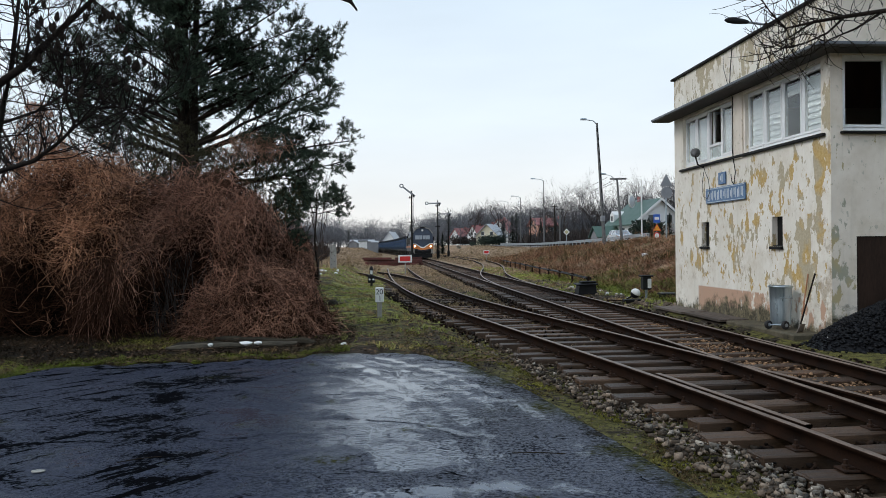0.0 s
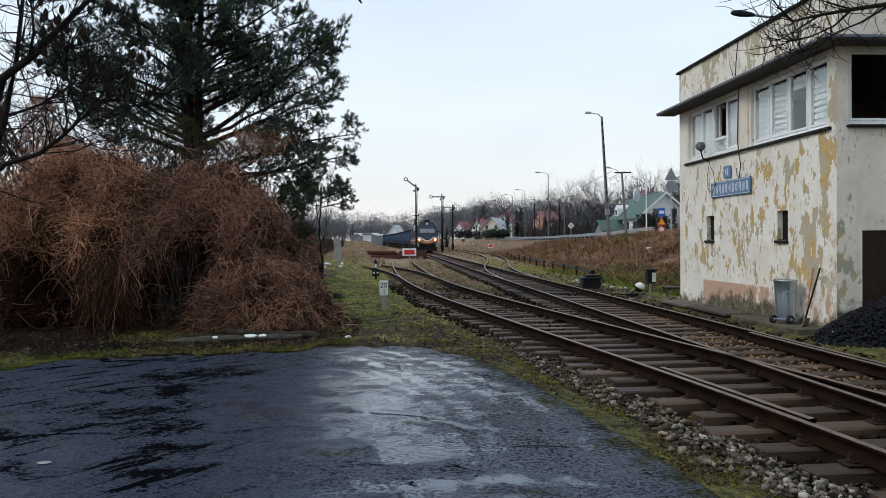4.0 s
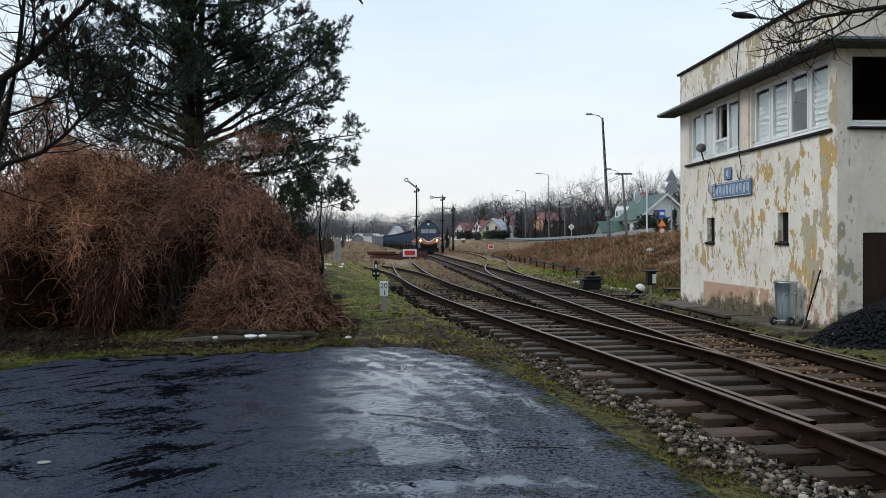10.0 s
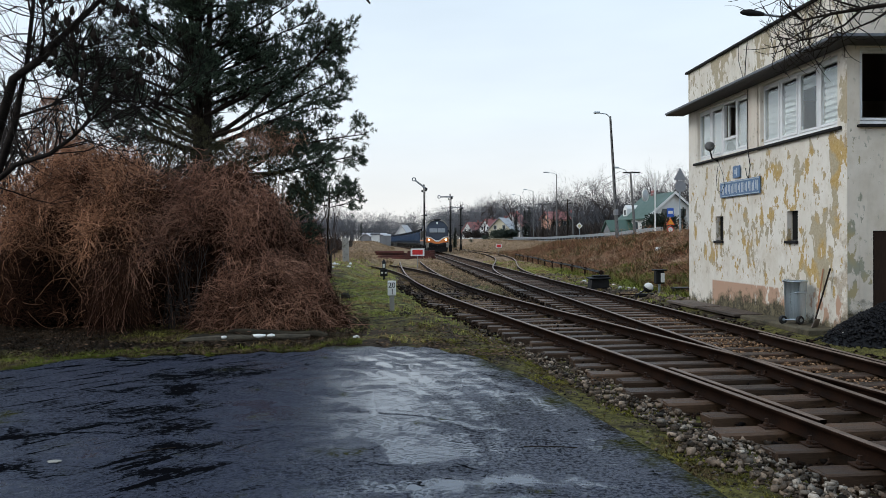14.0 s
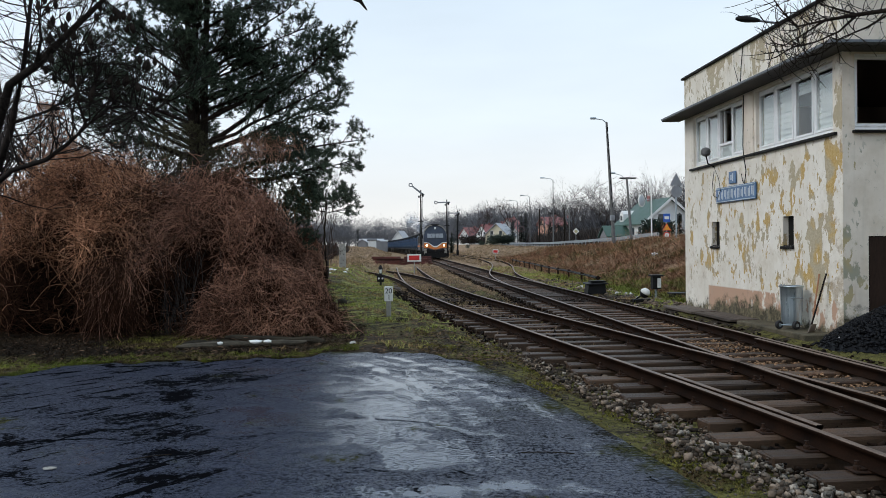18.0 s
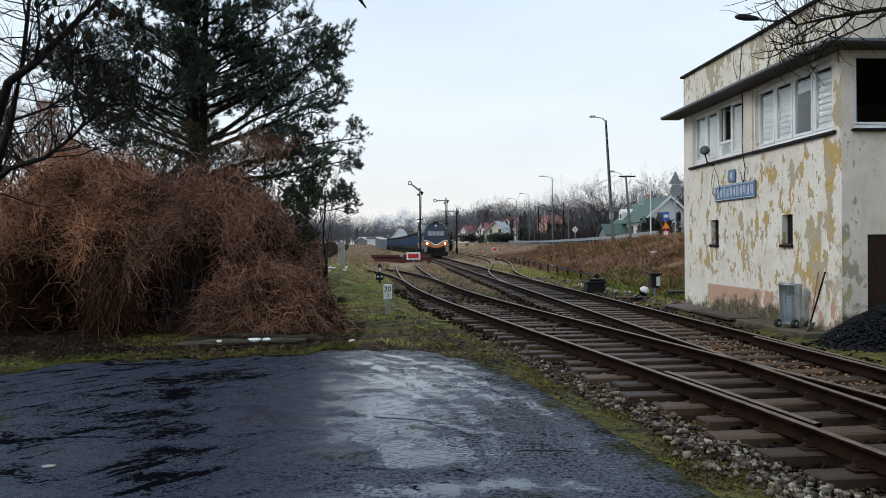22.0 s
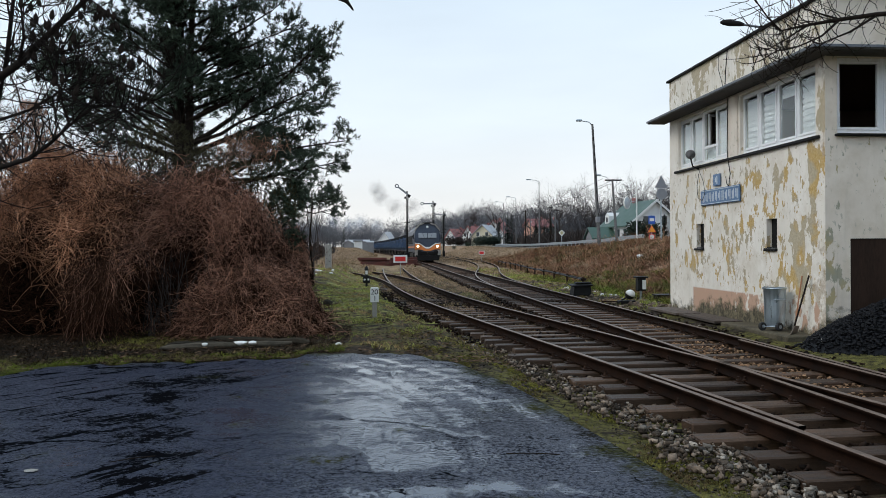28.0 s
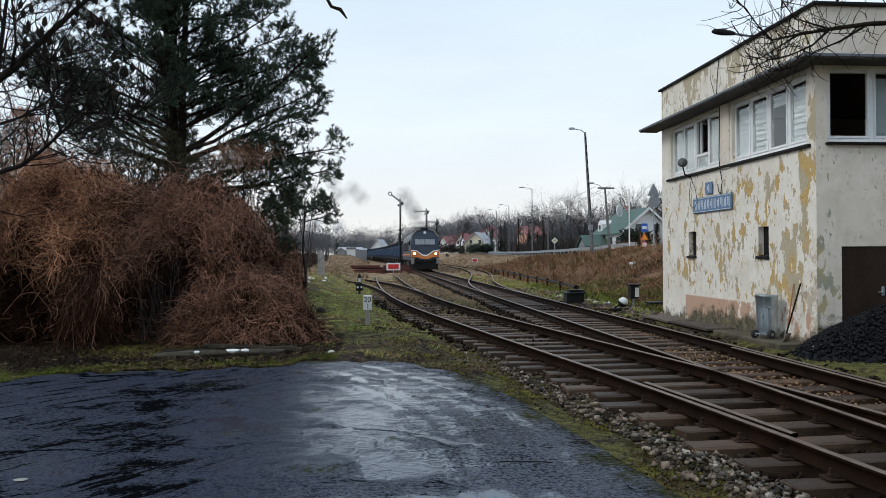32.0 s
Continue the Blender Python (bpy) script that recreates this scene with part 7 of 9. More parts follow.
for dx, dz in ((-0.9, 0), (0.3, 0), (-0.3, -0.5)):
    a, b, c = Vector((21.5 + dx, 68, 7.95 + dz)), Vector((24.2 + dx, 105, 8.0 + dz)), Vector((30.5 + dx, 150, 8.6 + dz))
    for p, q in ((a, b), (b, c)):
        part("wire", MB().tube([p, (p + q) / 2 - Vector((0, 0, 0.5)), q], 0.018, 4, cap=False), M_DARK, wires)
z = gz(19.28, 55)
mp_ = thing("mirror_pole", (19.28, 55, z), "white pole with a round traffic mirror", "traffic mirror")
part("pole", MB().tube([(0, 0, -0.2), (0, 0, 6.6 - z)], 0.055, 8), M_WHITE, mp_)
part("mirror_arm", MB().tube([(0, 0, 5.1 - z), (-0.6, -0.05, 5.0 - z)], 0.03, 6), M_STEEL, mp_)
mr = part("mirror", MB().lathe([(0.05, 0), (0.42, 0.02), (0.42, 0.05), (0.36, 0.06), (0.02, 0.09)], 20, pose(-0.8, -0.05, 4.96 - z, 90, 0, 42)), M_STEEL, mp_)
part("rim", MB().lathe([(0.42, 0.03), (0.46, 0.0), (0.46, 0.08), (0.42, 0.07)], 20, pose(-0.8, -0.05, 4.96 - z, 90, 0, 42), False), M_WHITE, mr)
z = gz(17.7, 46)
sp = thing("road_sign", (17.7, 46, z), "grey backs of a triangular and a round road sign", "road sign", "road signs")
part("pole", MB().tube([(0, 0, -0.2), (0, 0, 6.1 - z)], 0.045, 8), M_STEEL, sp)
part("triangle_plate", MB().prism([(-0.42, 5.36 - z), (0.42, 5.36 - z), (0, 6.15 - z)], -0.07, -0.05), M_SIGNBACK, sp)
part("round_plate", MB().lathe([(0.01, 0), (0.36, 0), (0.36, 0.02), (0.01, 0.02)], 20, pose(0.02, -0.05, 4.98 - z, 90)), M_SIGNBACK, sp)
z = gz(18.56, 50)
bs = thing("road_sign", (18.56, 50, z), "blue bus-stop sign over an orange warning sign", "road sign", "road signs")
M_SIGNBLUE = surf("sign_blue", (0.02, 0.09, 0.42), (0.03, 0.12, 0.5), (0.3, 0.4), 4, 30, 0)
M_SIGNORANGE = surf("sign_orange", (0.8, 0.32, 0.02), (0.85, 0.38, 0.04), (0.3, 0.4), 4, 30, 0)
part("pole", MB().tube([(0, 0, -0.2), (0, 0, 3.8 - z)], 0.04, 8), M_STEEL, bs)
bp = part("bus_plate", MB().bev(-0.23, -0.08, 3.2 - z, 0.23, -0.05, 3.78 - z, 0.01), M_SIGNBLUE, bs, "blue plate")
part("bus_mark", MB().bev(-0.16, -0.095, 3.4 - z, 0.16, -0.081, 3.60 - z, 0.01), M_WHITE, bp)
wp = part("warning_plate", MB().prism([(-0.3, 2.64 - z), (0.3, 2.64 - z), (0, 3.14 - z)], -0.08, -0.05), M_RED, bs)
part("warning_face", MB().prism([(-0.24, 2.68 - z), (0.24, 2.68 - z), (0, 3.07 - z)], -0.09, -0.081), M_SIGNORANGE, wp)
rp = part("round_plate", MB().lathe([(0.01, 0), (0.23, 0), (0.23, 0.02), (0.01, 0.02)], 20, pose(0, -0.05, 2.33 - z, 90)), M_RED, bs)
part("round_face", MB().lathe([(0.01, 0), (0.16, 0), (0.16, 0.01), (0.01, 0.01)], 20, pose(0, -0.072, 2.33 - z, 90)), M_WHITE, rp)
z = gz(19.4, 47)
sb = thing("sign_board", (19.4, 47, z), "pale green street-name board by the road", "sign board")
part("post", MB().tube([(0, 0, -0.2), (0, 0, 3.0 - z)], 0.04, 8), M_STEEL, sb)
part("board", MB().bev(-0.5, -0.06, 2.72 - z, 0.6, -0.045, 3.1 - z, 0.005), M_PALE, sb)
z = gz(23.4, 95)
ds = thing("road_sign", (23.4, 95, z), "yellow and white priority-road diamond sign", "road sign", "road signs")
part("pole", MB().tube([(0, 0, -0.2), (0, 0, 3.7 - z)], 0.04, 6), M_STEEL, ds)
dp = part("diamond_plate", MB().bev(-0.3, -0.01, -0.3, 0.3, 0.01, 0.3, 0.005, pose(0, -0.06, 3.45 - z, 0, 45, 0)), M_WHITE, ds)
part("diamond_face", MB().bev(-0.2, -0.02, -0.2, 0.2, -0.012, 0.2, 0.003, pose(0, -0.06, 3.45 - z, 0, 45, 0)), surf("faded_yellow_paint", (0.42, 0.37, 0.20), (0.56, 0.50, 0.29), (0.4, 0.6), 5, 40, 0.05), dp)


# ---------------------------------------------------------------- semaphores
def semaphore(x, y, top, up, arm_at, label, two=False):
    z = gz(x, y)
    sg = thing("semaphore_signal", (x, y, z), label, "signal", "semaphores")
    h = top - z
    ms = MB().tube([(0, 0, -0.2), (0, 0, h * 0.5), (0, 0, h)], [0.13, 0.10, 0.075], 8)
    q = 0.6
    while q < h - 0.6:
        ms.bev(0.08, -0.02, q, 0.22, 0.02, q + 0.03, 0.005)
        q += 0.45
    ms.tube([(0.2, 0, 0.3), (0.2, 0, h - 0.4)], 0.018, 5)
    part("mast", ms, M_DARK, sg)
    for a in arm_at:
        pv = Vector((0.15, -0.16, a - z))
        d = Vector((-math.cos(up), 0, math.sin(up)))
        n_ = Vector((math.sin(up), 0, math.cos(up)))
        e = pv + d * 1.45
        am = MB()
        am.add([pv - d * 0.3 + n_ * 0.11 + Vector((0, s, 0)) for s in (0, 0.03)] + [pv - d * 0.3 - n_ * 0.11 + Vector((0, s, 0)) for s in (0, 0.03)] + [e + n_ * 0.09 + Vector((0, s, 0)) for s in (0, 0.03)] + [e - n_ * 0.09 + Vector((0, s, 0)) for s in (0, 0.03)],
               [(0, 1, 5, 4), (2, 6, 7, 3), (0, 4, 6, 2), (1, 3, 7, 5), (0, 2, 3, 1), (4, 5, 7, 6)])
        arm = part("arm", am, M_SIGNBACK, sg, "grey back of the signal arm")
        c = e + d * 0.22
        ring = MB()
        ring.lathe([(0.13, -0.02), (0.25, -0.02), (0.25, 0.02), (0.13, 0.02), (0.13, -0.02)], 16, Matrix.Translation(c) @ pose(0, 0, 0, 90), False)
        part("end_disc", ring, M_SIGNBACK, arm)
        part("spectacle", MB().bev(0.1, -0.2, a - z - 0.34, 0.34, -0.14, a - z + 0.02, 0.03), M_DARK, sg)
        part("lamp", MB().bev(-0.30, -0.1, a - z - 0.45, -0.12, 0.1, a - z - 0.2, 0.03), M_DARK, sg)
    part("winch_box", MB().bev(-0.2, -0.2, 0.2, 0.2, 0.15, 1.1, 0.03), M_DARK, sg)
    part("pulley_bracket", MB().bev(-0.35, -0.06, h * 0.55, 0.35, 0.06, h * 0.55 + 0.12, 0.02), M_DARK, sg)
    return sg


semaphore(3.3, 88, 8.3, 0.66, [7.85], "tall semaphore mast with its arm raised")
semaphore(7.5, 104, 8.15, 0.0, [7.75], "semaphore mast with its arm level")
semaphore(10.5, 122, 7.4, 0.0, [7.05], "far semaphore mast with its arm level")

# ---------------------------------------------------------------- houses in the distance
M_HWHITE = surf("white_render", (0.62, 0.62, 0.61), (0.76, 0.76, 0.75), (0.7, 0.9), 0.8, 10, 0.1)
M_HYELLOW = surf("pale_yellow_render", (0.56, 0.50, 0.36), (0.68, 0.62, 0.48), (0.7, 0.9), 0.8, 10, 0.1)
M_HGREY = surf("grey_render", (0.16, 0.16, 0.17), (0.26, 0.26, 0.27), (0.7, 0.9), 0.8, 10, 0.1)
M_RGREEN = surf("green_sheet_roof", (0.027, 0.066, 0.047), (0.048, 0.098, 0.072), (0.4, 0.6), 0.6, 8, 0.1)
M_HSALMON = surf("salmon_render", (0.52, 0.27, 0.19), (0.62, 0.35, 0.26), (0.7, 0.9), 0.8, 10, 0.1)
M_RPALE = surf("pale_sheet_roof", (0.30, 0.31, 0.33), (0.42, 0.43, 0.45), (0.35, 0.5), 0.8, 10, 0.1)
M_RRED = surf("red_tile_roof", (0.24, 0.085, 0.08), (0.35, 0.135, 0.125), (0.6, 0.8), 0.8, 10, 0.3)
M_RDARK = surf("dark_roof", (0.06, 0.06, 0.065), (0.10, 0.10, 0.11), (0.6, 0.8), 0.8, 10, 0.2)
M_HGLASS = surf("house_window_glass", (0.03, 0.035, 0.04), (0.06, 0.07, 0.08), (0.08, 0.15), 1, 5, 0)


def cottage(name, at, w, d, hw, hr, rz, wall_m, roof_m, label, eave=0.5, wins=3, chimney=True):
    """A house with a pitched roof; its ridge runs along local x, width w."""
    hs = thing(name, at, label, "house", "houses", rz=rz)
    part("wall", MB().prism([(-d / 2, -1.5), (d / 2, -1.5), (d / 2, hw), (0, hw + hr - 0.12), (-d / 2, hw)], -w / 2, w / 2, pose(0, 0, 0, 0, 0, 90)), wall_m, hs)
    for s in (-1, 1):
        ed, ez = d / 2 + eave, hw - eave * hr / (d / 2)
        rf = part("roof", MB().add([(-w / 2 - eave, 0, hw + hr), (w / 2 + eave, 0, hw + hr), (w / 2 + eave, s * ed, ez), (-w / 2 - eave, s * ed, ez)] + [(-w / 2 - eave, 0, hw + hr + 0.16), (w / 2 + eave, 0, hw + hr + 0.16), (w / 2 + eave, s * ed, ez + 0.16), (-w / 2 - eave, s * ed, ez + 0.16)],
                                   [(0, 1, 2, 3), (4, 5, 6, 7), (0, 1, 5, 4), (2, 3, 7, 6), (0, 3, 7, 4), (1, 2, 6, 5)]), roof_m, hs)
        for k in range(wins):
            cx = -w / 2 + w * (k + 0.5) / wins
            wd = part("window", MB().bev(cx - 0.55, s * (d / 2 + 0.01) - 0.03, hw - 1.9, cx + 0.55, s * (d / 2 + 0.01) + 0.03, hw - 0.6), M_HWHITE, hs)
            part("pane", MB().box(cx - 0.45, s * (d / 2 + 0.045) - 0.008, hw - 1.8, cx + 0.45, s * (d / 2 + 0.045) + 0.008, hw - 0.7), M_HGLASS, wd)
        for cy in (-1.3, 1.3) if wins else ():
            wd = part("window", MB().bev(s * (w / 2 + 0.01) - 0.03, cy - 0.5, hw - 0.1, s * (w / 2 + 0.01) + 0.03, cy + 0.5, hw + 1.1), M_HWHITE, hs)
            part("pane", MB().box(s * (w / 2 + 0.045) - 0.008, cy - 0.42, hw, s * (w / 2 + 0.045) + 0.008, cy + 0.42, hw + 1.0), M_HGLASS, wd)
    if chimney:
        part("chimney", MB().bev(-0.28 + w * 0.2, -0.25, hw + hr - 0.5, 0.28 + w * 0.2, 0.25, hw + hr + 0.7), M_RRED, hs)
    return hs


gh = cottage("house", (36.4, 102.3, 1.5), 8.5, 7.6, 3.2, 3.1, 97, M_HWHITE, M_RGREEN, "white house with a large green sheet roof", 0.5, 4)
for s in (-1, 1):
    q0, q1, q2, q3 = (0, 6.12), (s * 4.35, 2.57), (s * 4.35, 2.92), (0, 6.5)
    part("bargeboard", MB().add([(x, *p) for x in (-4.8, -4.75) for p in (q0, q1, q2, q3)], [(0, 1, 2, 3), (4, 7, 6, 5), (0, 4, 5, 1), (1, 5, 6, 2), (2, 6, 7, 3), (3, 7, 4, 0)]), M_HWHITE, gh, "white bargeboard")
dm = part("dormer", MB().prism([(-0.6, 3.0), (0.6, 3.0), (0.6, 4.5), (0, 5.0), (-0.6, 4.5)], -3.7, 0, pose(2.9, 0, 0, 0, 0, 180)), M_HWHITE, gh, "white dormer")
part("pane", MB().box(2.6, 3.71, 3.6, 3.2, 3.74, 4.3), M_HGLASS, dm)
cottage("shed", (31.6, 103, 1.3), 4.5, 4.0, 1.6, 1.3, 0, M_HGREY, M_RGREEN, "low grey shed with a green roof", 0.3, 0, False)
cottage("house", (28.6, 272, 2.2), 7, 6.5, 2.6, 3.4, 35, M_HWHITE, M_RRED, "far white house with a red tiled roof", 0.5, 2)
cottage("house", (33.0, 262, 2.2), 5.5, 6, 3.2, 3.6, 40, M_HWHITE, M_RRED, "far white house with a steep red roof", 0.5, 2)
cottage("house", (29.6, 206, 2.0), 6, 6.4, 2.7, 3.0, 60, M_HYELLOW, M_RPALE, "far cream house with a pale wet roof", 0.6, 2)
cottage("house", (37.0, 232, 1.6), 6, 6.5, 4.8, 3.6, 55, M_HWHITE, M_RRED, "far tall house with a red roof and pale walls", 0.6, 2)
cottage("house", (40.6, 190, 2.4), 5, 6, 4.6, 1.7, 12, M_HSALMON, M_RRED, "far two-storey salmon house with a shallow red roof", 0.6, 2)
cottage("house", (2.9, 262, 0.0), 6, 6, 3.0, 4.0, 70, M_HWHITE, M_RPALE, "far white gabled house beyond the train", 0.4, 2, False)
cottage("shed", (-7.2, 182, 1.5), 2.0, 2.0, 1.4, 0.6, 80, M_HGREY, M_RPALE, "grey trackside shed with a pale roof", 0.3, 0, False)
cottage("shed", (-5.2, 190, 1.7), 2.0, 2.4, 1.6, 0.3, 0, M_HWHITE, M_RDARK, "low white trackside hut", 0.2, 0, False)
cottage("shed", (-2.3, 195, 1.5), 1.8, 2, 1.5, 0.3, 0, M_HGREY, M_RPALE, "small pale concrete hut", 0.1, 0, False)
cottage("shed", (-6.0, 212, 1.7), 6.5, 3, 1.7, 0.4, 5, M_HGREY, M_RPALE, "long low grey shed beside the line", 0.2, 0, False)
cottage("house", (49, 215, 1.5), 9, 8, 4, 4, 10, M_HGREY, M_RDARK, "far grey house half hidden by trees", 0.5, 2)

# ---------------------------------------------------------------- woods
r = np.random.default_rng(77)
TREES = [bare_template(10, 5, 200 + k, (2, 4), 0.0095, 0.55, True) for k in range(5)]
# the templates' quads, kept to the stems
M_FAR = surf("far_bare_wood", (0.052, 0.051, 0.056), (0.105, 0.101, 0.106), (0.8, 0.95), 0.1, 1, 0, spec=0.1, island=0.2)
M_FIR = surf("dark_fir", (0.012, 0.024, 0.016), (0.03, 0.05, 0.032), (0.6, 0.8), 0.3, 4, 0, island=0.4)
# distance haze is put into this pale blue-grey base colour
M_FAR2 = surf("far_wood_haze_grey", (0.13, 0.132, 0.145), (0.19, 0.19, 0.205), (0.8, 0.95), 0.05, 1, 0, spec=0.03, island=0.15)


def wood(name, pos, size, label, seed, mat=None):
    q = np.random.default_rng(seed)
    out = []
    for k in range(5):
        sel = np.arange(len(pos)) % 5 == k
        if sel.any():
            s = np.asarray(size)[sel] / 10
            out.append(batch(*TREES[k], np.asarray(pos)[sel], np.stack([s * 1.1, s * 1.1, s], -1), q, 0, True))
    v, f = joined(out)
    one(name, np_mesh(name, v, f, mat or M_FAR), None, label, "woods", kind="stuff")


def spots(n, x0, x1, y0, y1):
    x, y = r.uniform(x0, x1, n), r.uniform(y0, y1, n)
    return np.stack([x, y, ground_z(x, y) - 0.1], -1)


p = spots(90, 44, 110, 128, 170)
wood("roadside_wood", p, r.uniform(10, 15, len(p)), "tall leafless wood behind the green-roofed house", 1)
p = spots(85, 46, 130, 170, 250)
wood("hillside_wood", p, r.uniform(12, 17, len(p)), "leafless grey-brown wood on the hillside", 2)


def soft_crown(seed, n=560, broad=1.0):
    """A far tree one metre high: trunk, a few limbs and a rounded haze of fine upright twigs."""
    q = np.random.default_rng(seed)
    p = q.normal(0, 1, (n, 3))
    p = p / np.linalg.norm(p, axis=1, keepdims=True) * q.random((n, 1)) ** 0.4 * np.array([0.25, 0.25, 0.40])
    p *= (1 + 0.3 * np.sin(p[:, :1] * 15 + seed) * np.sin(p[:, 2:] * 11 + seed))
    d = p * np.array([1.3, 1.3, 0.3]) + q.normal(0, 0.09, (n, 3)) + np.array([0, 0, 0.22])
    d /= np.linalg.norm(d, axis=1, keepdims=True)
    s = np.cross(d, q.normal(0, 1, (n, 3)))
    s /= np.linalg.norm(s, axis=1, keepdims=True)
    p[:, 2] += 0.5
    w, ln_ = broad * q.uniform(0.0018, 0.0042, (n, 1)), q.uniform(0.04, 0.11, (n, 1))
    v = np.stack([p - s * w, p + s * w, p + d * ln_], 1).reshape(-1, 3)
    out = [(v, np.arange(3 * n).reshape(-1, 3))]
    for k in range(9):
        a, h = k * 2.4, 0.2 + 0.05 * k
        e = np.array([0.2 * math.cos(a), 0.2 * math.sin(a), h + 0.3])
        out.append((np.array([(0, 0, h - 0.006), (0, 0, h + 0.006), e]), np.array([(0, 1, 2)])))
    out.append((np.array([(-0.011, 0, 0), (0.011, 0, 0), (0, 0, 0.85), (0, -0.011, 0), (0, 0.011, 0)]), np.array([(0, 1, 2), (3, 4, 2)])))
    return joined(out)


CROWNS = [soft_crown(k) for k in range(4)]
SHRUBS = [soft_crown(k + 9, 520, 6.0) for k in range(4)]


def soft_wood(name, n, area, h0, h1, label, mat=None, wide=1.15):
    p = spots(n, *area)
    out = []
    for k in range(4):
        s = r.uniform(h0, h1, len(p[k::4]))
        out.append(batch(*(SHRUBS if mat in (M_FIR, M_TWIG) else CROWNS)[k], p[k::4], np.stack([s * wide, s * wide, s], -1), r, 0, True))
    one(name, np_mesh(name, *joined(out), mat or M_FAR), None, label, "woods", kind="stuff")


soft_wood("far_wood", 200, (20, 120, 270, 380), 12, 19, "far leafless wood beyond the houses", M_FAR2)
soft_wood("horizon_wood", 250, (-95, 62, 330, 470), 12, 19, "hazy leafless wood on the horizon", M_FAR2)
p = spots(14, 30, 44, 150, 190)
wood("garden_trees", p, r.uniform(6, 11, len(p)), "leafless garden trees among the houses", 5)
for k, (x, y, h) in enumerate([(33.5, 118, 9), (30.5, 126, 8), (28.0, 135, 7), (46, 112, 10), (24.5, 205, 9), (41, 118, 8), (36.2, 224, 14.5), (33.0, 262, 13), (30.0, 285, 14)]):
    bare_tree("bare_tree", (x, y, gz(x, y)), h, 5, 300 + k, "leafless roadside tree among the houses", (2, 4), "roadside trees")


def conifer(seed, n=1000):
    """A narrow fir of drooping sprays, one metre high."""
    q = np.random.default_rng(seed)
    vs, fs = [], []
    for k in range(n):
        z = q.random() ** 0.8
        a = q.uniform(0, 6.28)
        w = 0.24 * (1 - z) ** 0.8 * (0.8 + 0.35 * math.sin(a * 3 + z * 14)) + 0.01
        d = np.array([math.cos(a), math.sin(a), q.uniform(-0.5, 0.5)])
        s = np.array([-d[1], d[0], 0]) * 0.015
        b = np.array([0, 0, z]) + d * w * 0.2
        t = b + d * w * q.uniform(0.6, 1.1)
        o = len(vs)
        vs += [b - s, b + s, t]
        fs.append((o, o + 1, o + 2))
    return np.array(vs), np.array(fs)


FIRS = [conifer(k) for k in range(3)]
fir_at = [(35.6, 95, 3.2), (37.4, 96, 4.4), (39.4, 95, 5.4), (41.2, 97, 6.0), (34.8, 150, 5.5), (33.2, 149, 4.6), (36.0, 152, 5.0), (31.8, 198, 7.0), (33.6, 195, 8.0), (35.6, 200, 9), (26.0, 300, 14), (38, 180, 6), (12.0, 168, 4.4), (13.4, 171, 5.0), (12.9, 166, 3.6)]
for k, (x, y, h) in enumerate(fir_at):
    t = thing("fir_tree", (x, y, gz(x, y) - 0.1), "dark narrow fir tree near the houses", "tree", "firs")
    part("trunk", MB().tube([(0, 0, 0), (0, 0, h * 0.95)], [0.12, 0.01], 6), M_BARK, t)
    v, f = FIRS[k % 3]
    part("crown", np_mesh("crown", v * np.array([h * 1.35, h * 1.35, h]), f, M_FIR), None, t)
p = spots(15, -70, 110, 330, 420)
out = [batch(*FIRS[k], p[k::3], np.stack([r.uniform(9, 14, len(p[k::3]))] * 3, -1), r, 0, True) for k in range(3)]
one("far_firs", np_mesh("far_firs", *joined(out), M_FIR), None, "scattered dark firs in the far wood", "woods", kind="stuff")

# undergrowth that closes the far wood towards the ground
def thicket(name, x0, x1, y0, y1, h0, h1, n, label, mat=None):
    x, y = r.uniform(x0, x1, n), r.uniform(y0, y1, n)
    out = []
    for k in range(3):
        c = blade_clump(900 + k, 14, 0.5, 0.05)
        s = r.uniform(h0, h1, len(x[k::3]))
        out.append(batch(*c, np.stack([x[k::3], y[k::3], ground_z(x[k::3], y[k::3]) - 0.1], -1), np.stack([s] * 3, -1), r, 0.2))
    one(name, np_mesh(name, *joined(out), mat or M_FAR), None, label, "shrubs", kind="stuff")


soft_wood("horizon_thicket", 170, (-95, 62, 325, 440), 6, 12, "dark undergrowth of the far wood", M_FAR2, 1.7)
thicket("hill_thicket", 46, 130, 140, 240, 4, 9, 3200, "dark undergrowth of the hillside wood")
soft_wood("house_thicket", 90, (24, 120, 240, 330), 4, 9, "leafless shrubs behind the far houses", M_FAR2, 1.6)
soft_wood("garden_evergreens", 9, (31.6, 34.6, 92, 94), 2.6, 4.2, "dark evergreen shrubs before the green-roofed house", M_FIR, 1.7)
soft_wood("garden_hedge", 6, (18, 24, 186, 200), 0.8, 1.5, "dark garden hedge before the red-roofed houses", M_FIR, 2.0)
soft_wood("far_garden_shrubs", 26, (23, 37, 248, 258), 2.0, 4.0, "bare garden shrubs before the far red-roofed houses", M_TWIG, 2.0)
soft_wood("evergreen_hedge", 18, (24.6, 29.6, 184, 196), 1.6, 3.4, "dark evergreen shrubs before the far houses", M_FIR, 2.0)
thicket("hedge", 29.5, 46, 112, 160, 1.8, 4.2, 1500, "leafless garden hedges by the road", M_TWIG)
p = spots(45, -6, -3.3, 27, 42)
wood("red_shrubs", p, r.uniform(1.6, 2.6, len(p)), "reddish bare shrubs beyond the brambles", 9, M_VINE2)
# unseen trees and brush behind the camera, added to darken window reflections
p = spots(44, -60, 60, -45, -16)
p = p[(np.abs(p[:, 0] - 27) > 6) & (np.abs(p[:, 0] - 5) > 6)]
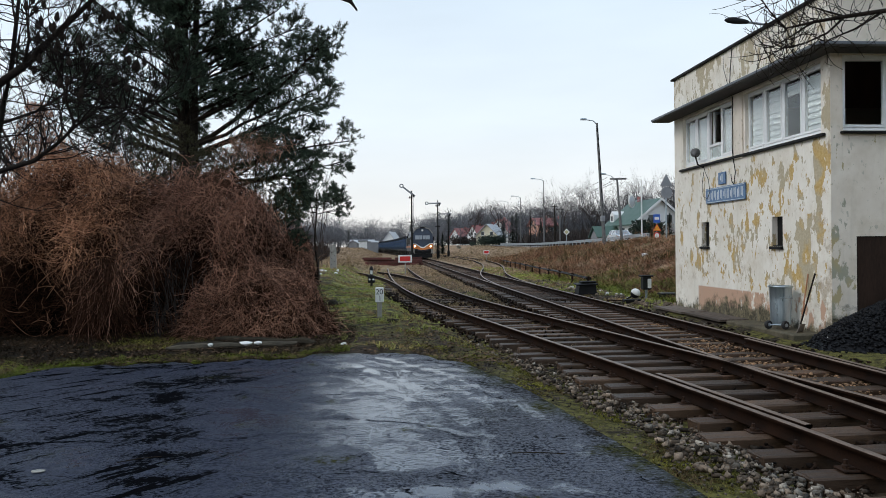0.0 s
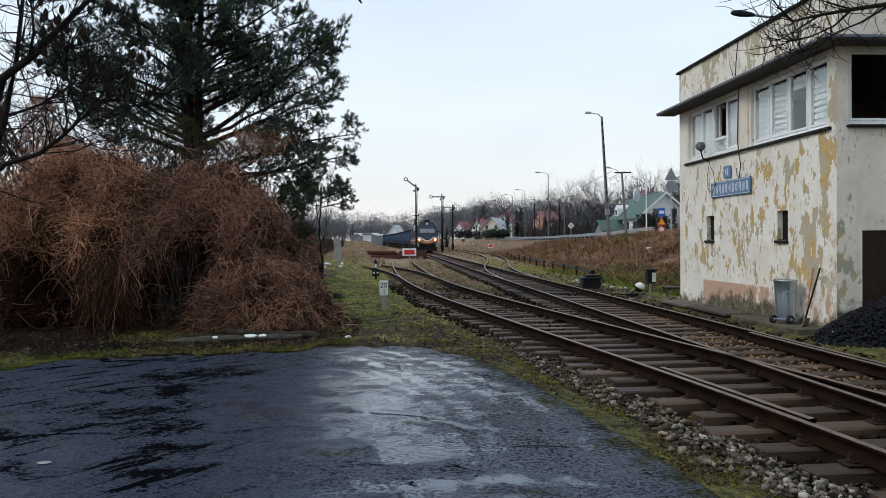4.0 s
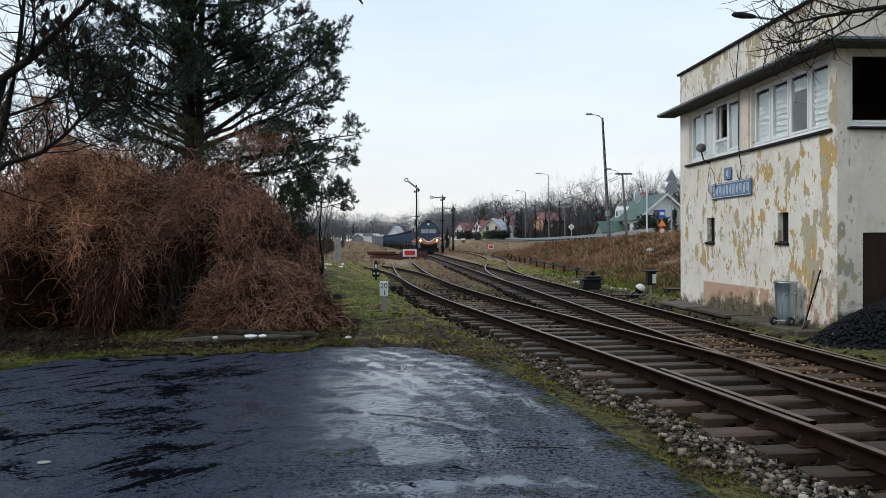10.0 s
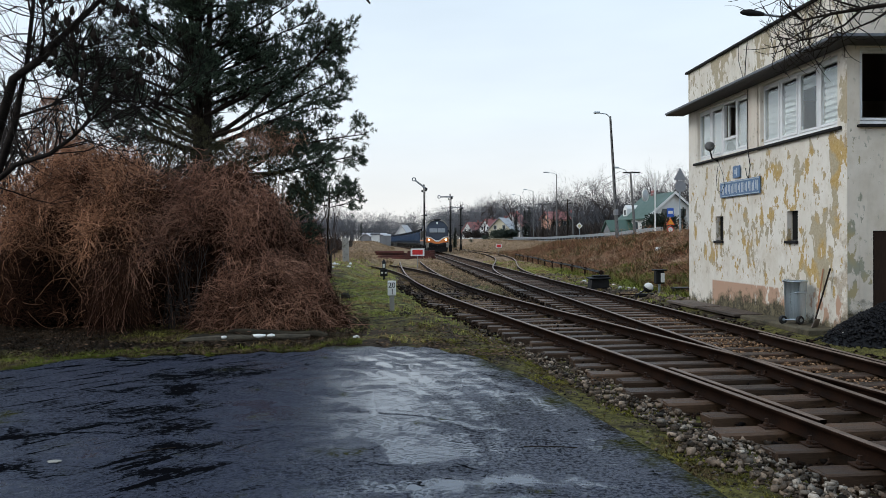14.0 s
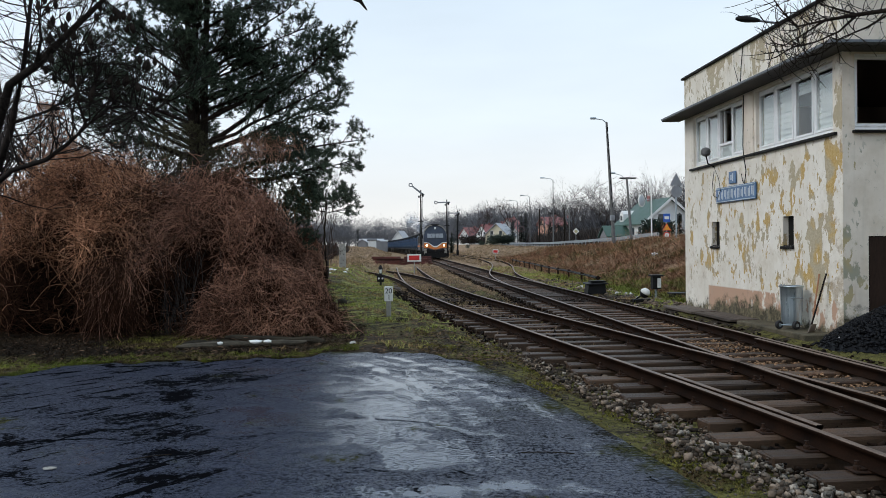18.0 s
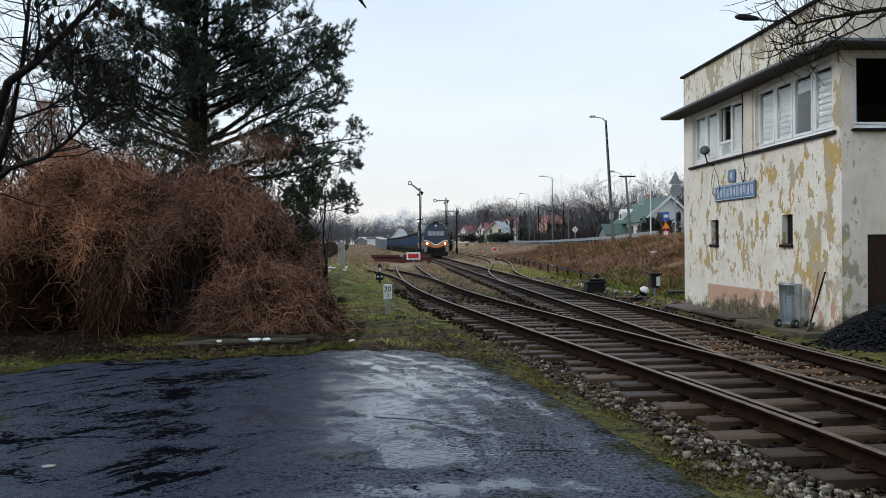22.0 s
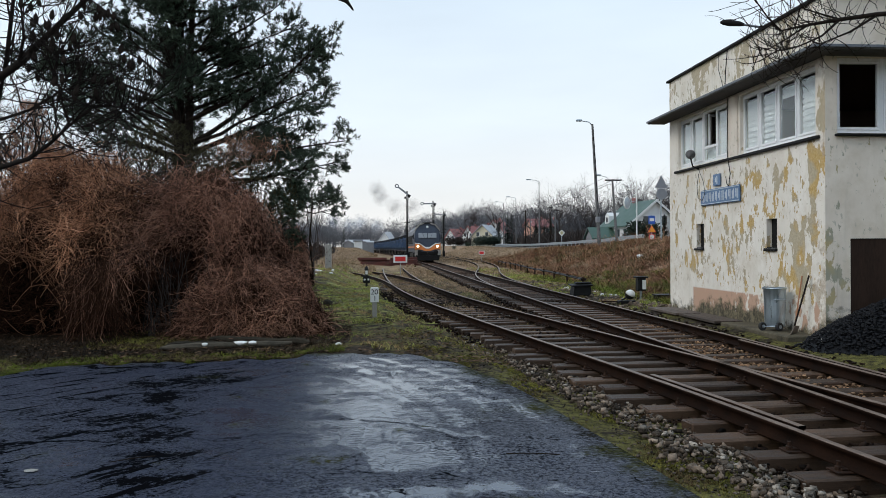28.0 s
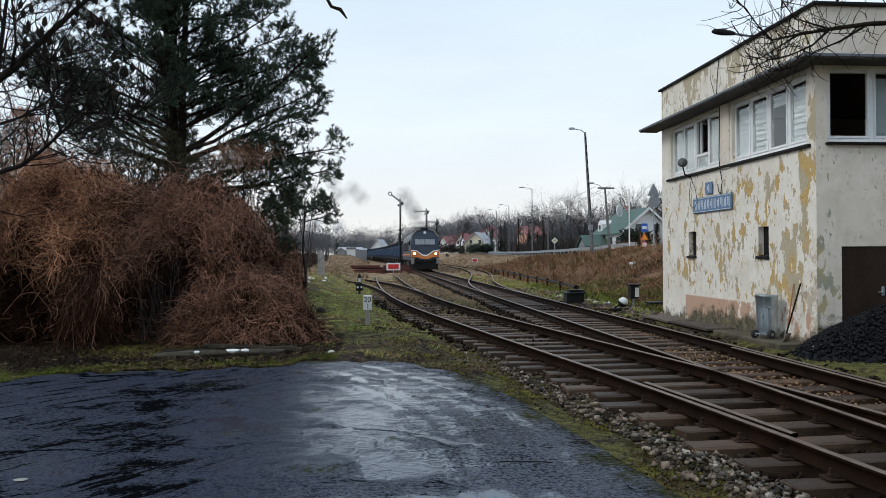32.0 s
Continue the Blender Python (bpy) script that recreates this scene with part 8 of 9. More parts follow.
wood("yard_wood", p, r.uniform(11, 16, len(p)), "tall bare wood behind the yard", 8, M_TWIG)
thicket("reflection_thicket", 31, 47, -30, -18, 8, 17, 1300, "unseen tall dark brush placed for the front window reflection", M_VINE2)
thicket("far_shrubs", -30, -9, 60, 150, 1.0, 3.4, 700, "bare shrubs beyond the brambles", M_TWIG)

# ---------------------------------------------------------------- passing car
M_CAR = surf("silver_car_paint", (0.6, 0.63, 0.66), (0.68, 0.71, 0.74), (0.25, 0.35), 1, 10, 0, metal=0.2)
M_TYRE = surf("black_rubber", (0.01, 0.01, 0.011), (0.025, 0.025, 0.026), (0.7, 0.9), 5, 40, 0.1)
CAR = thing("car", (27, 85, 2), "silver-grey estate car driving along the bank road", "car")
part("body", MB().prism([(0.0, 0.35), (4.2, 0.35), (4.25, 0.75), (4.1, 0.98), (3.0, 1.02), (1.2, 1.0), (0.15, 0.88), (-0.02, 0.6)], -0.84, 0.84, pose(0, 0, 0, 0, 0, 90)), M_CAR, CAR)
part("cabin", MB().add([(-0.80, 1.05, 0.99), (0.80, 1.05, 0.99), (0.80, 4.05, 0.99), (-0.80, 4.05, 0.99), (-0.62, 1.85, 1.46), (0.62, 1.85, 1.46), (0.62, 3.75, 1.46), (-0.62, 3.75, 1.46)],
                       [(0, 1, 2, 3), (4, 5, 6, 7), (0, 1, 5, 4), (1, 2, 6, 5), (2, 3, 7, 6), (3, 0, 4, 7)]), M_GLASSD, CAR, "dark glazed cabin")
part("roof", MB().bev(-0.63, 1.8, 1.45, 0.63, 3.8, 1.5, 0.02), M_CAR, CAR)
for s in (-1, 1):
    for y in (1.1, 1.85, 2.75, 3.75):
        part("pillar", MB().tube([(s * 0.81, y if y > 1.5 else 1.05, 0.99), (s * 0.63, y + (0.75 if y < 1.5 else 0.0), 1.47)], 0.035, 5), M_CAR, CAR)
    part("headlight", MB().bev(s * 0.66 - 0.16, -0.03, 0.62, s * 0.66 + 0.16, 0.06, 0.78, 0.03), M_WHITE, CAR)
    part("wing_mirror", MB().bev(s * 0.95 - 0.1, 1.3, 0.98, s * 0.95 + 0.1, 1.38, 1.1, 0.02), M_CAR, CAR)
part("grille", MB().bev(-0.4, -0.035, 0.5, 0.4, 0.02, 0.66, 0.02), M_DARK, CAR)
CAR_WHEELS = []
for s in (-1, 1):
    for y in (0.8, 3.4):
        wh = part("wheel", MB().lathe([(0.2, -0.1), (0.31, -0.1), (0.31, 0.1), (0.2, 0.1)], 18, pose(0, 0, 0, 0, 90)), M_TYRE, CAR, at=pose(s * 0.78, y, 0.31))
        part("rim", MB().lathe([(0.02, -0.08), (0.19, -0.1), (0.19, 0.1), (0.02, 0.08)], 12, pose(0, 0, 0, 0, 90)), M_STEEL, wh)
        CAR_WHEELS.append((wh, s * 0.78, y))

# ---------------------------------------------------------------- beside the tracks
M_BLACK = surf("black_box_paint", (0.005, 0.005, 0.006), (0.015, 0.015, 0.016), (0.5, 0.7), 4, 40, 0.1, spec=0.25)
M_INK = surf("black_numerals", (0.01, 0.01, 0.01), (0.02, 0.02, 0.02), (0.6, 0.7), 4, 40, 0)


def lettering(parent, words, x, y, z, size, mat, name="numeral"):
    cu = bpy.data.curves.new(name, "FONT")
    cu.body, cu.size, cu.extrude, cu.align_x = words, size, 0.002, "CENTER"
    ob = new(name, cu)
    ob.data.materials.append(mat)
    ob.parent = parent
    ob.matrix_basis = pose(x, y, z, 90, 0, 0)
    dep = bpy.context.evaluated_depsgraph_get()
    me = bpy.data.meshes.new_from_object(ob.evaluated_get(dep))
    me.materials.clear()
    me.materials.append(mat)
    ob2 = new(name, me)
    ob2.parent, ob2.matrix_basis = parent, ob.matrix_basis.copy()
    bpy.data.objects.remove(ob)
    return ob2


hp = thing("distance_post", (-0.12, 18.86, gz(-0.12, 18.86)), "white concrete distance post with black numerals", "marker post")
part("stake", MB().bev(-0.06, -0.05, -0.1, 0.06, 0.05, 0.42, 0.012), M_CONC, hp)
pl_ = part("plate", MB().bev(-0.105, -0.06, 0.38, 0.105, 0.06, 0.75, 0.015), M_WHITE, hp, "white plate")
lettering(pl_, "20", 0, -0.063, 0.58, 0.185, M_INK)
lettering(pl_, "1", 0.01, -0.063, 0.415, 0.19, M_INK)

dw = thing("shunting_signal", (-0.55, 33.0, gz(-0.55, 33.0)), "low black shunting signal with two white lights", "signal")
part("post", MB().tube([(0, 0, -0.1), (0, 0, 0.25)], 0.05, 8), M_BLACK, dw)
hd = part("head", MB().bev(-0.16, -0.09, 0.17, 0.16, 0.09, 0.5, 0.03), M_BLACK, dw)
for dx in (-0.09, 0.09):
    part("lens", MB().lathe([(0.045, 0), (0.045, 0.02), (0.01, 0.025)], 12, pose(dx * 0.9, -0.09, 0.33, 90)), M_WHITE, hd)
part("lantern", MB().lathe([(0.06, 0.5), (0.08, 0.52), (0.08, 0.74), (0.10, 0.76), (0.05, 0.87), (0.02, 0.92)], 10), M_BLACK, dw)
part("lantern_glass", MB().bev(-0.05, -0.095, 0.55, 0.05, -0.075, 0.72, 0.005), M_WHITE, dw)

st = thing("stop_board", (1.35, 48.0, gz(1.35, 48)), "red stop board with a white border on a thin post", "sign")
part("post", MB().tube([(0, 0, -0.1), (0, 0, 1.3)], 0.03, 8), M_CONC, st)
bd = part("board", MB().bev(-0.44, -0.06, 0.88, 0.44, -0.03, 1.36, 0.01), M_WHITE, st)
part("red_face", MB().bev(-0.33, -0.07, 0.97, 0.33, -0.061, 1.27, 0.004), M_RED, bd)
st = thing("stop_board", (11.5, 84.0, gz(11.5, 84)), "small red stop board beside the side track", "sign")
part("post", MB().tube([(0, 0, -0.1), (0, 0, 1.0)], 0.03, 8), M_CONC, st)
bd = part("board", MB().bev(-0.32, -0.06, 0.85, 0.32, -0.03, 1.28, 0.01), M_WHITE, st)
part("red_face", MB().bev(-0.25, -0.07, 0.92, 0.25, -0.061, 1.21, 0.004), M_RED, bd)

M_OLDWOOD = surf("red_brown_old_timber", (0.05, 0.014, 0.011), (0.15, 0.042, 0.032), (0.7, 0.9), 2, 30, 0.5, 0.01, vary=0.35)
pile = thing("timber_pile", (0.9, 72, gz(0.9, 72)), "stack of old red-brown sleepers", "timber stack")
tm = MB().bev(-1.3, -0.13, 0, 1.3, 0.13, 0.19, 0.02).mesh("timber", M_OLDWOOD)
q = random.Random(4)
for lay in range(4):
    for k in range(3):
        for c in range(2):
            if lay == 3 and (k + c) % 2 or lay == 2 and k == 0 and c == 0:
                continue
            part("timber", tm, None, pile, at=pose(-1.3 + c * 2.65 + q.uniform(-0.3, 0.3) - lay * 0.06, k * 0.33, lay * 0.2 + 0.03, 0, q.uniform(-1.2, 1.2), q.uniform(-6, 6)))

cp = thing("concrete_post", (-3.0, 45, gz(-3.0, 45)), "pale concrete slab post with pierced spots", "post")
part("slab", MB().bev(-0.19, -0.1, -0.1, 0.19, 0.1, 1.42, 0.02), M_CONC, cp)
for k in range(7):
    part("recess", MB().lathe([(0.025, 0), (0.025, 0.02), (0.01, 0.021)], 8, pose(-0.08 + 0.16 * (k % 2), -0.10, 0.25 + 0.17 * k, 90)), M_DARK, cp)

pm = thing("point_machine", (7.05, 25.9, gz(7.05, 25.9) - 0.02), "black point machine with a lidded housing", "point machine")
part("housing", MB().prism([(-0.33, 0.08), (0.33, 0.08), (0.29, 0.40), (-0.29, 0.40)], -0.25, 0.25), M_BLACK, pm)
part("lid", MB().bev(-0.37, -0.29, 0.40, 0.37, 0.29, 0.45, 0.015, pose(0, 0, 0.01, 3, -2, 0)), M_BLACK, pm)
part("cover", MB().bev(-0.2, -0.2, 0.475, 0.34, 0.2, 0.53, 0.02), M_DARK, pm)
for sx in (-0.28, 0.28):
    for sy in (-0.22, 0.22):
        part("leg", MB().bev(sx - 0.05, sy - 0.05, -0.05, sx + 0.05, sy + 0.05, 0.08, 0.01), M_BLACK, pm)
part("rod", MB().tube([(-0.4, 0, 0.12), (-1.0, 0, 0.08)], 0.025, 6), M_PLATE, pm)

lv = thing("point_lever", (7.42, 22.0, gz(7.42, 22)), "hand point lever with a black and white ball weight", "point lever")
part("base", MB().bev(-0.3, -0.15, -0.03, 0.25, 0.15, 0.08, 0.02), M_DARK, lv)
part("arm", MB().tube([(-0.2, 0, 0.08), (0.05, -0.02, 0.22)], 0.025, 6), M_DARK, lv)
bl = part("ball_weight", MB().lathe([(0.02, -0.15), (0.09, -0.125), (0.14, -0.05), (0.15, 0.0)], 14, pose(0.07, -0.02, 0.25, 20, 25, 0)), M_BLACK, lv, smooth=True)
part("white_half", MB().lathe([(0.15, 0.0), (0.14, 0.05), (0.09, 0.125), (0.02, 0.15)], 14, pose(0.07, -0.02, 0.25, 20, 25, 0)), M_WHITE, bl, "white painted half", smooth=True)
part("rod", MB().tube([(-0.2, 0, 0.04), (-0.7, 0.3, 0.04)], 0.02, 6), M_PLATE, lv)

ln = thing("point_lantern", (8.15, 22.9, gz(8.15, 22.9)), "black point lantern with a white glass on a post", "lantern")
part("post", MB().tube([(0, 0, -0.05), (0, 0, 0.35)], 0.04, 8), M_STEEL, ln)
part("body", MB().bev(-0.13, -0.13, 0.32, 0.13, 0.13, 0.72, 0.02), M_BLACK, ln)
part("glass", MB().bev(0.0, -0.14, 0.37, 0.12, -0.131, 0.66, 0.004), M_WHITE, ln)
part("hood", MB().bev(-0.19, -0.18, 0.72, 0.19, 0.18, 0.77, 0.02), M_BLACK, ln)
bx = thing("cable_box", (8.55, 22.0, gz(8.55, 22.0)), "low black cable box by the building", "box")
part("body", MB().bev(-0.26, -0.2, -0.03, 0.2, 0.2, 0.2, 0.02), M_BLACK, bx)
part("lid", MB().bev(-0.3, -0.23, 0.2, 0.24, 0.23, 0.25, 0.015), M_BLACK, bx)

ws = thing("signal_wire_run", (0, 0, 0), "short posts carrying signal wires along the track", "wire run")
for k in range(12):
    y = 29 + k * 3.6
    x = 8.0 + 0.075 * (y - 29)
    part("post", MB().bev(x - 0.04, y - 0.04, gz(x, y) - 0.1, x + 0.04, y + 0.04, gz(x, y) + 0.5, 0.01), M_PLATE, ws)
    part("pulley", MB().bev(x - 0.09, y - 0.03, gz(x, y) + 0.36, x + 0.09, y + 0.03, gz(x, y) + 0.46, 0.01), M_DARK, ws)
    if k:
        for d in (-0.1, 0.1):
            x0, y0 = 8.0 + 0.075 * (y - 3.6 - 29), y - 3.6
            part("wire", MB().tube([(x0 + d, y0, gz(x0, y0) + 0.42), (x + d, y, gz(x, y) + 0.42)], 0.024, 4, cap=False), M_DARK, ws)

# litter and stones
M_LOG = surf("rotten_wood", (0.006, 0.005, 0.004), (0.050, 0.042, 0.030), (0.7, 0.95), 3, 40, 0.9, 0.02, spec=0.1)
q = random.Random(9)


def lump(name, x, y, sx, sy, sz, mat, label, cat, z=None):
    r_ = random.Random(hash((round(x * 100), round(y * 100))) % 9999)
    mb = MB()
    mb.v = [tuple(c * r_.uniform(0.75, 1.2) for c in p) for p in ICO_V]
    mb.f = [tuple(int(i) for i in f) for f in ICO_F]
    return one(name, mb, mat, label, cat, at=Matrix.Translation((x, y, (gz(x, y) if z is None else z) + sz * 0.4)) @ Matrix.Diagonal((sx, sy, sz, 1)))


for x, y, sx, sz, lab in ((-2.35, 13.0, 0.12, 0.04, "crumpled white bag on the verge"), (-2.15, 13.03, 0.09, 0.035, "crumpled white bag on the verge"), (-2.92, 12.9, 0.055, 0.035, "scrap of white paper on the verge"), (-0.72, 13.4, 0.08, 0.03, "scrap of white paper on the verge"), (0.72, 11.35, 0.08, 0.012, "white paper scrap at the edge of the yard")):
    lump("litter", x, y, sx, sx * 0.7, sz, M_WHITE, lab, "litter", 0.10 if x < -2 else None)
lump("tree_stump", -1.5, 22.2, 0.16, 0.14, 0.16, M_LOG, "low black rotten stump in the grass", "stump")
lump("earth_clod", 0.2, 17.3, 0.17, 0.12, 0.07, M_LOG, "brown clod of earth on the verge", "clod")
lump("litter", -2.69, 6.07, 0.06, 0.045, 0.008, M_CONC, "flat pale paper scrap on the asphalt", "litter", 0.008)
for k in range(14):
    lump("litter", -3.2 + q.uniform(-1.2, 1.0), 38 + q.uniform(-3, 3), q.uniform(0.08, 0.28), q.uniform(0.08, 0.2), q.uniform(0.05, 0.12), M_WHITE, "white rubbish in the grass", "litter")
for k in range(26):
    lump("litter", 7.6 + q.uniform(-0.2, 1.3), 24.6 + q.uniform(-1.6, 5.0), q.uniform(0.03, 0.12), 0.07, q.uniform(0.02, 0.08), M_WHITE, "white rubbish at the foot of the bank", "litter")
lump("litter", 14.2, 40, 0.25, 0.15, 0.14, M_WHITE, "white rubbish on the bank", "litter")
M_GREYLOG = surf("grey_weathered_log", (0.020, 0.017, 0.013), (0.125, 0.108, 0.082), (0.7, 0.9), 4, 40, 0.8, 0.01, spec=0.1, stretch=(0.4, 3, 3))
for at, ends, rad, m, lab in (((-2.6, 13.12, 0.0), ((-1.1, -0.1), (1.05, 0.3)), 0.062, M_GREYLOG, "long grey weathered log at the edge of the yard"), ((-2.15, 13.85, -0.01), ((-0.95, 0.4), (0.9, -0.42)), 0.085, M_LOG, "dark rotten log under the brambles"), ((-3.3, 13.5, -0.02), ((-0.4, -0.1), (0.5, 0.15)), 0.07, M_LOG, "short dark rotten log")):
    lg = thing("old_log", at, lab, "log", "old logs")
    (xa, ya), (xb, yb) = ends
    pts = [(xa + (xb - xa) * s / 11 + q.uniform(-0.03, 0.03), ya + (yb - ya) * s / 11 + q.uniform(-0.025, 0.025), 0.05 + q.uniform(-0.012, 0.015)) for s in range(12)]
    part("stem", MB().tube(pts, [rad * q.uniform(0.7, 1.15) * (1 if 0 < s < 11 else 0.5) for s in range(12)], 9), m, lg)
for x, y, a, ln_ in ((-2.0, 6.3, 25, 0.17), (1.25, 6.1, -10, 0.22)):
    sk = thing("stick", (x, y, 0.014), "thin dark stick on the wet asphalt", "stick", rz=a)
    part("stem", MB().tube([(-ln_, 0, 0), (0, 0.02, 0.002), (ln_, 0, 0)], 0.005, 5), M_BARK, sk)

# ---------------------------------------------------------------- round the signal box
for k, (x0, y0, x1, y1) in enumerate([(7.15, 17.7, 7.85, 19.6), (7.2, 15.7, 7.88, 17.6)]):
    bdw = thing("board_walk", (0, 0, 0), "old dark planks laid along the wall foot", "boards", "planks")
    for j in range(4):
        a = x0 + (x1 - x0) * j / 4
        part("plank", MB().bev(a + 0.006, y0 + 0.04 * (j % 2), 0.03, a + (x1 - x0) / 4 - 0.006, y1 - 0.05 * (j % 3), 0.085, 0.006), M_WALK, bdw)
one("wall_foot_slab", MB().bev(7.3, 12.95, -0.05, 7.94, 15.6, 0.075, 0.02), surf("dirty_concrete", (0.025, 0.022, 0.014), (0.17, 0.145, 0.10), (0.7, 0.9), 3, 40, 0.5, 0.006, spec=0.15), "cracked concrete slab at the wall foot", "slab")
bn = thing("dustbin", (7.62, 13.95, 0.076), "round galvanised dustbin on two wheels", "dustbin")
part("drum", MB().lathe([(0.178, 0.08), (0.182, 0.10), (0.188, 0.3), (0.196, 0.55), (0.205, 0.80), (0.212, 0.81)], 24), M_ZINC, bn, smooth=True)
part("lid", MB().lathe([(0.222, 0.795), (0.225, 0.822), (0.205, 0.826), (0.19, 0.805), (0.02, 0.80)], 24), M_ZINC, bn, smooth=True)
part("handle", MB().tube([(-0.20, -0.12, 0.85), (-0.28, -0.18, 0.82), (-0.30, -0.10, 0.82), (-0.22, -0.05, 0.85)], 0.012, 6), M_STEEL, bn)
part("grip", MB().tube([(-0.1, -0.17, 0.60), (-0.1, -0.24, 0.60), (0.1, -0.24, 0.60), (0.1, -0.17, 0.60)], 0.012, 6), M_STEEL, bn)
part("axle", MB().tube([(-0.28, -0.06, 0.085), (-0.03, -0.22, 0.085)], 0.012, 6), M_STEEL, bn)
for x, y in ((-0.28, -0.06), (-0.03, -0.22)):
    wh = part("wheel", MB().lathe([(0.04, -0.025), (0.075, -0.03), (0.085, 0), (0.075, 0.03), (0.04, 0.025)], 18, pose(x, y, 0.085, 0, 90, 108)), M_TYRE, bn, "black rubber wheel")
    part("hub", MB().lathe([(0.005, -0.031), (0.035, -0.03), (0.035, 0.03), (0.005, 0.031)], 12, pose(x, y, 0.085, 0, 90, 108)), M_STEEL, wh)
sv = thing("shovel", (7.72, 13.25, 0.076), "long-handled coal shovel leaning on the wall", "shovel")
part("shaft", MB().tube([(-0.09, 0.05, 0.10), (0.17, -0.02, 1.08)], 0.016, 7), M_BARK2, sv)
part("blade", MB().add([(-0.24, -0.08, 0.0), (0.0, 0.12, 0.0), (0.03, 0.1, 0.14), (-0.14, -0.03, 0.15), (-0.23, -0.1, 0.02), (0.01, 0.10, 0.02), (0.04, 0.08, 0.15), (-0.13, -0.05, 0.16)],
                       [(0, 1, 2, 3), (4, 7, 6, 5), (0, 4, 5, 1), (1, 5, 6, 2), (2, 6, 7, 3), (3, 7, 4, 0)]), surf("worn_steel", (0.07, 0.055, 0.042), (0.24, 0.19, 0.15), (0.5, 0.7), 9, 60, 0.3, 0.002, 0.2), sv, "rusty steel blade")
br = thing("broom_stick", (7.80, 13.55, 0.076), "thin wooden stick leaning on the wall", "stick")
part("shaft", MB().tube([(-0.02, 0, 0), (0.13, -0.02, 1.06)], 0.013, 7), M_VINE, br)

# coal heap
M_COAL = surf("coal", (0.002, 0.002, 0.003), (0.008, 0.008, 0.010), (0.4, 0.7), 10, 60, 0.3, 0.004, spec=0.2, island=0.5)
CX, CY, CR, CH = 9.05, 11.95, 1.9, 0.98


def coal_z(x, y):
    d = np.hypot((x - CX) / CR, (y - CY) / 1.3)
    return np.clip(1 - d, 0, 1) ** 0.75 * CH


hx, hy = np.meshgrid(np.linspace(CX - CR - 0.1, CX + CR + 0.1, 50), np.linspace(CY - 1.4, BY0 - 0.02, 40))
heap = thing("coal_heap", (0, 0, 0), "heap of black coal against the signal box", "coal heap")
part("heap_core", grid_mesh("heap_core", hx, hy, coal_z(hx, hy) * 0.97 - 0.02 + ground_z(hx, hy), M_COAL), None, heap)
n = 8000
r = np.random.default_rng(5)
x, y = r.uniform(CX - CR, CX + CR, n), r.uniform(CY - 1.35, BY0 - 0.05, n)
keep = np.hypot((x - CX) / CR, (y - CY) / 1.3) < 1 + r.normal(0, 0.05, n)
x, y = x[keep], y[keep]
v, f = stones(np.stack([x, y, coal_z(x, y) + ground_z(x, y) + 0.005], -1), 0.010 + 0.03 * r.random(len(x)) ** 1.6, 6)
tagged(part("loose_coal", np_mesh("loose_coal", v, f, M_COAL), None, heap), kind="stuff")
lump("loose_stone", 7.35, 11.9, 0.06, 0.05, 0.045, M_WHITE, "white stone lying on the coal", "stone", 0.12)

# on the wall
sg = thing("name_board", (BX, 16.92, 2.88), "faded blue station name board with pale letters", "sign board")
part("plate", MB().bev(-0.05, -1.0, -0.185, -0.02, 1.0, 0.185, 0.008), M_BLUE, sg)
for s in (-1, 1):
    part("bracket", MB().bev(-0.02, s * 0.8 - 0.03, -0.05, -0.002, s * 0.8 + 0.03, 0.05), M_STEEL, sg)
    part("border", MB().bev(-0.057, -0.98, s * 0.16 - 0.008, -0.0505, 0.98, s * 0.16 + 0.008, 0.002), M_PALE, sg)
wd_ = 0.15
q = random.Random(2)
for k in range(11):
    c = 0.85 - k * 0.17
    part("letter_bar", MB().bev(-0.056, c - wd_ / 2, -0.11, -0.0505, c - wd_ / 2 + 0.04, 0.11, 0.002), M_PALE, sg)
    part("letter_bar", MB().bev(-0.056, c - wd_ / 2 + 0.06, -0.11 + 0.03 * (k % 3), -0.0505, c - wd_ / 2 + 0.10, 0.11 - 0.04 * (k % 2), 0.002), M_PALE, sg)
s2 = thing("small_plaque", (BX, 17.06, 3.26), "small square blue plaque above the name board", "sign board")
part("plate", MB().bev(-0.045, -0.18, -0.14, -0.02, 0.18, 0.14, 0.008), M_BLUE, s2)
part("bracket", MB().bev(-0.02, -0.05, -0.05, -0.002, 0.05, 0.05), M_STEEL, s2)
part("letter_bar", MB().bev(-0.05, -0.06, -0.09, -0.0455, -0.01, 0.09, 0.002), M_PALE, s2)
part("letter_bar", MB().bev(-0.05, 0.02, -0.05, -0.0455, 0.07, 0.06, 0.002), M_PALE, s2)

hn = thing("loudspeaker", (BX - 0.1, 18.15, 3.9), "grey horn loudspeaker on a bracket under the window", "loudspeaker")
part("horn", MB().lathe([(0.03, -0.14), (0.045, 0.0), (0.08, 0.08), (0.12, 0.12), (0.11, 0.13), (0.02, 0.05)], 16, pose(-0.12, 0, 0.06, 70, 0, 150)), M_POLE, hn, smooth=True)
part("bracket", MB().tube([(0.1, 0, -0.28), (-0.05, 0, -0.2), (-0.1, 0, 0.0)], 0.018, 6), M_DARK, hn)
cb = thing("wall_cable", (BX - 0.02, 17.6, 3.2), "black cables looping down the wall", "cable")
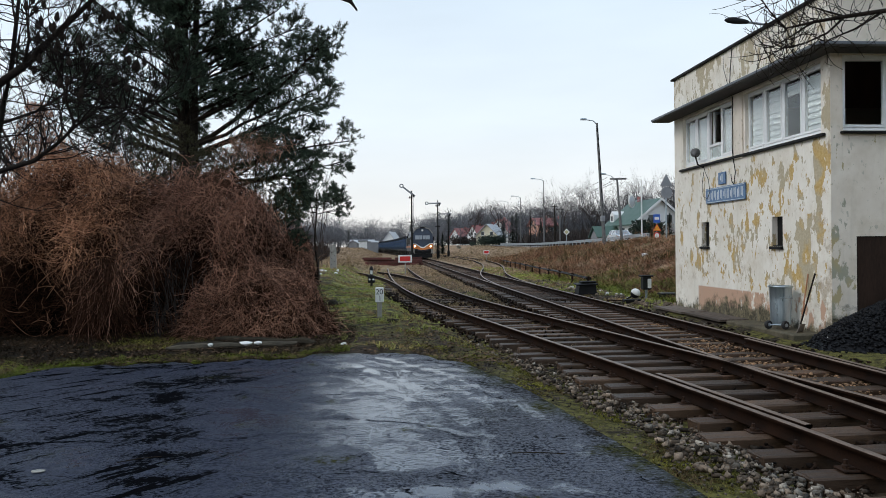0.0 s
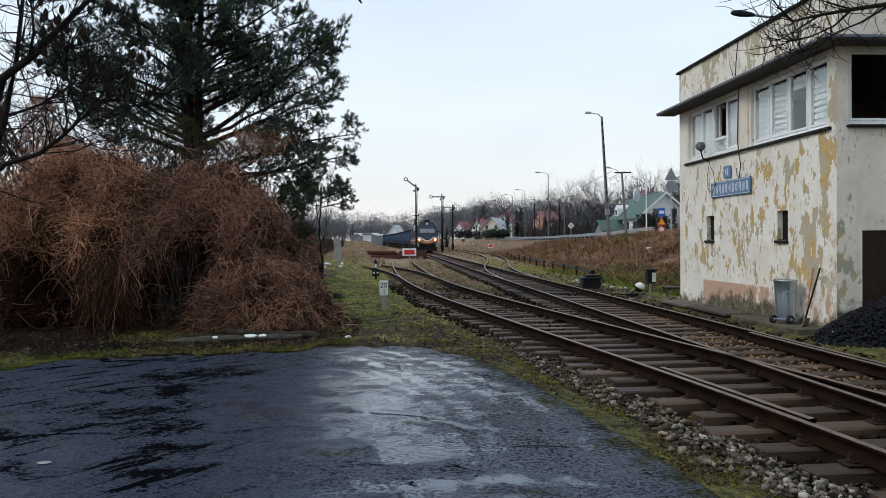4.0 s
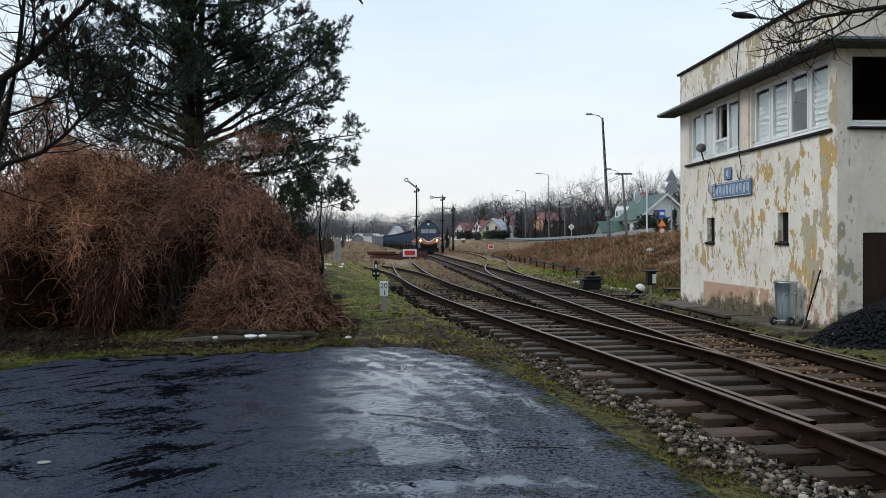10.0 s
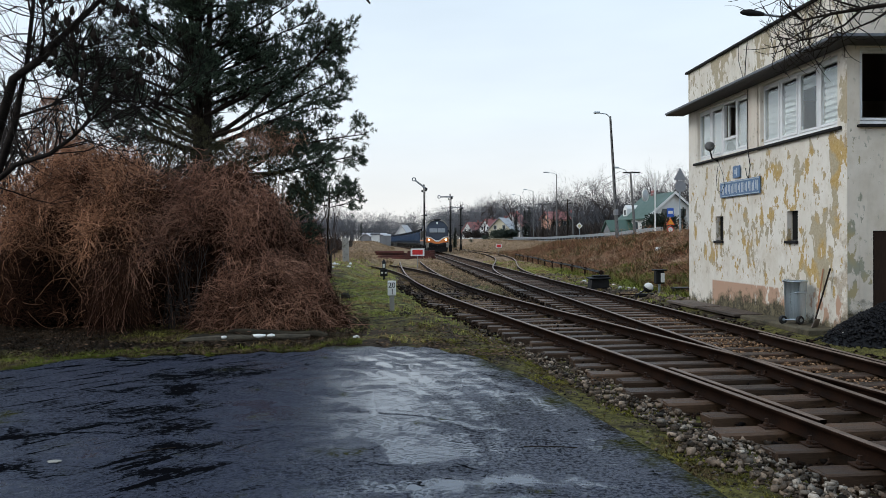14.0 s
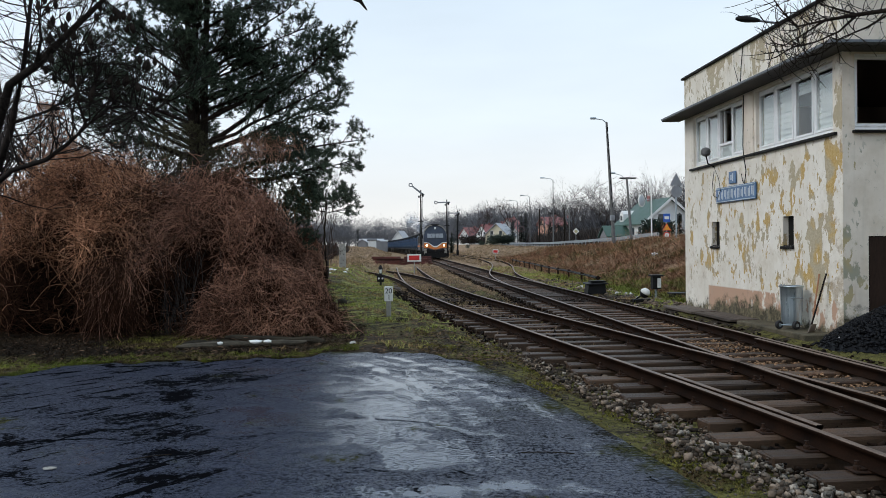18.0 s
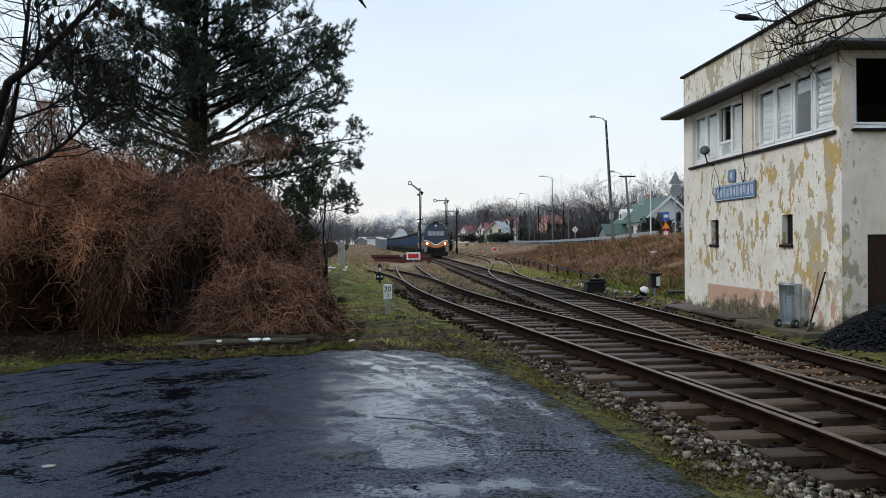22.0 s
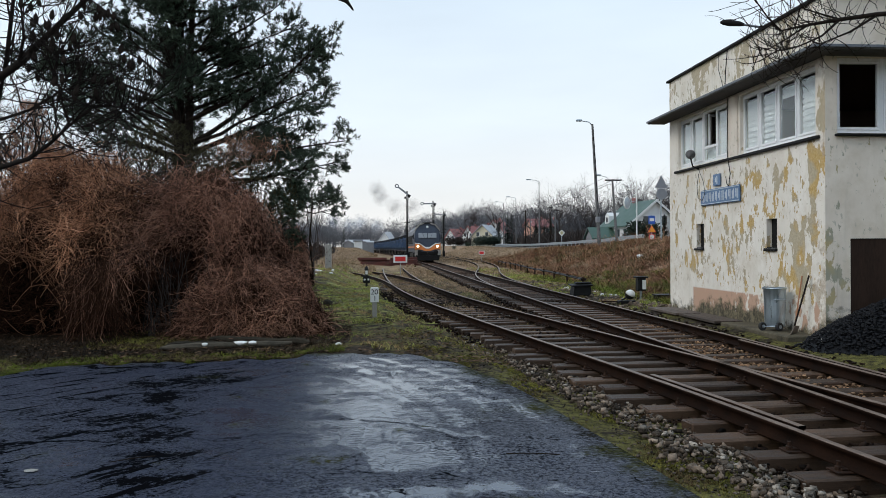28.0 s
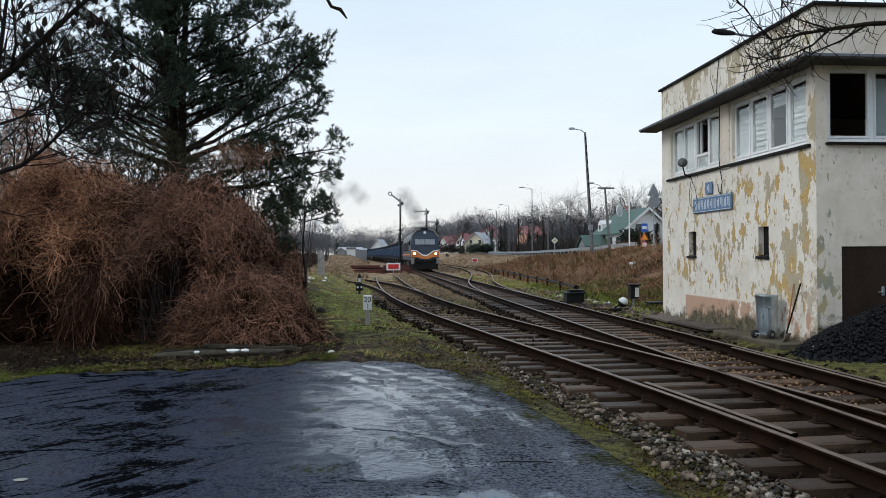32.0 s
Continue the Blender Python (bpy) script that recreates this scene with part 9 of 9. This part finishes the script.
part("loop", MB().tube([(0, 0.5, 0.45), (-0.03, 0.35, 0.3), (-0.04, 0.15, 0.1), (-0.04, 0.05, -0.2), (-0.04, 0.2, -0.38), (-0.04, 0.45, -0.3), (-0.04, 0.5, 0.0), (-0.03, 0.42, 0.3)], 0.007, 6), M_DARK, cb)
dp_ = thing("downpipe_cable", (BX - 0.05, 16.45, 3.0), "thin dark cable run down the wall from the eaves", "cable")
part("run", MB().tube([(0, 0, 2.05), (-0.02, 0.0, 0.9), (0, 0.0, 0.65), (0.02, -0.06, 0.35), (0.02, 0.02, 0.05), (0.02, 0.12, 0.15), (0.02, 0.16, 0.3)], 0.010, 6), M_DARK, dp_)
dq = thing("parapet_cable", (BX - 0.03, 16.6, 5.2), "dark cable hanging down the parapet", "cable")
part("run", MB().tube([(0, -0.1, 0.98), (-0.02, -0.05, 0.5), (-0.02, 0.0, 0.02)], 0.010, 6).tube([(0, 0.35, 0.98), (-0.02, 0.3, 0.6), (-0.02, 0.05, 0.1)], 0.007, 6), M_DARK, dq)
rl = thing("roof_lamp", (BX + 0.15, 15.35, BTOP + 0.06), "grey street-lamp head on a short arm over the parapet", "lamp")
part("post", MB().tube([(0, 0, -0.05), (0, 0, 0.14)], 0.045, 8), M_DARK, rl)
part("arm", MB().tube([(0, 0, 0.12), (-0.25, 0.05, 0.17), (-0.4, 0.1, 0.2)], 0.025, 6), M_SIGNBACK, rl)
part("head", MB().tube([(-0.32, 0.08, 0.19), (-0.4, 0.1, 0.21), (-0.6, 0.14, 0.24), (-0.74, 0.17, 0.26), (-0.8, 0.18, 0.26)], [0.03, 0.05, 0.07, 0.055, 0.02], 10), M_DARK, rl, smooth=True)
rm = thing("roof_mast", (8.9, 13.6, 5.6), "thin dark aerial mast behind the parapet", "mast")
part("pole", MB().tube([(0, 0, 0), (0, 0, 2.2)], 0.03, 6), M_DARK, rm)

# ---------------------------------------------------------------- engine smoke: loose flakes that drift
def smoke_material(name, c, alpha, reach=1.45):
    """Thin smoke: dense in the middle of a puff, ragged and gone at its rim."""
    m, n, l, p = nodes(name)
    tc = n.new("ShaderNodeTexCoord")
    ln_ = n.new("ShaderNodeVectorMath")
    ln_.operation = "LENGTH"
    l.new(tc.outputs["Object"], ln_.inputs[0])
    core = math_node(n, l, "POWER", rng_node(n, l, ln_.outputs["Value"], 0.0, reach, 1.0, 0.0), 1.2)
    wisp = rng_node(n, l, noise_node(n, l, tc.outputs["Object"], 1.3, 5, 0.6), 0.26, 0.62)
    l.new(math_node(n, l, "MULTIPLY", math_node(n, l, "MULTIPLY", core, wisp), alpha), p.inputs["Alpha"])
    p.inputs["Base Color"].default_value = (*c, 1)
    p.inputs["Roughness"].default_value = 1.0
    p.inputs["Specular IOR Level"].default_value = 0.0
    return m


M_SMOKE = smoke_material("brown_smoke", (0.36, 0.33, 0.32), 0.34)
M_HAZE = smoke_material("blue_exhaust_haze", (0.42, 0.48, 0.58), 0.40)


def puff(name, mat, label, seed):
    """Three curling sheets of smoke through one another, small enough for the engine bay."""
    q = np.random.default_rng(seed)
    vs, fs = [], []
    for k in range(3):
        a, b = q.uniform(-0.25, 0.25), q.uniform(-0.5, 0.5)
        R = np.array(Euler((a, b, (k - 1) * 0.35)).to_matrix())
        o = len(vs)
        for i in range(13):
            for j in range(13):
                x, z = (i - 6) / 6 * 1.3, (j - 6) / 6 * 1.3
                y = (k - 1) * 0.4 + 0.1 * math.sin(x * 2.7 + k) * math.cos(z * 2.5 - k)
                vs.append(R @ np.array([x, y, z]))
        fs += [(o + i * 13 + j, o + (i + 1) * 13 + j, o + (i + 1) * 13 + j + 1, o + i * 13 + j + 1) for i in range(12) for j in range(12)]
    ob = one(name, np_mesh(name, vs, fs, mat, True), None, label, "smoke", "smoke puffs")
    ob.visible_shadow = False
    return ob


PUFFS = [
    (puff("smoke_puff", M_HAZE, "thin bluish exhaust haze over the wagons", 1), 15.5, [(17.5, 3.3, 110.0, 5.7), (19, 1.9, 110.0, 5.2), (21, -0.3, 110.0, 5.3), (23, -1.8, 110.0, 4.9), (26, -4.6, 110.0, 5.2), (32, -9.6, 110.0, 6.8)]),
    (puff("smoke_puff", M_HAZE, "thin bluish exhaust haze over the wagons", 2), 17, [(18.5, 3.2, 109.0, 5.4), (20, 2.0, 109.0, 5.2), (22, 0.5, 109.0, 5.0), (24, -1.3, 109.0, 4.7), (27, -3.4, 109.0, 4.8), (32, -7.9, 109.0, 6.4)]),
    (puff("smoke_puff", M_HAZE, "thin bluish exhaust haze over the wagons", 3), 18.5, [(20, 3.3, 108.0, 5.8), (22, 1.7, 108.0, 6.0), (24, 0.7, 108.0, 5.1), (27, -1.7, 108.0, 5.2), (32, -6.2, 108.0, 7.1)]),
    (puff("smoke_puff", M_HAZE, "thin bluish exhaust haze over the wagons", 4), 20.5, [(22, 2.9, 106.0, 5.1), (24, 2.3, 106.0, 4.6), (27, 0.7, 106.0, 4.7), (32, -4.6, 106.0, 5.8)]),
    (puff("smoke_puff", M_SMOKE, "round puff of thin brown exhaust smoke", 5), 23.5, [(25, 4.8, 102.0, 7.3), (26.5, 2.0, 102.0, 8.8), (28, -0.2, 102.0, 9.6), (29, -1.5, 102.0, 10.3), (30, -2.9, 102.0, 10.4), (32, -5.1, 102.0, 11.4)]),
    (puff("smoke_puff", M_SMOKE, "round puff of thin brown exhaust smoke", 6), 24.3, [(25.6, 4.7, 101.0, 6.8), (27, 3.3, 101.0, 8.4), (28, 0.4, 101.0, 8.4), (29, -0.9, 101.0, 8.6), (30, -2.1, 101.0, 8.8), (32, -4.3, 101.0, 9.8)]),
    (puff("smoke_puff", M_SMOKE, "round puff of thin brown exhaust smoke", 7), 25.4, [(26.5, 5.0, 100.0, 6.8), (28, 2.2, 100.0, 7.1), (29, 0.9, 100.0, 7.7), (30, 0.0, 100.0, 8.7), (32, -2.4, 100.0, 10.5)]),
    (puff("smoke_puff", M_SMOKE, "round puff of thin brown exhaust smoke", 8), 26.5, [(27.6, 5.0, 98.0, 6.7), (28.5, 3.1, 98.0, 7.1), (30, 0.9, 98.0, 7.7), (32, -1.3, 98.0, 9.2)]),
    (puff("smoke_puff", M_SMOKE, "round puff of thin brown exhaust smoke", 9), 28, [(29, 5.7, 96.0, 6.2), (30, 5.3, 96.0, 6.4), (31, 4.7, 96.0, 8.0), (32, 4.2, 96.0, 9.4)]),
    (puff("smoke_puff", M_SMOKE, "round puff of thin brown exhaust smoke", 10), 28.6, [(29.5, 5.4, 95.0, 6.1), (30.5, 5.6, 95.0, 6.9), (32, 4.7, 95.0, 8.3)]),
    (puff("smoke_puff", M_SMOKE, "round puff of thin brown exhaust smoke", 11), 29.8, [(30.6, 5.7, 93.0, 6.4), (31.3, 5.7, 93.0, 7.1), (32, 5.2, 93.0, 7.3)]),
    (puff("smoke_puff", M_SMOKE, "round puff of thin brown exhaust smoke", 12), 30.6, [(31.3, 5.7, 92.0, 6.3), (32, 5.5, 92.0, 6.5)]),
]


# ---------------------------------------------------------------- things that move
CAR_RUN = [(0, 76.7), (0.5, 71.9), (1, 67.1), (1.5, 62.3), (2, 57.5), (4, 39.1), (8, 0.5), (16, -76.5), (32, -229.5)]


def run_y(t):
    return float(np.interp(t, [a for a, _ in RUN], [b for _, b in RUN]))


def moves():
    def car_at(y):
        x = float(road_x(y)) - 1.6
        dz = gz(27, y - 2) - gz(27, y + 2)
        return pose(x, y, gz(float(road_x(y)), y) + 0.115, math.degrees(math.atan(-dz / 4)), 0, -1.15)
    walk(CAR, [(t, car_at(y)) for t, y in CAR_RUN])
    for wh, x, y in CAR_WHEELS:
        walk(wh, [(t, pose(x, y, 0.31, math.degrees(9.6 * min(t, 2.4) / 0.31))) for t in [k / 30 for k in range(73)] + [32.0]])
    ticks = [k * 0.25 for k in range(129)]
    for k, wh in enumerate(LOCO_WHEELS):
        b = wh.location.copy()
        walk(wh, [(t, pose(b.x, b.y, b.z, math.degrees((100 - run_y(t)) / 0.55))) for t in ticks])
    for w in WAGONS[:3]:
        for wh in [c for c in w.children if c.name.startswith("wheelset")]:
            b = wh.location.copy()
            walk(wh, [(t, pose(b.x, b.y, b.z, math.degrees((100 - run_y(t)) / 0.46))) for t in ticks])
    for ob, out_at, rows in PUFFS:
        # inside the engine bay until the exhaust throws it out
        start = [(t, pose(float(main_x(run_y(t) + 13)), run_y(t) + 13, 2.6)) for t in (0, 6, 12, 17, 22, 25, 28, 30) if t < out_at - 0.2]
        start.append((out_at, pose(float(main_x(run_y(out_at) + 13)), run_y(out_at) + 13, 2.6)))
        walk(ob, start + [(t, pose(x, y, z, 0, 0, 2 * (t - out_at))) for t, x, y, z in rows])


motions()
